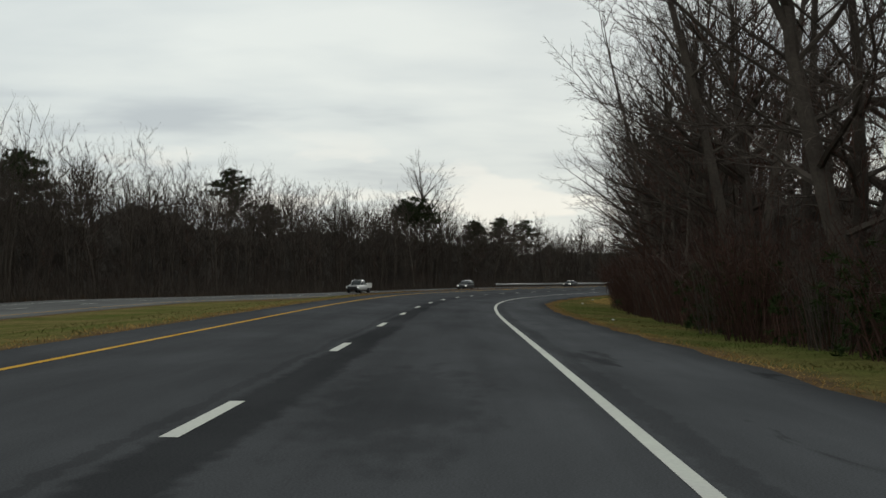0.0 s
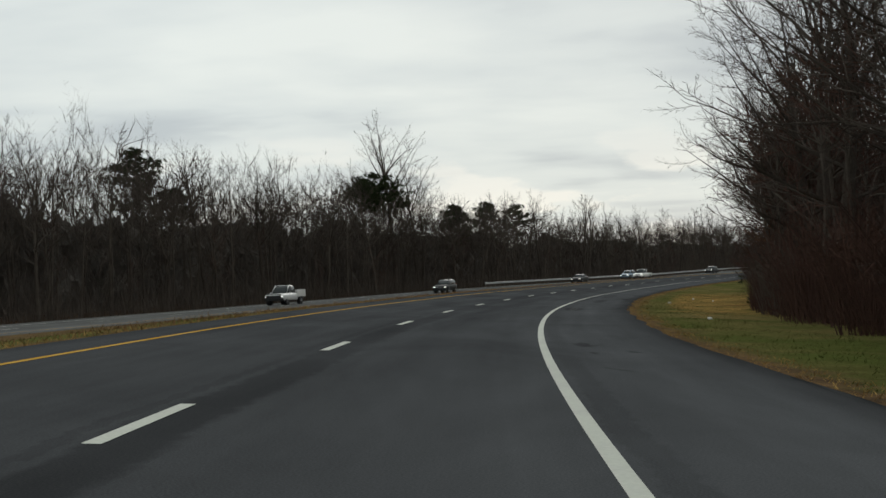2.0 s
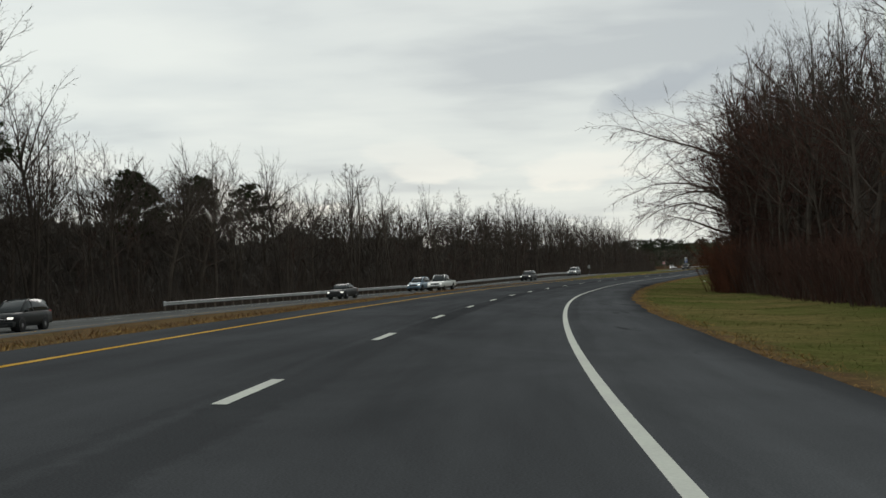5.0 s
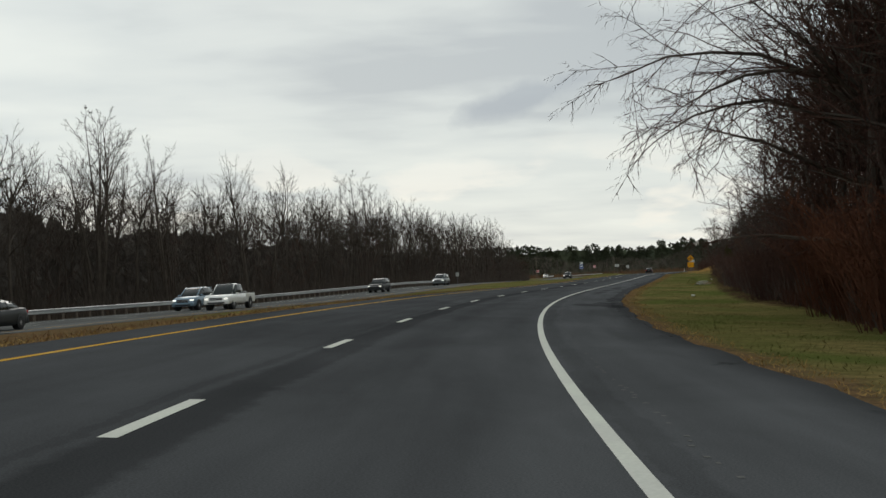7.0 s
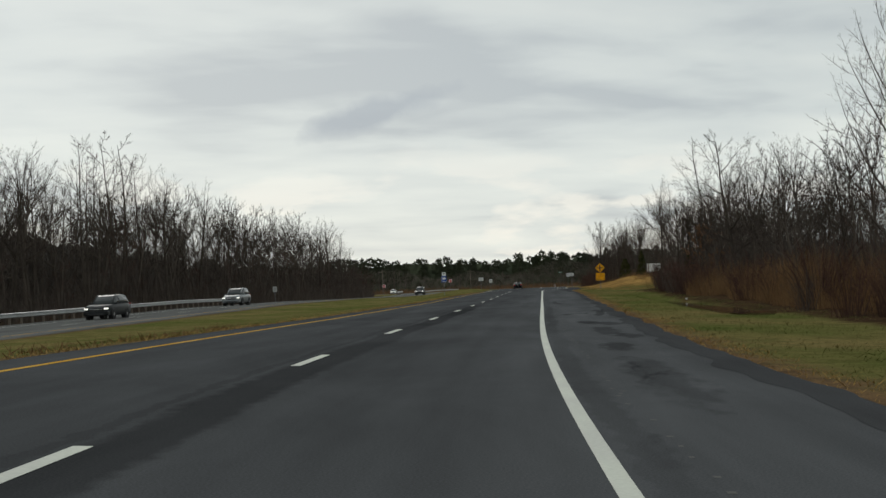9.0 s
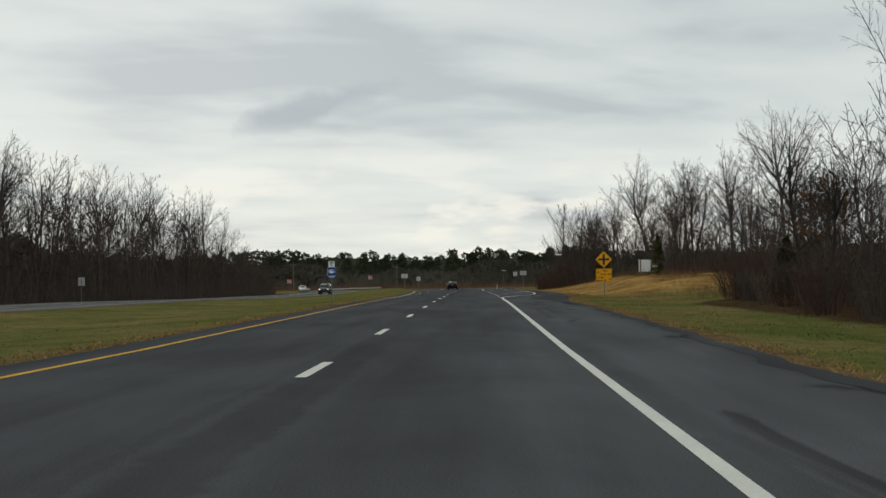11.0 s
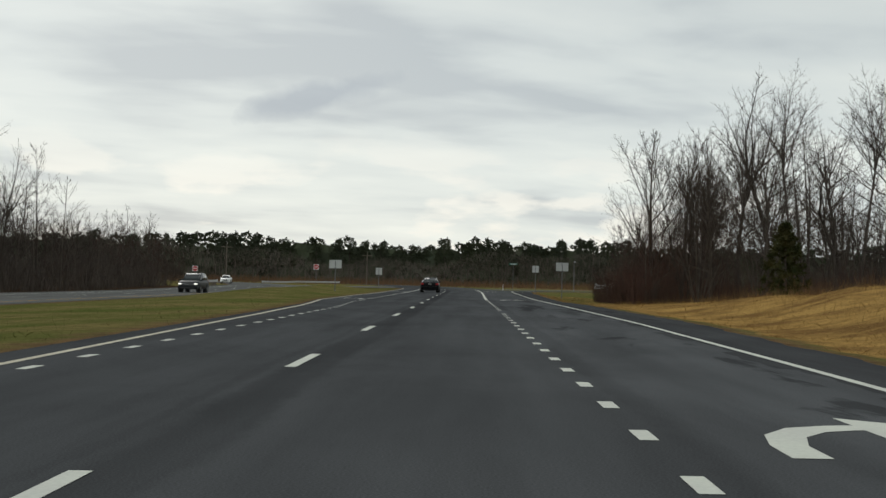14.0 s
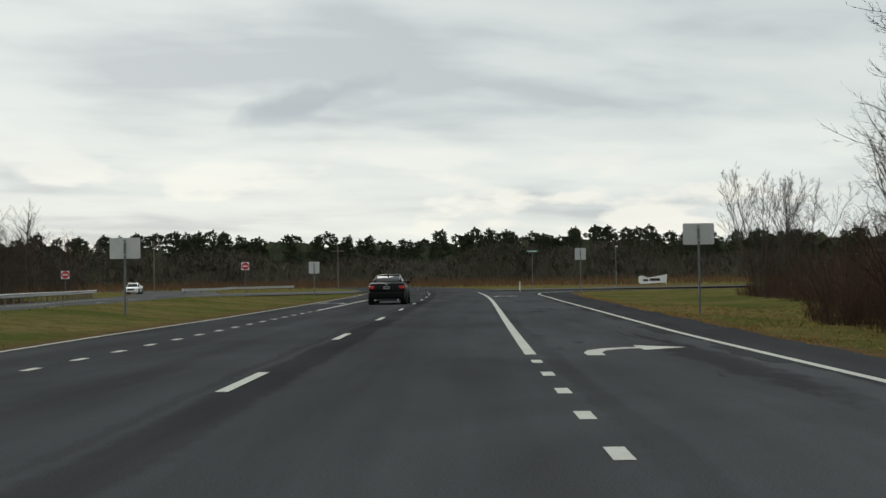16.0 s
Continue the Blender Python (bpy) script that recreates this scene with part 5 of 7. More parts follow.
        for j in range(leaders):
            p, _ = along(trunk, rng.uniform(0.72, 1.0) if j else 1.0)
            spin += 2.4 + rng.uniform(-0.5, 0.5)
            tilt = radians(rng.uniform(10, 58)) if j else radians(5)
            way = Vector((math.cos(spin) * math.sin(tilt), math.sin(spin) * math.sin(tilt), math.cos(tilt)))
            limb(p, way, 0.84 * room(p, way) * rng.uniform(0.9, 1.04), girth * rng.uniform(0.26, 0.42), rise * 0.6)
        if stem == 0:
            for z, bearing, length, tilt, bend in arms:
                p, _ = along(trunk, z / (h * top))
                b, t = radians(bearing), radians(tilt)
                limb(p, Vector((math.cos(b) * math.sin(t), math.sin(b) * math.sin(t), math.cos(t))), length, girth * 0.42, bend)
    return (wv, wf), (tv, tf), (lv, lf)


def tufts(out_v, out_f, rng, centre, n, length, width, flatten=1.0):
    for _ in range(n):
        w = any_way(rng)
        w.z *= flatten
        blade(out_v, out_f, centre + w * length * 0.1, centre + w * length * rng.uniform(0.7, 1.1), width, any_way(rng))


def pine_tree(seed, height, crown_from, width, clumps=480):
    rng = random.Random(seed)
    wv, wf, nv, nf = [], [], [], []
    top = Vector((rng.uniform(-0.4, 0.4), rng.uniform(-0.4, 0.4), height))
    trunk = [Vector((0, 0, -0.3)), Vector((0.1, 0, height * 0.35)), Vector((-0.05, 0.1, height * 0.7)), top]
    rod(wv, wf, trunk, height * 0.012, 0.05, 6)
    k = 0
    while k < clumps:
        f = crown_from + (1 - crown_from) * rng.random() ** 0.8
        z = height * f
        t = (f - crown_from) / (1 - crown_from)
        reach = width * (0.25 + 0.9 * math.sin(math.pi * min(1, 0.18 + t * 0.8))) * rng.uniform(0.35, 1.1)
        a = rng.uniform(0, 2 * math.pi)
        root = Vector((0, 0, z - 0.2 * reach))
        end = Vector((reach * math.cos(a), reach * math.sin(a), z + 0.05 * reach))
        rod(wv, wf, [root, root.lerp(end, 0.6) + UP * 0.05, end], 0.06, 0.02, 3)
        for _ in range(rng.randint(8, 14)):
            o = any_way(rng)
            c = root.lerp(end, rng.uniform(0.55, 1.05)) + Vector((o.x * 0.95, o.y * 0.95, o.z * 0.38))
            tufts(nv, nf, rng, c, 15, 0.62, 0.10, 0.8)
            k += 1
    return (wv, wf), (nv, nf)


def cedar_tree(seed, height, width):
    rng = random.Random(seed)
    wv, wf, nv, nf = [], [], [], []
    rod(wv, wf, [Vector((0, 0, -0.3)), Vector((0, 0, height * 0.95))], 0.12, 0.02, 5)
    for _ in range(170):
        f = rng.random() ** 0.8
        r = width * (1 - f) ** 0.7 * math.sqrt(rng.random()) * rng.uniform(0.8, 1.15)
        a = rng.uniform(0, 2 * math.pi)
        c = Vector((r * math.cos(a), r * math.sin(a), 0.15 + f * height * 0.98))
        tufts(nv, nf, rng, c + UP * 0.1, 16, 0.40, 0.055)
    return (wv, wf), (nv, nf)


def shrub(seed, height, width, stems, twig_n):
    rng = random.Random(seed)
    v, f, wv, wf = [], [], [], []
    for _ in range(stems):
        a, o = rng.uniform(0, 2 * math.pi), rng.random() * 0.35
        p = Vector((o * width * math.cos(a), o * width * math.sin(a), -0.1))
        tip = Vector((width * rng.uniform(0.2, 1) * math.cos(a), width * rng.uniform(0.2, 1) * math.sin(a), height * rng.uniform(0.55, 1.0)))
        mid = p.lerp(tip, 0.5) + UP * height * 0.12
        rod(wv, wf, [p, mid, tip], 0.010, 0.004, 3)
        for _ in range(twig_n):
            t = rng.uniform(0.15, 1)
            c = p.lerp(mid, t * 2) if t < 0.5 else mid.lerp(tip, t * 2 - 1)
            blade(v, f, c, c + (any_way(rng) + UP * 0.6).normalized() * height * rng.uniform(0.10, 0.26), 0.006, any_way(rng))
    return (wv, wf), (v, f)


def kind_of_tree(name, pieces):
    return [(n, mesh_of(n, *vf, m)) for n, vf, m in pieces if vf[0]]


def make_kinds():
    kinds = {}

    def add(key, name, h, pieces, twig, bark=BARK):
        w, t, lv = pieces
        kinds[key] = (h, kind_of_tree(name, [("trunk", w, bark), ("crown", t, twig), ("leaves", lv, OAK_LEAF)]))

    # near the road: fine twigs
    for i, (h, g, cf, rad, li, stems, fan, cr) in enumerate([
        (18, 0.24, 0.22, 5.6, 17, 1, 0.05, 0.13), (20, 0.26, 0.30, 5.4, 17, 1, 0.05, 0.09), (16, 0.20, 0.16, 5.2, 16, 1, 0.06, 0.16), (17, 0.17, 0.26, 4.2, 9, 2, 0.14, 0.10),
        (15, 0.22, 0.16, 5.6, 16, 1, 0.06, 0.18), (19, 0.16, 0.34, 4.0, 16, 1, 0.05, 0.08)]):
        add(f"bare{i}", "bare", h, bare_tree(11 + i, h, g, cf, rad, li if stems > 1 or i % 2 else 11, (7, 5, 5), stems, fan, 1.5, crook=cr, leaders=0 if stems > 1 or i % 2 else 8), TWIG)
    # farther off: fewer, stouter twigs; forest trees with open, ascending limbs
    for i, (h, g, cf, rad, li, stems, fan, cr, ti) in enumerate([
        (18, 0.22, 0.28, 5.0, 14, 1, 0.04, 0.11, (60, 22)), (20, 0.22, 0.38, 4.6, 13, 1, 0.04, 0.09, (56, 20)), (16, 0.18, 0.24, 4.8, 13, 1, 0.05, 0.14, (64, 26)),
        (18, 0.17, 0.34, 4.2, 8, 2, 0.12, 0.10, (58, 22)), (15, 0.20, 0.26, 5.2, 13, 1, 0.05, 0.17, (68, 28)), (19, 0.15, 0.40, 3.8, 13, 1, 0.04, 0.08, (52, 18)), (17, 0.15, 0.32, 3.6, 7, 3, 0.13, 0.10, (54, 20))]):
        add(f"bare_lite{i}", "bare", h, bare_tree(111 + i, h, g, cf, rad, li if stems > 1 or i == 5 else 8, (6, 5, 4), stems, fan, 1.8, crook=cr, tilts=(ti[0] + 10, ti[1] + 10), rise=0.2, leaders=0 if stems > 1 or i == 5 else 8), TWIG)
    for i, (h, g, cf, rad, li, stems, fan) in enumerate([(9, 0.055, 0.10, 2.2, 11, 1, 0.05), (8, 0.04, 0.08, 1.7, 5, 3, 0.2), (11, 0.065, 0.16, 2.3, 12, 1, 0.06)]):
        add(f"sapling{i}", "sapling", h, bare_tree(41 + i, h, g, cf, rad, li, (6, 4, 3), stems, fan, 1.4, tilts=(58, 22)), TWIG_RED)
    # great crooked trees that hang over the verge; bearing 180 is the side of the road
    add("grand0", "grand", 18, bare_tree(64, 18, 0.30, 0.14, 6.6, 15, (9, 7, 6), 1, 0.05, 1.45, crook=0.20, rise=0.25, leaders=4, tilts=(78, 30), arms=((3.4, 185, 6.6, 70, 0.35), (5.0, 165, 7.0, 62, 0.5), (6.2, 200, 6.6, 58, 0.6), (7.8, 170, 6.2, 52, 0.6))), TWIG)
    add("grand1", "grand", 17, bare_tree(65, 17, 0.26, 0.22, 6.2, 16, (9, 7, 6), 2, 0.20, 1.45, crook=0.24, rise=0.25, tilts=(76, 30), arms=((4.6, 190, 6.0, 66, 0.4), (7.0, 160, 6.0, 60, 0.4))), TWIG)
    # long level limb above an arching, hanging one
    add("wide0", "wide", 15, bare_tree(61, 15, 0.27, 0.16, 6.2, 19, (12, 8, 6), 1, 0.04, 1.7, crook=0.12, rise=-0.35, tilts=(66, 26), arms=((5.6, 205, 7.6, 36, -1.6), (6.2, 185, 8.4, 36, -1.6), (10.4, 192, 9.4, 80, 0.25), (6.8, 215, 7.6, 38, -1.5))), TWIG_RED)
    add("wide1", "wide", 14, bare_tree(66, 14, 0.24, 0.16, 5.8, 20, (9, 6, 5), 1, 0.04, 1.3, crook=0.13, rise=-0.3, tilts=(64, 24)), TWIG_RED)
    add("fan", "fan", 12, bare_tree(63, 12, 0.06, 0.12, 2.6, 8, (6, 5, 4), 7, 0.24, 1.3, rise=0.4, tilts=(56, 22)), TWIG)
    add("dome", "bare", 20, bare_tree(67, 20, 0.17, 0.36, 3.5, 7, (7, 6, 5), 1, 0.04, 1.5, crook=0.12, rise=0.2, tilts=(72, 40), leaders=9), TWIG)
    add("vase", "vase", 12, bare_tree(68, 12, 0.15, 0.09, 4.3, 22, (8, 6, 4), 1, 0.05, 1.15, crook=0.08, rise=0.5, tilts=(58, 14)), TWIG)
    add("oak", "oak", 12, bare_tree(62, 12, 0.17, 0.18, 3.4, 14, (7, 5, 4), 1, 0.05, 1.0, 0.55, crook=0.18), TWIG)
    for i, (h, c, wd) in enumerate([(20, 0.60, 4.2), (18, 0.5, 3.6), (22, 0.72, 5.4)]):
        w, nd = pine_tree(71 + i, h, c, wd)
        kinds[f"pine{i}"] = (h, kind_of_tree("pine", [("trunk", w, BARK), ("crown", nd, NEEDLE)]))
    w, nd = cedar_tree(81, 4.0, 1.35)
    kinds["cedar"] = (4.0, kind_of_tree("cedar", [("trunk", w, BARK), ("crown", nd, CEDAR)]))
    for i, (h, wd, st, tw, m) in enumerate([(3.2, 1.5, 42, 12, TWIG), (2.4, 1.3, 46, 12, TWIG_RED), (2.6, 1.5, 70, 18, RUSSET)]):
        w, t = shrub(91 + i, h, wd, st, tw)
        kinds[f"shrub{i}"] = (h, kind_of_tree("shrub", [("woody_base", w, m), ("crown", t, m)]))
    rng = random.Random(99)
    v, f = [], []
    for _ in range(230):
        c = Vector((rng.gauss(0, 0.55), rng.gauss(0, 0.55), abs(rng.gauss(0.7, 0.45))))
        tufts(v, f, rng, c, 22, 0.15, 0.016)
    kinds["evergreen"] = (1.6, [("foliage", mesh_of("foliage", v, f, EVERGREEN))])
    return kinds


KINDS = make_kinds()
TREE_NAMES = {"vase": ("fan_tree", "leafless tree with slender branches fanning upwards into a round crown", "tree", "bare trees of the roadside woods"),
              "dome": ("bare_tree", "tall leafless tree with a clear stem and domed crown", "tree", "bare trees of the roadside woods"),
              "bare": ("bare_tree", "leafless grey-brown deciduous tree", "tree", "bare trees of the roadside woods"),
              "sapl": ("sapling", "thin leafless reddish-brown sapling", "tree", "saplings along the wood's edge"),
              "wide": ("wide_tree", "wide leafless tree with drooping reddish-brown twigs", "tree", "bare trees of the roadside woods"),
              "gran": ("roadside_tree", "great crooked leafless tree hanging over the verge", "tree", "bare trees of the roadside woods"),
              "oak": ("oak_tree", "small oak still holding withered brown leaves", "tree", "oaks with withered leaves"),
              "pine": ("pine_tree", "tall dark green pine with a tufted crown", "tree", "pine trees"),
              "fan": ("fan_tree", "many-stemmed leafless tree fanning out of one root", "tree", "bare trees of the roadside woods"),
              "ceda": ("cedar_tree", "small cone-shaped dark green cedar", "tree", "young cedars"),
              "shru": ("shrub", "leafless many-stemmed brown shrub", "shrub", "shrubs along the wood's edge"),
              "ever": ("evergreen_shrub", "low dull dark green evergreen shrub", "shrub", "evergreen shrubs")}


def plant(kind, s, d, height, rng, label="", lean=0.0, turn=None, wide=1.0):
    base_h, pieces = KINDS[kind]
    forked = kind in ("bare3", "bare_lite3", "bare_lite6")
    name, text, cat, group = ("forked_tree", "leafless grey-brown tree with forked stems", "tree", "bare trees of the roadside woods") if forked else TREE_NAMES[kind[:4]] if kind[:4] in TREE_NAMES else TREE_NAMES[kind[:3]]
    x, y = flat(s, d)
    root = tagged(new(name), label or text, cat, group)
    k = height / base_h
    root.matrix_basis = pose(x, y, float(ground_z(s, d)) - 0.05, lean * rng.uniform(-1, 1), lean * rng.uniform(-1, 1), rng.uniform(0, 360) if turn is None else turn) @ Matrix.Diagonal((k * wide, k * wide, k, 1))
    for n, me in pieces:
        part(n, me, root)
    return root


def left_woods_edge(s):
    return far_far_edge(s) - np.interp(s, [0, 260, 440, 520, 640], [2.6, 3.0, 4.0, 5.0, 8.0])


def right_woods_edge(s):
    return np.interp(s, [-60, 0, 36, 44, 72, 100, 112, 134, 160, 174, 200, 240, 258, 264, 272, 282, 300, 318, 330, 350, 376, 400, 425, 440, 470, 500, 528, 536, 543, 552, 558, 563, 566, 590, 620],
                     [10, 10, 10.2, 9.6, 10.8, 12, 12.2, 12.4, 14.5, 15.6, 15.6, 14.8, 13.6, 12.3, 12.8, 13.6, 13.6, 13.2, 12.8, 13.0, 13.2, 13, 15, 18, 25, 24, 17, 11.8, 11.4, 11.9, 13.0, 15.0, 26, 36, 48])


def plant_woods():
    rng = random.Random(5)
    bare = ["bare0", "bare1", "bare2", "bare3", "bare4", "bare5"]
    lite = [f"bare_lite{i}" for i in range(7)]
    # opposite side: three ranks along the edge
    for rank, (gap, back, jitter) in enumerate([(9.5, 2.0, 3.0), (12.0, 8.0, 4.0), (17.0, 16.0, 6.0)]):
        s = 45.0
        while s < 655:
            e = left_woods_edge(s)
            h = np.interp(s, [40, 130, 165, 230, 290, 330, 360, 400, 430, 455, 490, 550, 562, 590, 600, 640, 655], [15, 15.5, 18, 18, 17.5, 18, 16, 17.5, 19, 17, 17, 17.5, 17.5, 12.5, 11.5, 10.5, 8]) * (rng.uniform(0.76, 1.06) if s < 300 else rng.uniform(0.66, 1.0)) * (0.94 if rank == 0 else 1.0)
            if s > 590 and rank > 1:
                h *= 0.8
            kind = rng.choice(lite)
            plant(kind, s, float(e - back - rng.uniform(0, jitter)), float(h), rng, lean=2, wide=rng.uniform(0.95, 1.25))
            s += gap * rng.uniform(0.6, 1.4)
    s = 45.0
    while s < 650:
        plant(rng.choice(["sapling0", "sapling1", "sapling2"]), s, float(left_woods_edge(s) - rng.uniform(0, 4)), rng.uniform(5, 9.5), rng, lean=3)
        s += rng.uniform(10, 18)
    # single tall and dark trees that stand out of the canopy
    plant("bare_lite0", 259.5, -43.5, 27.5, rng, "tall leafless tree standing well above the canopy", turn=40, wide=1.2)
    for s, h, k, w in ((212, 17.0, 0, 1.2), (290, 15.0, 4, 1.2), (310, 18.3, 0, 1.0), (319, 15.0, 2, 1.0), (333, 18.2, 6, 1.15), (347, 17.0, 3, 1.0), (369.5, 17.0, 0, 1.0), (377.5, 16.3, 4, 1.15), (397, 15.0, 2, 1.1), (412, 17.5, 3, 1.0), (421, 18.6, 6, 1.25), (429, 17.0, 5, 1.2), (451, 15.8, 0, 1.0), (470, 15.2, 2, 1.0), (490, 15.7, 3, 1.0), (520, 16.2, 5, 1.2), (546, 16.8, 2, 0.95), (562, 17.4, 0, 0.8), (571, 13.5, 4, 0.9), (582.5, 15.0, 5, 0.9)):
        plant(f"bare_lite{k}", s, float(left_woods_edge(s)) - 4.0, h, rng, wide=w, turn=37.0 * s)
    plant("bare_lite6", 338.0, -41.5, 18.6, rng, turn=20, wide=1.1)
    plant("bare_lite0", 344.0, -44.0, 18.5, rng, turn=200)
    plant("bare_lite2", 270.0, -44.5, 22.5, rng, turn=140, wide=1.15)
    plant("bare_lite4", 254.0, -46.0, 20.0, rng, turn=60)
    for s, d, h, k in ((252, -84, 23.5, "pine0"), (255, -44.5, 18.0, "pine2"), (263, -47, 16.6, "pine2"), (250, -44, 16.4, "pine2"), (296, -50, 15.0, "pine1"), (306, -54, 14.6, "pine0"), (330, -60, 17.0, "pine1"), (350, -62, 17.5, "pine0"), (160, -64, 18.0, "pine0"), (143, -54, 15.5, "pine0"), (228, -62, 15.0, "pine1")):
        plant(k, s, d, h, rng)
    # near side: bend section, tall and dense
    s = -30.0
    while s < 205:
        e = right_woods_edge(s)
        for back, j in ((1.8, 2.0), (9.0, 4.0))[:1 if s < 55 else 2]:
            h = np.interp(s, [-30, 60, 95, 150, 205], [20, 20, 19, 18, 15]) * rng.uniform(0.85, 1.12)
            plant(rng.choice(bare if back < 5 else lite), s + rng.uniform(-2, 2), float(e + back + rng.uniform(0, j)), float(h), rng, lean=3, wide=1.2)
        s += rng.uniform(7, 10)
    while s < 300:
        e = right_woods_edge(s)
        for back, j in ((1.8, 2.0), (7.0, 4.0)):
            h = np.interp(s, [200, 250, 285, 300], [14.5, 15.5, 14, 9]) * rng.uniform(0.85, 1.1)
            plant(rng.choice(bare[:5] if back < 5 else lite), s + rng.uniform(-2, 2), float(e + back + rng.uniform(0, j)), float(h), rng, lean=3)
        s += rng.uniform(6.5, 9.5)
    for s, d, h, k, w in ((46.0, 13.0, 17.0, "grand1", 1.0), (61.0, 13.6, 17.5, "grand0", 1.0), (76.0, 13.8, 16.5, "grand1", 1.0), (87.0, 14.5, 18.0, "grand0", 1.05), (103.0, 15.2, 17.0, "grand0", 1.0), (113.0, 15.5, 18.0, "grand1", 1.0), (135.0, 15.4, 16.5, "grand0", 1.0), (152.0, 17.0, 14.5, "bare2", 1.1), (170.0, 18.6, 14.0, "bare4", 1.1)):
        plant(k, s, d, h, rng, turn=-math.degrees(heading(s)) + rng.uniform(-12, 12), wide=w)
    for s, d, h, k, turn, w in ((272.0, 14.0, 15.2, "wide0", 0, 1.05), (281.0, 16.5, 13.0, "wide1", 300, 1.0), (264.0, 16.5, 15.5, "wide1", 20, 1.05), (257.0, 17.5, 16.0, "wide1", -25, 0.95), (277.0, 20.0, 15.0, "wide1", 200, 1.1), (289.0, 16.3, 10.5, "wide1", 45, 0.9), (267.0, 20.0, 15.0, "wide1", 250, 1.1)):
        plant(k, s, d, h, rng, turn=turn - math.degrees(heading(s)), wide=w)
    while s < 436:
        e = right_woods_edge(s)
        for back, j in ((3.5, 3.0), (11.0, 8.0)):
            h = np.interp(s, [300, 345, 352, 385, 436], [7.5, 9.5, 9.5, 9.0, 8.5]) * rng.uniform(0.7, 1.05)
            plant(rng.choice((bare[:5] if back < 5 else lite) + ["sapling0", "sapling2"]), s + rng.uniform(-2, 2), float(e + back + rng.uniform(0, j)), float(h), rng, lean=3)
        s += rng.uniform(6, 9)
    for s1, d1, h1, k1 in ((340.5, 16.6, 11.2, "vase"), (331, 18.5, 9.5, "vase"), (317, 17.0, 11.5, "bare2"), (386, 18.0, 11.5, "grand1"), (402, 18.0, 12.5, "bare3"), (424, 19.0, 9.8, "bare4"), (395, 21.0, 10.5, "bare0"), (453, 25.0, 12.5, "bare4"), (377, 20.0, 10.0, "bare2")):
        plant(k1, s1, d1, h1, rng, lean=3)
    plant("bare2", 457, 19.0, 9.0, rng, wide=1.1)
    for s, d, h in ((420, 19, 6), (400, 17, 5.5), (171, 17.2, 7.5), (180, 17.8, 6.0), (188, 17.0, 8.5), (198, 17.4, 7.0), (210, 17.0, 7.5)):
        plant("oak", s, d, h, rng)
    for s, d, h, w in ((519.8, 18.4, 3.6, 1.25), (457, 16.2, 2.9, 0.75), (426, 18.5, 3.0, 1.0)):
        plant("cedar", s, d, h, rng, wide=w)
    # behind the bank: open-grown taller trees
    for s in np.arange(448, 640, 10.5):
        for back in (0, 13):
            d = np.interp(s, [448, 520, 560, 640], [27, 31, 30, 58]) + back + rng.uniform(-3, 3)
            h = np.interp(s, [448, 500, 560, 590, 620, 640], [11, 12, 17.5, 19, 15, 11]) * rng.uniform(0.72, 1.05)
            plant(rng.choice(lite), float(s + rng.uniform(-3, 3)), float(d), float(h), rng, lean=2, wide=1.25)
    for s1, d1, h1, k1 in ((565.5, 30.5, 20.0, "dome"), (567.5, 36.5, 20.5, "dome"), (497, 25.5, 12.5, "grand1"), (492, 29.0, 12.0, "bare0"), (536, 17.0, 11.0, "fan")):
        plant(k1, s1, d1, h1, rng, lean=2)
    plant("bare_lite4", 591, 34.5, 23.5, rng, wide=1.15)
    plant("bare_lite0", 572, 46, 24.0, rng, wide=1.1)
    # thicket at the end of the bank
    for s, d, h, k in ((541, 17.0, 10.5, "fan"), (546, 17.5, 12.0, "bare1"), (597.5, 20.7, 8.6, "fan"), (601, 23.0, 7.5, "vase"), (553, 21.0, 11.0, "vase"), (594.5, 22.5, 7.6, "fan"), (599, 21.0, 3.6, "shrub1"), (595, 21.5, 3.0, "shrub0"), (558.5, 16.2, 7.5, "bare2"), (537, 21, 10.0, "fan"), (556, 20.5, 13.5, "bare0"), (577, 24.5, 13.0, "bare2"), (562, 21.5, 14.5, "bare_lite2"), (555, 16.0, 6.0, "sapling1"), (553, 14.4, 5.5, "sapling0"), (557, 17.5, 6.5, "sapling2"), (540, 18.5, 9.5, "bare4"), (546, 13.8, 6.5, "sapling0"), (551, 14.2, 6.0, "sapling1"), (538, 14.0, 7.0, "sapling2"), (556, 23.5, 15.0, "bare0"), (544, 23, 13.0, "bare2"), (556, 19.0, 9.0, "sapling2"), (582, 33, 14.0, "bare2"), (600, 47, 14, "bare3")):
        plant(k, s, d, h, rng, lean=4)
    plant("vase", 550, 16.2, 12.6, rng, turn=15, wide=1.25)
    plant("vase", 566, 21.3, 10.6, rng, turn=200, wide=1.2)
    plant("fan", 489, 21.5, 8.0, rng, turn=70)
    # left-hand end of the woods
    for s, d, h, k in ((694, -51, 13.2, "bare_lite0"), (706, -52, 11.0, "bare_lite4"), (718, -50, 10.5, "bare_lite2"), (680, -47, 9.5, "bare_lite2"), (668, -46, 8.5, "bare_lite4"), (712, -58, 11.0, "bare_lite6"), (702, -46, 8.5, "sapling1"), (724, -47, 8.0, "sapling1"), (668, -50, 11.5, "bare_lite4"), (690, -54, 14.0, "bare_lite3"), (700, -60, 12.0, "bare_lite2"), (655, -44, 8.0, "sapling2"), (640, -41.5, 7.5, "sapling0"), (682, -64, 12.5, "bare_lite0"), (612, -40.5, 8.5, "sapling2")):
        plant(k, s, d, h, rng, lean=6)
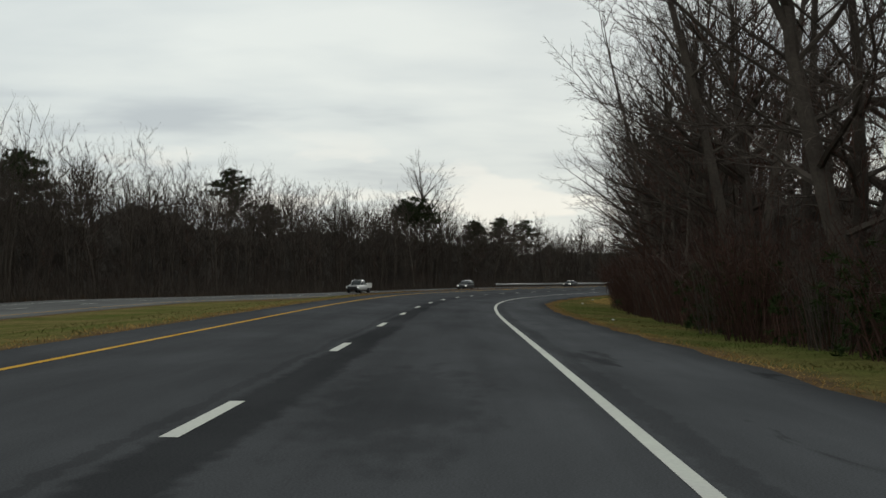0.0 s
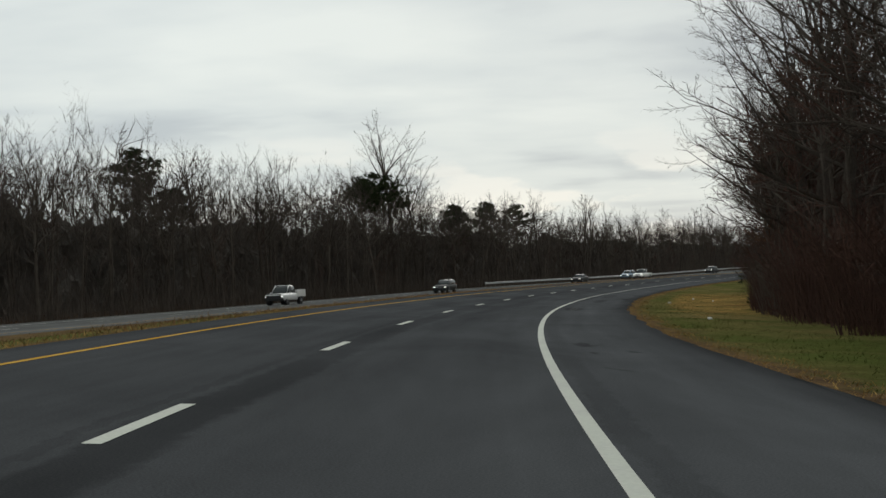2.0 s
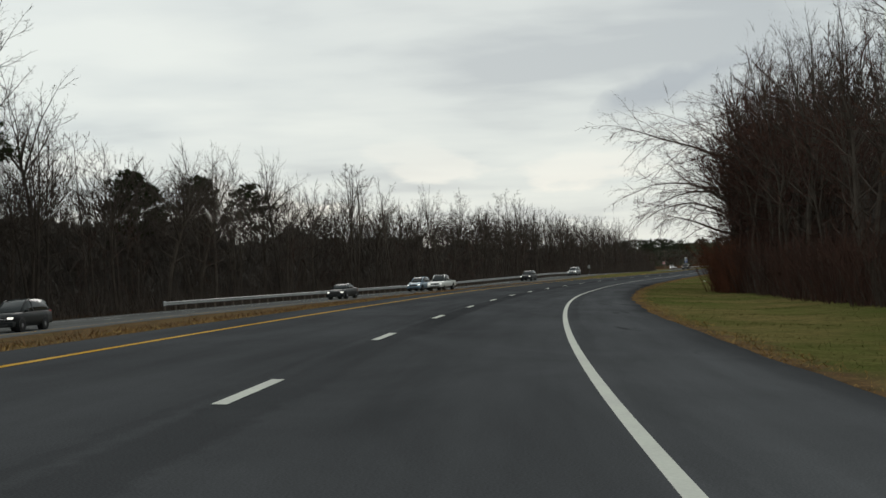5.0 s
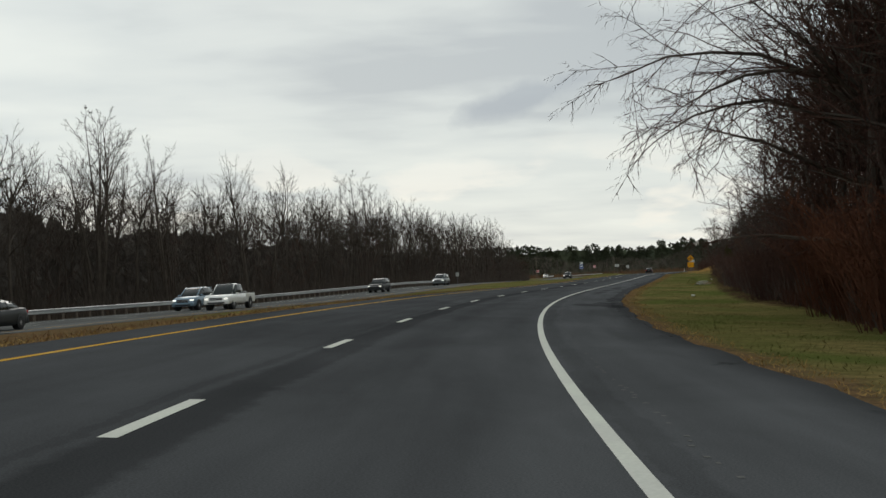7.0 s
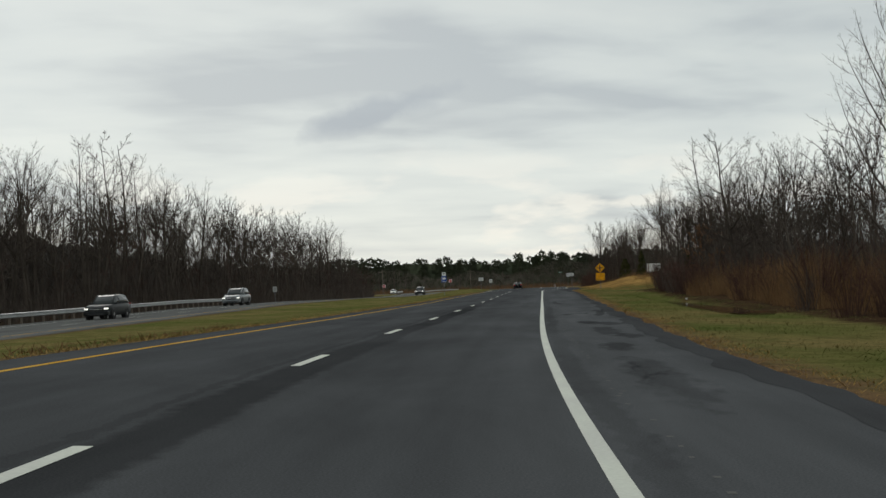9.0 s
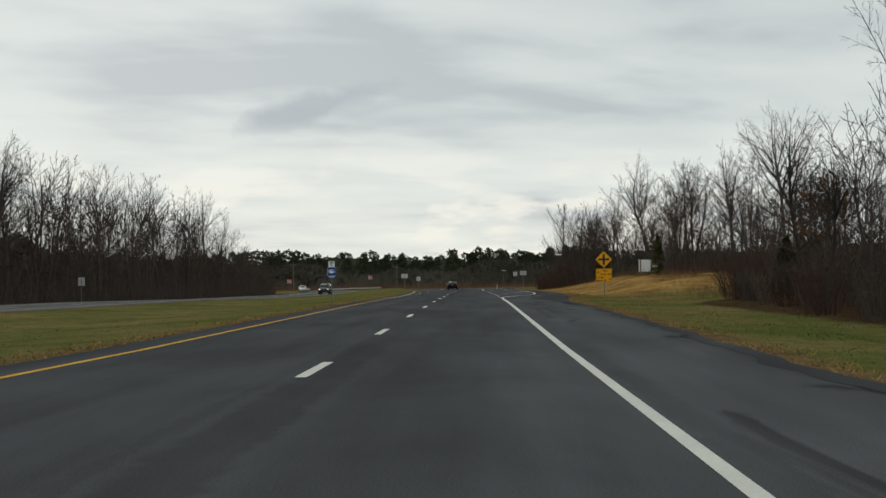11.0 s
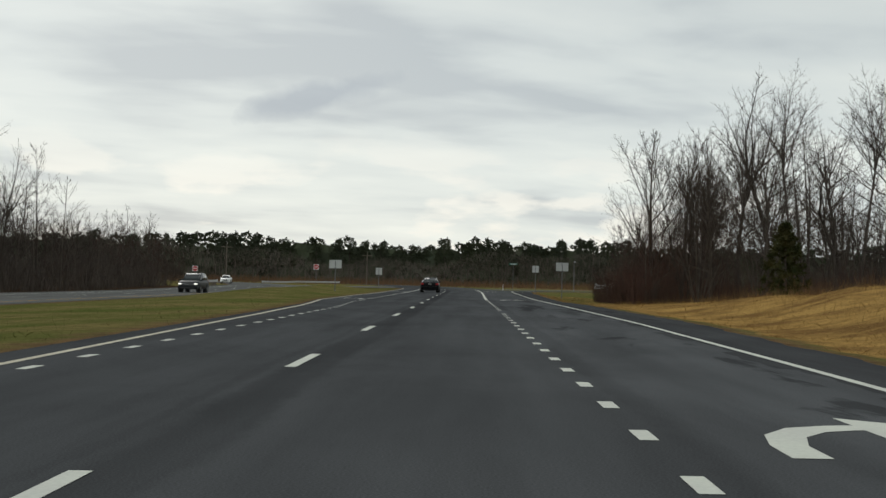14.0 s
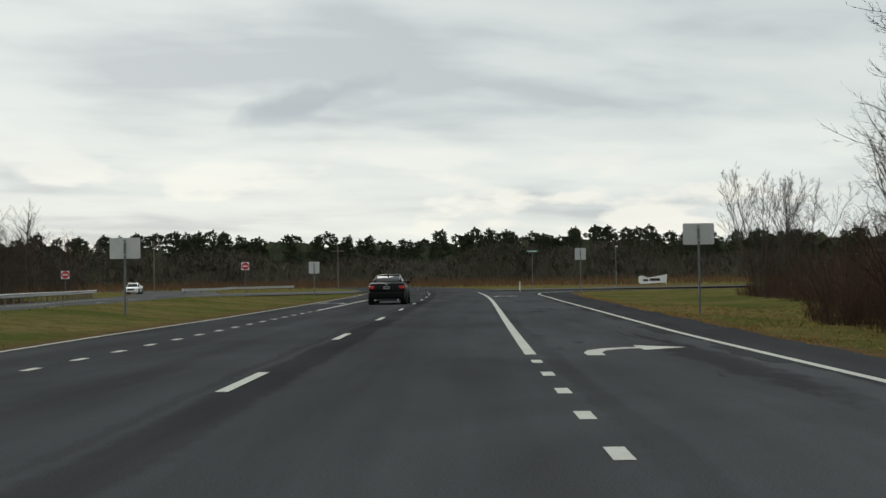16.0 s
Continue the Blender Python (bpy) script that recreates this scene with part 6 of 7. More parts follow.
    leaner = plant("sapling2", 603, -39.5, 9.0, rng, "dark leafless tree leaning over the road's edge", turn=0)
    leaner.matrix_basis = leaner.matrix_basis @ pose(0, 0, 0, 0, 14, 0)
    # shrubs and brush along both edges
    s = -20.0
    while s < 440:
        e = right_woods_edge(s)
        k = "shrub2" if 258 < s < 284 else rng.choice(["shrub1", "shrub1", "shrub0"] if s < 300 else ["shrub0", "shrub1"])
        tall = rng.uniform(2.2, 4.2) if s < 300 else rng.uniform(1.6, 3.0)
        if 338 < s < 380 and rng.random() < 0.75:
            s += rng.uniform(2, 5)
            continue
        plant(k, s, float(e + rng.uniform(0.2, 1.6)), tall, rng, wide=1.35)
        s += rng.uniform(1.9, 3.4)
    for s in np.arange(535, 558, 1.6):
        plant(rng.choice(["shrub0", "shrub1"]), float(s), float(right_woods_edge(s) + rng.uniform(0.3, 2.5)), (rng.uniform(2.0, 3.4) if s < 548 else rng.uniform(1.2, 2.2)), rng, wide=1.2)
    for s, d in ((52, 11.6), (47, 11.0), (41, 11.2), (57, 12.2), (36, 11.4), (178, 16.8), (172, 17.2), (150, 15.2)):
        plant("evergreen", s, d, rng.uniform(1.6, 2.6), rng, wide=1.3)


plant_woods()


# ---- undergrowth, deep woods, grass ----
def stuff(name, v, f, mat, label, category):
    return tagged(new(name, mesh_of(name, v, f, mat)), label, category, kind="stuff")


def many_blades(base, tip, width, seed):
    """Thin tapering blades from arrays of base and tip points."""
    rs = np.random.RandomState(seed)
    side = rs.normal(size=base.shape)
    side[:, 2] *= 0.2
    side /= np.linalg.norm(side, axis=1)[:, None]
    v = np.stack([base - side * width[:, None], base + side * width[:, None], tip], 1).reshape(-1, 3)
    return v, np.arange(len(v)).reshape(-1, 3).tolist()


def place_points(s, d, lift=0.0):
    x, y = flat(s, d)
    return np.stack([x, y, ground_z(s, d) + lift], 1)


def thicket(seed, n, s0, s1, edge, sign, depth, low, high, width, mat, name, label):
    rs = np.random.RandomState(seed)
    s = rs.uniform(s0, s1, n)
    back = depth * rs.rand(n) ** 1.3
    clump = 0.5 + 0.5 * ripple(s, back, 3.0, seed)
    b = place_points(s, edge(s) + sign * back)
    h = (low + (high - low) * rs.rand(n) ** 1.8) * (0.55 + 0.45 * clump) * np.clip(0.45 + back / 3.0, 0, 1)
    start = rs.rand(n) ** 2 * 0.6
    lean = rs.normal(size=(n, 2)) * 0.28 * h[:, None]
    b2 = b + np.stack([lean[:, 0] * start, lean[:, 1] * start, h * start], 1)
    t = b + np.stack([lean[:, 0], lean[:, 1], h], 1)
    v, f = many_blades(b2, t, width * rs.uniform(0.6, 1.4, n), seed + 1)
    return stuff(name, v, f, mat, label, "undergrowth")


thicket(1, 30000, 30, 650, left_woods_edge, -1, 10, 1.5, 5.5, 0.030, TWIG, "undergrowth", "dense leafless brown undergrowth at the wood's edge")
thicket(2, 13000, 140, 310, right_woods_edge, 1, 6, 1.2, 5.0, 0.016, TWIG, "undergrowth", "dense leafless brown undergrowth at the wood's edge")
thicket(10, 12000, -40, 140, right_woods_edge, 1, 6, 1.2, 5.5, 0.016, TWIG_RED, "undergrowth", "dense dark reddish undergrowth at the wood's edge")
thicket(3, 16000, -40, 310, right_woods_edge, 1, 5, 1.0, 4.0, 0.014, TWIG_RED, "undergrowth", "tangled reddish-brown brush at the wood's edge")
thicket(4, 16000, 300, 445, lambda s: right_woods_edge(s) + 2.0, 1, 16, 1.0, 3.8, 0.014, TWIG, "undergrowth", "leafless brown brush behind the verge")
thicket(5, 20000, 336, 386, lambda s: right_woods_edge(s) + 0.9 + 0.8 * ripple(s, s * 0, 4.0), 1, 6, 0.7, 3.5, 0.009, REED, "reeds", "tall dry orange-brown reeds beside the ditch")
thicket(6, 16000, 258, 290, lambda s: right_woods_edge(s) + 0.1, 1, 5, 1.0, 2.8, 0.007, RUSSET, "russet_brush", "dense russet brush beside the verge")
thicket(7, 18000, 440, 640, lambda s: np.interp(s, [440, 520, 560, 640], [22, 27, 24, 52]), 1, 18, 1.0, 4.2, 0.02, TWIG, "undergrowth", "leafless brown brush behind the bank")
thicket(8, 4500, 535, 559, right_woods_edge, 1, 9, 0.6, 2.4, 0.009, BRUSH, "undergrowth", "tangled brown thicket at the end of the bank")

thicket(11, 9000, 556, 606, lambda s: np.interp(s, [556, 566, 606], [13.6, 17.0, 21.0]), 1, 9, 0.8, 3.6, 0.013, BRUSH, "undergrowth", "brown brush running on behind the thicket")


def branch_mass(seed, n, s0, s1, edge, sign, near, far, tops, length, width, mat, label, power=1.0, spread=2.4):
    """The tangle of young stems and branches that fills a winter wood: clumps of upright sprays, each a stem with side
    twigs, in crowns of uneven height up to the given heights along it."""
    rs = np.random.RandomState(seed)
    sprays, per = n // 9, 14
    m = max(1, sprays // per)
    cs, cd = rs.uniform(s0, s1, m), rs.uniform(near, far, m)
    cs, cd = np.repeat(cs, per), np.repeat(cd, per)
    tall = np.repeat(rs.uniform(0.62, 1.12, m), per)
    wide = np.repeat(rs.uniform(0.6, 1.3, m), per) * spread
    k = len(cs)
    up = rs.rand(k) ** power
    a, r = rs.uniform(0, 2 * np.pi, k), np.sqrt(rs.rand(k)) * wide * (1.05 - 0.75 * up ** 2)
    s, back = cs + r * np.cos(a), np.maximum(cd + r * np.sin(a), near * 0.6)
    d = edge(s) + sign * back
    top = np.interp(s, *tops) * tall * np.clip(0.5 + back / 8.0, 0, 1)
    b = place_points(s, d)
    b[:, 2] += np.maximum(top - length, 0.3) * up
    w = rs.normal(size=(k, 3)) * np.array([0.46, 0.46, 0.15])
    w[:, 2] += 1.0
    w /= np.linalg.norm(w, axis=1)[:, None]
    span = length * rs.uniform(0.8, 1.9, k)
    thick = width * rs.uniform(0.5, 1.2, k)
    base, tip, half = [b], [b + w * span[:, None]], [thick]
    for j in range(8):
        q = rs.uniform(0.1, 1.0, k)
        p = b + w * (span * q)[:, None]
        o = rs.normal(size=(k, 3))
        o[:, 2] = np.abs(o[:, 2]) * 0.5
        o /= np.linalg.norm(o, axis=1)[:, None]
        t = w * 0.6 + o * 0.85
        base.append(p)
        tip.append(p + t * (span * rs.uniform(0.22, 0.5, k) * (1.2 - 0.5 * q))[:, None])
        half.append(thick * 0.5)
    v, f = many_blades(np.concatenate(base), np.concatenate(tip), np.concatenate(half), seed)
    return stuff("branch_tangle", v, f, mat, label, "woods")


LEFT_TOPS = ([0, 230, 290, 340, 450, 560, 620, 650], [15, 15.5, 13.5, 10.5, 9.5, 9, 7, 4])
RIGHT_TOPS = ([-60, 60, 130, 170, 205, 250, 258, 285, 298, 310], [11, 11, 11, 10.5, 9.5, 9, 9, 8.5, 7, 6])
branch_mass(40, 36000, 10, 655, left_woods_edge, -1, 9, 34, LEFT_TOPS, 2.4, 0.055, DEEP, "massed dark leafless branches deep in the wood", 0.95)
branch_mass(48, 40000, -60, 312, right_woods_edge, 1, 6.5, 26, RIGHT_TOPS, 1.8, 0.04, DEEP, "massed dark leafless branches deep in the wood", 0.95)
branch_mass(49, 14000, 306, 446, lambda s: right_woods_edge(s) + 2.5, 1, 8, 28, ([305, 350, 400, 445], [6.5, 8.5, 8.5, 6.5]), 1.6, 0.06, DEEP, "massed brown leafless branches deep in the copse", 1.0)
branch_mass(50, 16000, 442, 640, lambda s: np.interp(s, [440, 520, 560, 640], [25, 29, 27, 54]), 1, 5, 30, ([440, 500, 640], [4.5, 6.0, 6.5]), 1.8, 0.07, DEEP, "massed brown leafless branches deep in the copse", 1.0)
branch_mass(41, 30000, 20, 655, left_woods_edge, -1, 3, 30, LEFT_TOPS, 1.9, 0.032, DEEP, "massed dark leafless branches inside the wood", 1.15)
branch_mass(42, 60000, 20, 655, left_woods_edge, -1, 1, 14, LEFT_TOPS, 1.5, 0.026, TWIG, "massed brown branches at the front of the wood", 1.0)
branch_mass(54, 99000, 20, 600, left_woods_edge, -1, 4, 22, (LEFT_TOPS[0], [1.15 * q for q in LEFT_TOPS[1]]), 1.6, 0.046, TWIG, "massed brown branches in the upper wood", 0.95)
branch_mass(43, 56000, -60, 312, right_woods_edge, 1, 3.0, 28, RIGHT_TOPS, 1.3, 0.026, DEEP, "massed dark leafless branches inside the wood", 1.1)
branch_mass(44, 26000, -60, 140, right_woods_edge, 1, 0.8, 9, RIGHT_TOPS, 1.0, 0.014, TWIG_RED, "massed reddish-brown branches at the front of the wood", 1.3)
branch_mass(55, 34000, 140, 312, right_woods_edge, 1, 0.8, 9, RIGHT_TOPS, 1.0, 0.014, BRUSH, "massed warm brown branches at the front of the wood", 1.2)
branch_mass(52, 56000, 252, 302, right_woods_edge, 1, 0.8, 10, ([250, 258, 264, 272, 285, 296, 302], [10, 13, 16, 18, 15, 11, 7]), 0.9, 0.026, TWIG_RED, "massed drooping reddish twigs of wide trees", 0.8)
branch_mass(57, 44000, 258, 300, right_woods_edge, 1, 0.5, 7, ([258, 266, 290, 300], [17, 20, 17, 10]), 0.9, 0.013, TWIG_RED, "hazy fine reddish twigs of wide trees", 0.6)
branch_mass(59, 54000, 60, 335, left_woods_edge, -1, 2, 17, ([60, 150, 230, 335], [16, 18.5, 18, 14]), 1.5, 0.032, TWIG, "massed brown twigs of the crowns", 0.7)
branch_mass(53, 30000, 20, 175, right_woods_edge, 1, 1.5, 14, ([20, 90, 110, 140, 175], [16, 16, 15, 14, 11]), 1.1, 0.020, TWIG_RED, "massed reddish-brown branches high in the wood", 0.75)
branch_mass(45, 30000, 305, 445, lambda s: right_woods_edge(s) + 2.5, 1, 1, 26, ([305, 350, 400, 445], [6.0, 8.0, 7.5, 6.0]), 1.1, 0.02, TWIG, "massed brown branches behind the verge", 1.2)
branch_mass(46, 16000, 442, 640, lambda s: np.interp(s, [440, 520, 560, 640], [25, 29, 27, 54]), 1, 0, 30, ([440, 500, 640], [4.0, 5.5, 6]), 1.4, 0.03, DEEP, "massed brown branches behind the bank", 1.2)
branch_mass(47, 18000, 535, 558, right_woods_edge, 1, 0.3, 6.5, ([532, 545, 552, 558], [5.0, 5.0, 3.6, 2.4]), 0.8, 0.009, BRUSH, "tangled reddish-brown branches of the thicket", 1.1)
branch_mass(58, 20000, 640, 722, lambda s: np.interp(s, [640, 722], [-43.5, -46.5]), -1, 0.5, 16, ([640, 690, 722], [5.5, 8.5, 6.5]), 1.2, 0.035, TWIG, "hazy grey-brown branches where the wood ends", 1.0)
branch_mass(60, 16000, 543, 557, lambda s: 15.0 + 0 * s, 1, 0, 7, ([543, 550, 557], [9, 11, 8]), 0.9, 0.011, TWIG_RED, "fine reddish twigs of the thicket's crowns", 0.9)
branch_mass(61, 14000, 557, 604, lambda s: np.interp(s, [556, 566, 606], [14.0, 17.5, 21.5]), 1, 0.3, 8, ([557, 580, 604], [4.6, 5.2, 4.4]), 0.9, 0.014, BRUSH, "tangled brown branches behind the thicket", 1.0)
branch_mass(56, 12000, 538, 592, lambda s: np.interp(s, [538, 560, 592], [16, 18, 32]), 1, 0, 12, ([538, 548, 565, 592], [7, 10, 11, 9]), 1.0, 0.010, TWIG, "hazy grey-brown twigs between the trees of the thicket", 0.9)


def wood_ranks(seed, s0, s1, edge, sign, ranks, gap, tops, mat, label):
    """Ranks of leafless forest trees one behind the other, too many to tell apart."""
    rng = random.Random(seed)
    moulds = []
    for k in range(4):
        w, t, _ = bare_tree(seed + 7 * k, 15.0, 0.15, 0.20 + 0.06 * k, 4.3, 4, (5, 3, 2), 1, 0.04, 3.6, crook=0.15, rise=0.2, tilts=(74, 36), leaders=5)
        moulds.append([(np.array(v) / 15.0, f) for v, f in (w, t)])
    made = [[[], [], 0], [[], [], 0]]
    for back in ranks:
        s = s0 + rng.uniform(0, gap)
        while s < s1:
            d = float(edge(s)) + sign * max(1.3, back + rng.uniform(-2.5, 2.5))
            h = float(np.interp(s, *tops)) * rng.uniform(0.76, 1.06)
            x, y = flat(s, d)
            a, k = rng.uniform(0, 2 * math.pi), rng.uniform(0.9, 1.25)
            turn = np.array([[math.cos(a) * k, -math.sin(a) * k, 0], [math.sin(a) * k, math.cos(a) * k, 0], [0, 0, 1]]) * h
            for pile, (mv, mf) in zip(made, moulds[rng.randrange(4)]):
                pile[0].append(mv @ turn.T + np.array([x, y, float(ground_z(s, d)) - 0.2]))
                pile[1].extend([[i + pile[2] for i in q] for q in mf])
                pile[2] += len(mv)
            s += gap * rng.uniform(0.6, 1.4)
    stuff("far_woods", np.concatenate(made[0][0]), made[0][1], BARK, "stems of " + label, "woods")
    stuff("far_woods", np.concatenate(made[1][0]), made[1][1], mat, label, "woods")


def thick_wood(seed, s0, s1, edge, sign, back, tops, label, step=0.32):
    """The closed inside of a wood, where stems stand too thick to see through: a deep, uneven body of growth with a top
    of ragged spikes."""
    rs = np.random.RandomState(seed)
    s_vals, rows, deep = np.arange(s0, s1, step), 9, 4.0
    n_s = len(s_vals)
    top = np.interp(s_vals, *tops) * (0.74 + 0.16 * ripple(s_vals, s_vals * 0.3, 9.0, seed) + 0.05 * ripple(s_vals, s_vals * 0.7, 1.4, seed))
    spike = np.where(np.arange(n_s) % 2 == 0, rs.uniform(0.0, 0.08, n_s), -rs.uniform(0.0, 0.08, n_s))
    q = np.linspace(0, 1, rows)[None, :]
    sv = np.repeat(s_vals[:, None], rows, 1)
    d = edge(s_vals)[:, None] + sign * (back + 2.2 * ripple(sv, 3.0 * q, 4.0, seed) + rs.uniform(-1.1, 1.1, sv.shape) + 2.5 * q)
    x, y = flat(sv, d)
    z = ground_z(sv, d) - 0.3 + top[:, None] * q * (1 + spike[:, None] * (q > 0.99))
    db = edge(s_vals) + sign * (back + deep)
    xb, yb = flat(s_vals, db)
    zb = ground_z(s_vals, db) - 0.3 + top * 0.8
    v = np.concatenate([np.stack([x, y, z], 2), np.stack([xb, yb, zb], 1)[:, None, :]], 1).reshape(-1, 3)
    m = rows + 1
    f = [[j * m + i, (j + 1) * m + i, (j + 1) * m + i + 1, j * m + i + 1] for j in range(n_s - 1) for i in range(m - 1)]
    return stuff("far_woods", v, f, INNER, label, "woods")


wood_ranks(70, 30, 350, left_woods_edge, -1, (6, 13, 22), 5.4, ([30, 130, 160, 300, 350], [14, 15, 18, 17, 14]), TWIG, "ranks of grey-brown leafless forest trees")
wood_ranks(71, 350, 640, left_woods_edge, -1, (6, 14, 24), 6.0, ([350, 400, 430, 560, 590, 640], [13, 15, 15.5, 14.5, 10, 7]), TWIG, "ranks of thinner leafless trees")
wood_ranks(73, 252, 302, right_woods_edge, 1, (2.5, 5, 8, 11.5), 3.0, ([250, 258, 288, 302], [14, 16, 15, 10]), TWIG_RED, "thick ranks of reddish-brown leafless trees")
wood_ranks(74, 540, 604, lambda s: np.interp(s, [540, 560, 604], [17, 19, 36]), 1, (1, 6, 12), 5.0, ([540, 560, 604], [8.5, 10.5, 11]), TWIG, "ranks of leafless trees behind the thicket")
wood_ranks(75, 304, 446, lambda s: right_woods_edge(s) + 3.0, 1, (0, 6, 12), 5.2, ([304, 330, 400, 446], [7, 8.2, 8.5, 8]), TWIG, "ranks of low leafless trees in the copse")
wood_ranks(76, 446, 540, lambda s: np.interp(s, [446, 520, 540], [27, 31, 28]), 1, (0, 7), 6.0, ([446, 500, 540], [8.5, 9.5, 11]), TWIG, "ranks of leafless trees behind the bank")
wood_ranks(77, 138, 205, right_woods_edge, 1, (1.5, 4, 7.5), 2.8, ([138, 170, 205], [13.5, 13.5, 11.5]), TWIG_RED, "crowded reddish-brown leafless trees on the bend")
wood_ranks(78, 258, 300, right_woods_edge, 1, (3.5, 7, 10), 2.4, ([258, 290, 300], [16.5, 15, 11]), TWIG_RED, "crowded reddish-brown leafless trees at the end of the wood")
wood_ranks(72, 62, 252, right_woods_edge, 1, (2.5, 7), 4.2, ([60, 130, 200, 252], [13.5, 13.5, 12.5, 13]), TWIG_RED, "ranks of reddish-brown leafless trees")
thick_wood(61, 10, 640, left_woods_edge, -1, 17, ([0, 120, 160, 230, 300, 340, 450, 560, 620, 650], [13, 13.5, 14.5, 14.5, 14, 12, 10.5, 9.5, 6, 3]), "closed dark inside of a leafless wood")
thick_wood(62, -60, 150, right_woods_edge, 1, 7, (RIGHT_TOPS[0], [0.8 * q for q in RIGHT_TOPS[1]]), "closed dark inside of a leafless wood")
thick_wood(63, 150, 300, right_woods_edge, 1, 7, ([150, 170, 210, 240, 255, 288, 300], [11.5, 11, 8.5, 8.5, 14.5, 13.5, 7]), "closed dark inside of a leafless wood")


def far_country():
    """Grey-brown woods below distant pines, both paled in colour for haze, and a russet field before them."""
    rs = np.random.RandomState(31)
    rng = random.Random(32)
    ang = heading(517.9)

    def spot(lat, dist, z):
        return np.stack([148.7 + dist * math.sin(ang) + lat * math.cos(ang), 486.6 + dist * math.cos(ang) - lat * math.sin(ang), z + 0 * lat], 1)

    # one pine crown and trunk, repeated with its own turn and size
    wv, wf, nv, nf = [], [], [], []
    rod(wv, wf, [Vector((0, 0, -0.3)), Vector((0, 0, 0.93))], 0.012, 0.004, 4)
    for lobe in range(15):
        f = 0.42 + 0.54 * (lobe + rng.random()) / 15
        t = (f - 0.42) / 0.54
        r, a = 0.15 * (1.0 - 0.75 * t ** 2) * rng.uniform(0.4, 1.15), 2.4 * lobe + rng.uniform(-0.5, 0.5)
        heart = Vector((r * math.cos(a), r * math.sin(a), f * 0.97))
        for _ in range(9):
            o = any_way(rng) * rng.uniform(0.3, 1.0)
            tufts(nv, nf, rng, heart + Vector((o.x * 0.085, o.y * 0.085, o.z * 0.052)), 6, 0.042, 0.022, 0.9)
    wv, nv = np.array(wv), np.array(nv)
    trunks, crowns, tfaces, cfaces = [], [], [], []
    wf, nf = np.array(wf), np.array(nf)
    count = 0
    for rank in range(3):
        for lat in np.arange(-330, 400, 5.6):
            p = spot(np.array([lat + rng.uniform(-4, 4)]), np.array([395 + 24 * rank + rng.uniform(-11, 11)]), 0.0)[0]
            h = (rng.uniform(15.2, 18.8) + 1.0 * math.sin(lat * 0.045) + 0.8 * math.sin(lat * 0.13 + 1)) * (0.90 if rank == 0 else 1.0)
            a, k = rng.uniform(0, 2 * math.pi), rng.uniform(1.0, 1.5)
            turn = np.array([[math.cos(a) * k, -math.sin(a) * k, 0], [math.sin(a) * k, math.cos(a) * k, 0], [0, 0, 1]]) * h
            trunks.append(wv @ turn.T + p)
            crowns.append(nv @ turn.T + p)
            tfaces.append(wf + count * len(wv))
            cfaces.append(nf + count * len(nv))
            count += 1
    stuff("far_pine_trunks", np.concatenate(trunks), np.concatenate(tfaces).tolist(), BARK, "trunks of a distant pine wood", "woods")
    stuff("far_pines", np.concatenate(crowns), np.concatenate(cfaces).tolist(), FAR_NEEDLE, "dark green crowns of a distant pine wood", "woods")
    v, f = [], []
    lats = np.arange(-360, 440, 2.0)
    for j, lat in enumerate(lats):
        h = 13.4 + 1.0 * math.sin(lat * 0.07) + rs.uniform(-1.2, 1.2)
        for i in range(6):
            p = spot(np.array([lat]), np.array([418 + 6 * i / 5 + rs.uniform(-3, 3)]), -0.3 + h * i / 5)[0]
            v.append(tuple(p))
    f = [[j * 6 + i, (j + 1) * 6 + i, (j + 1) * 6 + i + 1, j * 6 + i + 1] for j in range(len(lats) - 1) for i in range(5)]
    stuff("far_woods", v, f, FAR_NEEDLE, "closed dark inside of a distant pine wood", "woods")
    n = 80000
    lat, dist = rs.uniform(-330, 400, n), rs.uniform(338, 400, n)
    base = spot(lat, dist, 0.0)
    base[:, 2] += (8.6 + 2.2 * np.sin(lat * 0.05) + 1.4 * np.sin(lat * 0.17)) * rs.rand(n) ** 1.0
    w = rs.normal(size=(n, 3))
    w[:, 2] = np.abs(w[:, 2]) * 1.5 + 1.0
    w /= np.linalg.norm(w, axis=1)[:, None]
    v, f = many_blades(base, base + w * rs.uniform(1.0, 2.6, n)[:, None], rs.uniform(0.02, 0.06, n), 32)
    stuff("far_woods", v, f, FAR_STEMS, "grey-brown leafless woods in front of distant pines", "woods")
    n = 30000
    base = spot(rs.uniform(-260, 300, n), rs.uniform(215, 345, n), 0.0)
    tip = base + np.stack([rs.normal(size=n) * 0.15, rs.normal(size=n) * 0.15, rs.uniform(0.8, 2.3, n)], 1)
    v, f = many_blades(base, tip, rs.uniform(0.03, 0.08, n), 33)
    stuff("reeds", v, f, FIELD_GRASS, "field of dry russet grass beyond the junction", "reeds")


far_country()


def grass(seed, n, s0, s1, lo, hi, low, high, width, mat, name, label, lean=1.1):
    rs = np.random.RandomState(seed)
    s = rs.uniform(s0, s1, n)
    a, c = lo(s), hi(s)
    d = a + (c - a) * rs.rand(n)
    b = place_points(s, d, -0.01)
    h = rs.uniform(low, high, n) * (0.7 + 0.5 * ripple(s, d, 1.6, seed))
    t = b + np.stack([rs.normal(size=n) * lean * h, rs.normal(size=n) * lean * h, np.abs(h)], 1)
    v, f = many_blades(b, t, width * rs.uniform(0.6, 1.4, n), seed)
    return stuff(name, v, f, mat, label, "grass")


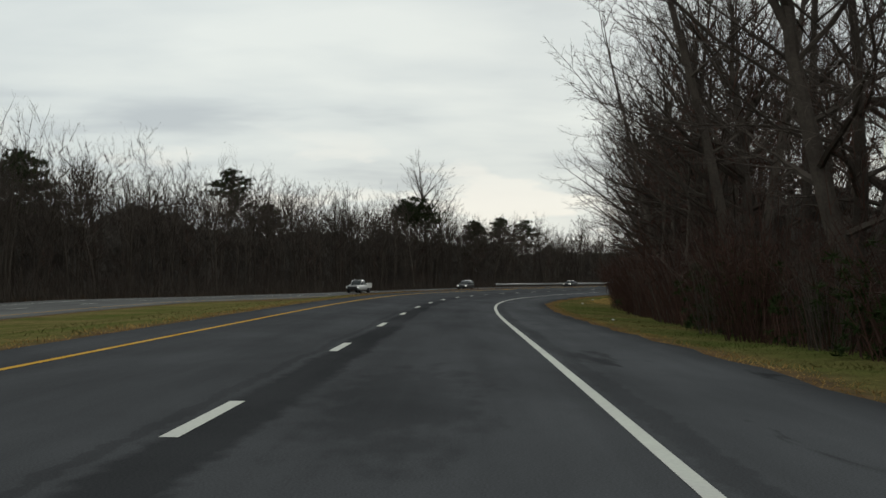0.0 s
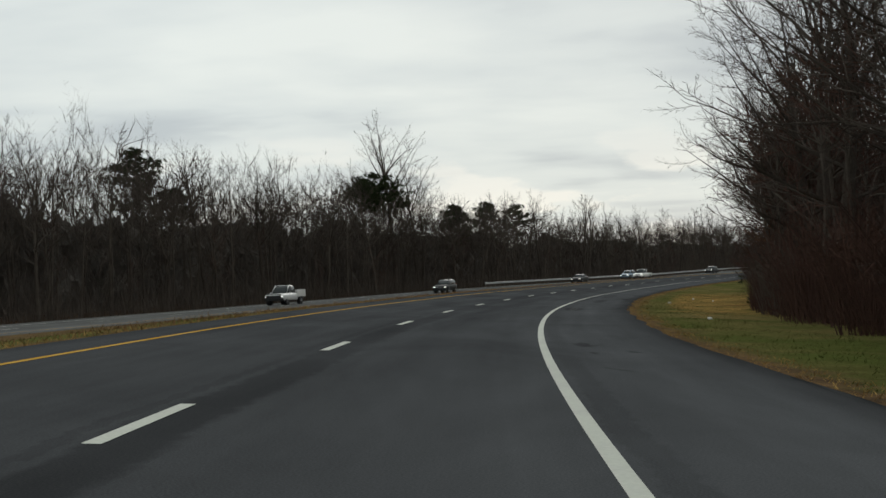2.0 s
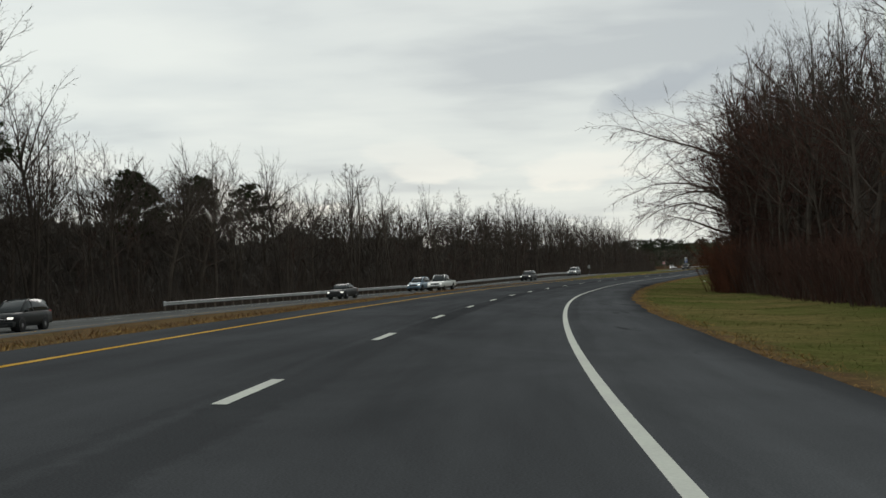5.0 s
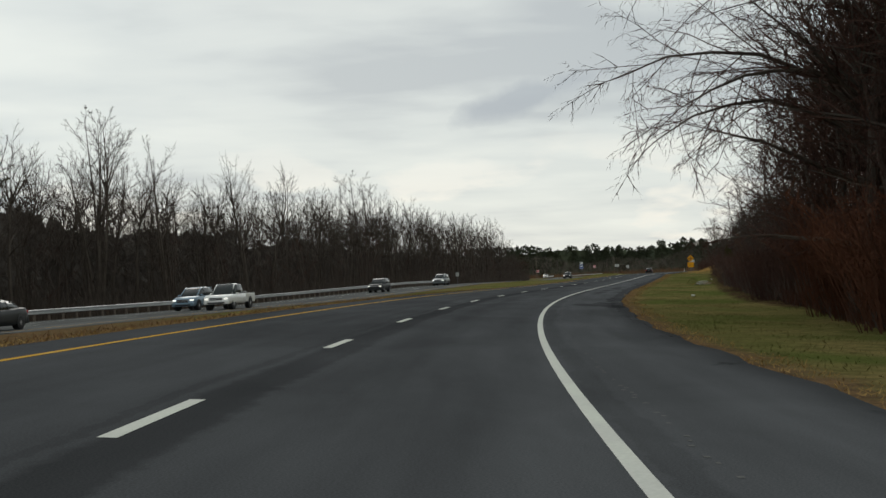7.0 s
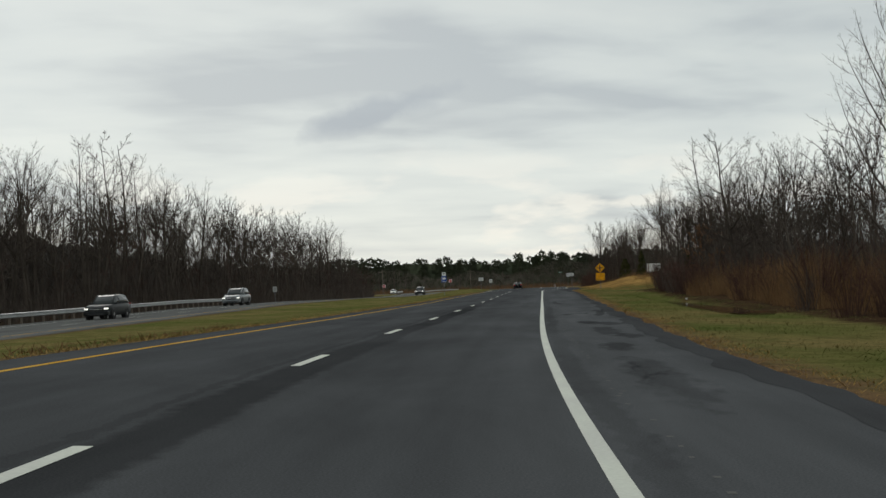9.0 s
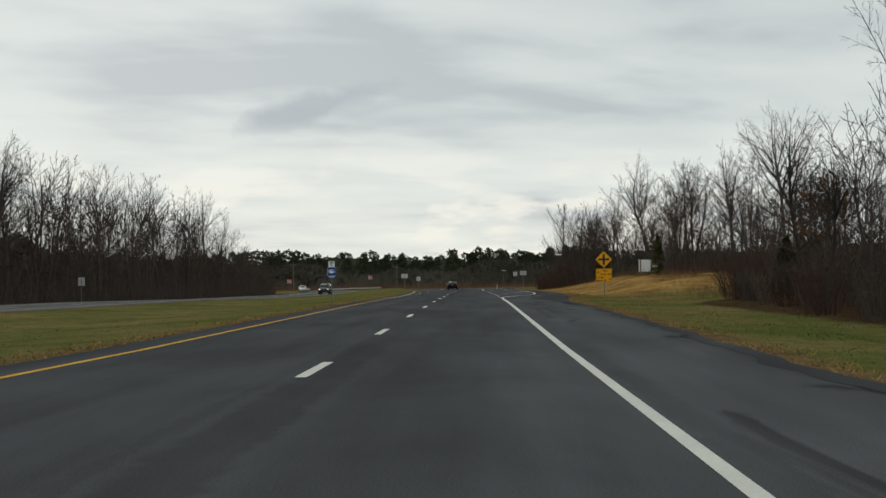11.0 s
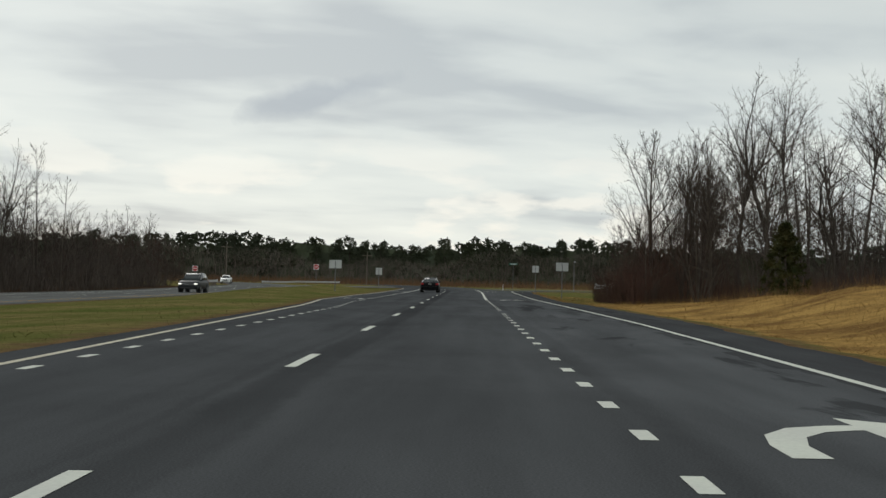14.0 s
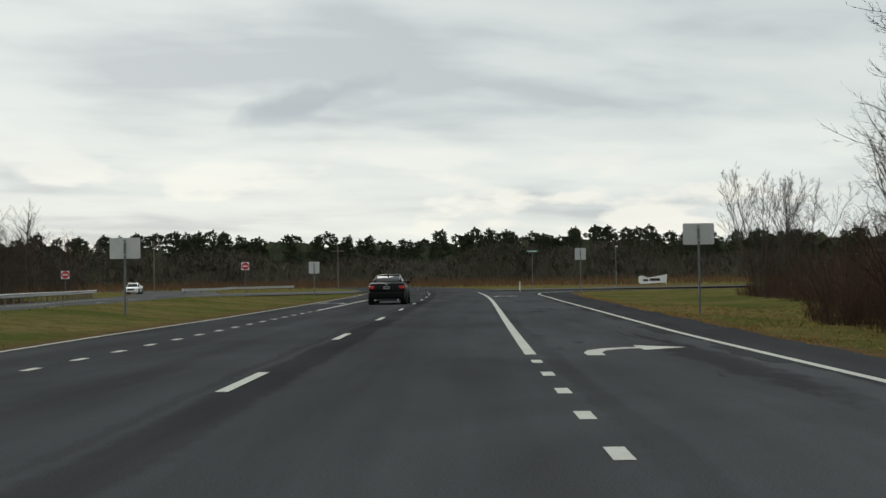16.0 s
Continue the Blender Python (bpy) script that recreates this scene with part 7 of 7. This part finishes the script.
grass(51, 90000, 15, 440, lambda s: right_edge(s) + 0.5, lambda s: right_woods_edge(s) + 0.6, 0.03, 0.11, 0.010, BLADE, "grass", "short green and tan verge grass")
grass(59, 9000, 15, 140, lambda s: far_near_edge(s) + 0.1, lambda s: left_edge(s) - 0.3, 0.04, 0.14, 0.014, BLADE, "grass", "short green and tan median grass")
grass(52, 44000, 318, 640, lambda s: far_near_edge(s) + 0.1, lambda s: left_edge(s) - 0.12, 0.025, 0.09, 0.011, BLADE, "grass", "short green and tan median grass")
grass(53, 60000, 425, 575, lambda s: right_edge(s) + 0.8, lambda s: right_edge(s) + 17, 0.04, 0.16, 0.010, STRAW, "dry_grass", "golden matted dry grass on the bank", 1.6)
grass(57, 5000, 425, 540, lambda s: right_edge(s) + 3.5, lambda s: right_woods_edge(s) + 1.0, 0.2, 0.55, 0.007, STRAW, "dry_grass", "taller tan grass tufts on the bank's crest", 0.5)
grass(60, 9000, 428, 545, lambda s: right_edge(s) + 7.0, lambda s: right_edge(s) + 14.0, 0.4, 1.2, 0.006, REED, "dry_grass", "feathery tan grass along the bank's crest", 0.35)
thicket(9, 16000, 436, 560, lambda s: np.interp(s, [436, 470, 530, 540, 560], [20.5, 24, 24, 20, 22]), 1, 9, 1.0, 4.0, 0.012, BRUSH, "undergrowth", "hazy reddish-brown brush behind the bank")
grass(61, 6000, 520, 622, lambda s: right_edge(s) + 0.02, lambda s: right_edge(s) + 1.0, 0.03, 0.10, 0.009, STRAW, "dry_grass", "golden dead grass along the pavement edge")
grass(58, 2500, 425, 462, lambda s: right_edge(s) + 0.1, lambda s: right_edge(s) + 1.8, 0.03, 0.08, 0.009, BLADE, "grass", "green and tan grass at the foot of the bank")
grass(54, 16000, 15, 430, lambda s: right_edge(s) + 0.02, lambda s: right_edge(s) + 0.9, 0.03, 0.12, 0.010, STRAW, "dry_grass", "dead tan grass along the pavement edge")
grass(55, 14000, 20, 470, lambda s: left_edge(s) - 1.1, lambda s: left_edge(s) - 0.02, 0.03, 0.14, 0.012, STRAW, "dry_grass", "dead tan grass along the median edge")
grass(62, 9000, 95, 335, lambda s: left_edge(s) - 2.6, lambda s: left_edge(s) - 0.15, 0.06, 0.26, 0.012, REED, "dry_grass", "brown dead grass along the crest of the median", 0.7)
grass(56, 16000, 560, 650, lambda s: right_edge(s) + 0.2, lambda s: right_edge(s) + 30, 0.03, 0.10, 0.011, BLADE, "grass", "short green grass before the junction")

# ---- litter on the verge ----
_rng = random.Random(8)
for _s, _d in ((159.2, 11.5), (163, 10.2), (64, 8.4), (150, 8.8), (305, 10.5), (118, 9.3), (375.5, 12.6)):
    _x, _y = flat(_s, _d)
    _w = _rng.uniform(0.05, 0.12)
    _v, _f = box(-_w, _w, -0.06, 0.06, 0, 0.07, 0.02)
    _v = [(a + 0.2 * c, b + 0.03 * math.sin(9 * a), c * (1 + 1.5 * a)) for a, b, c in _v]
    _ob = tagged(new("litter", mesh_of("litter", _v, _f, LITTER_WHITE)), "crumpled pale scrap of litter on the grass", "litter", "litter on the verge")
    _ob.matrix_basis = pose(_x, _y, float(ground_z(_s, _d)), 0, 0, _rng.uniform(0, 180))
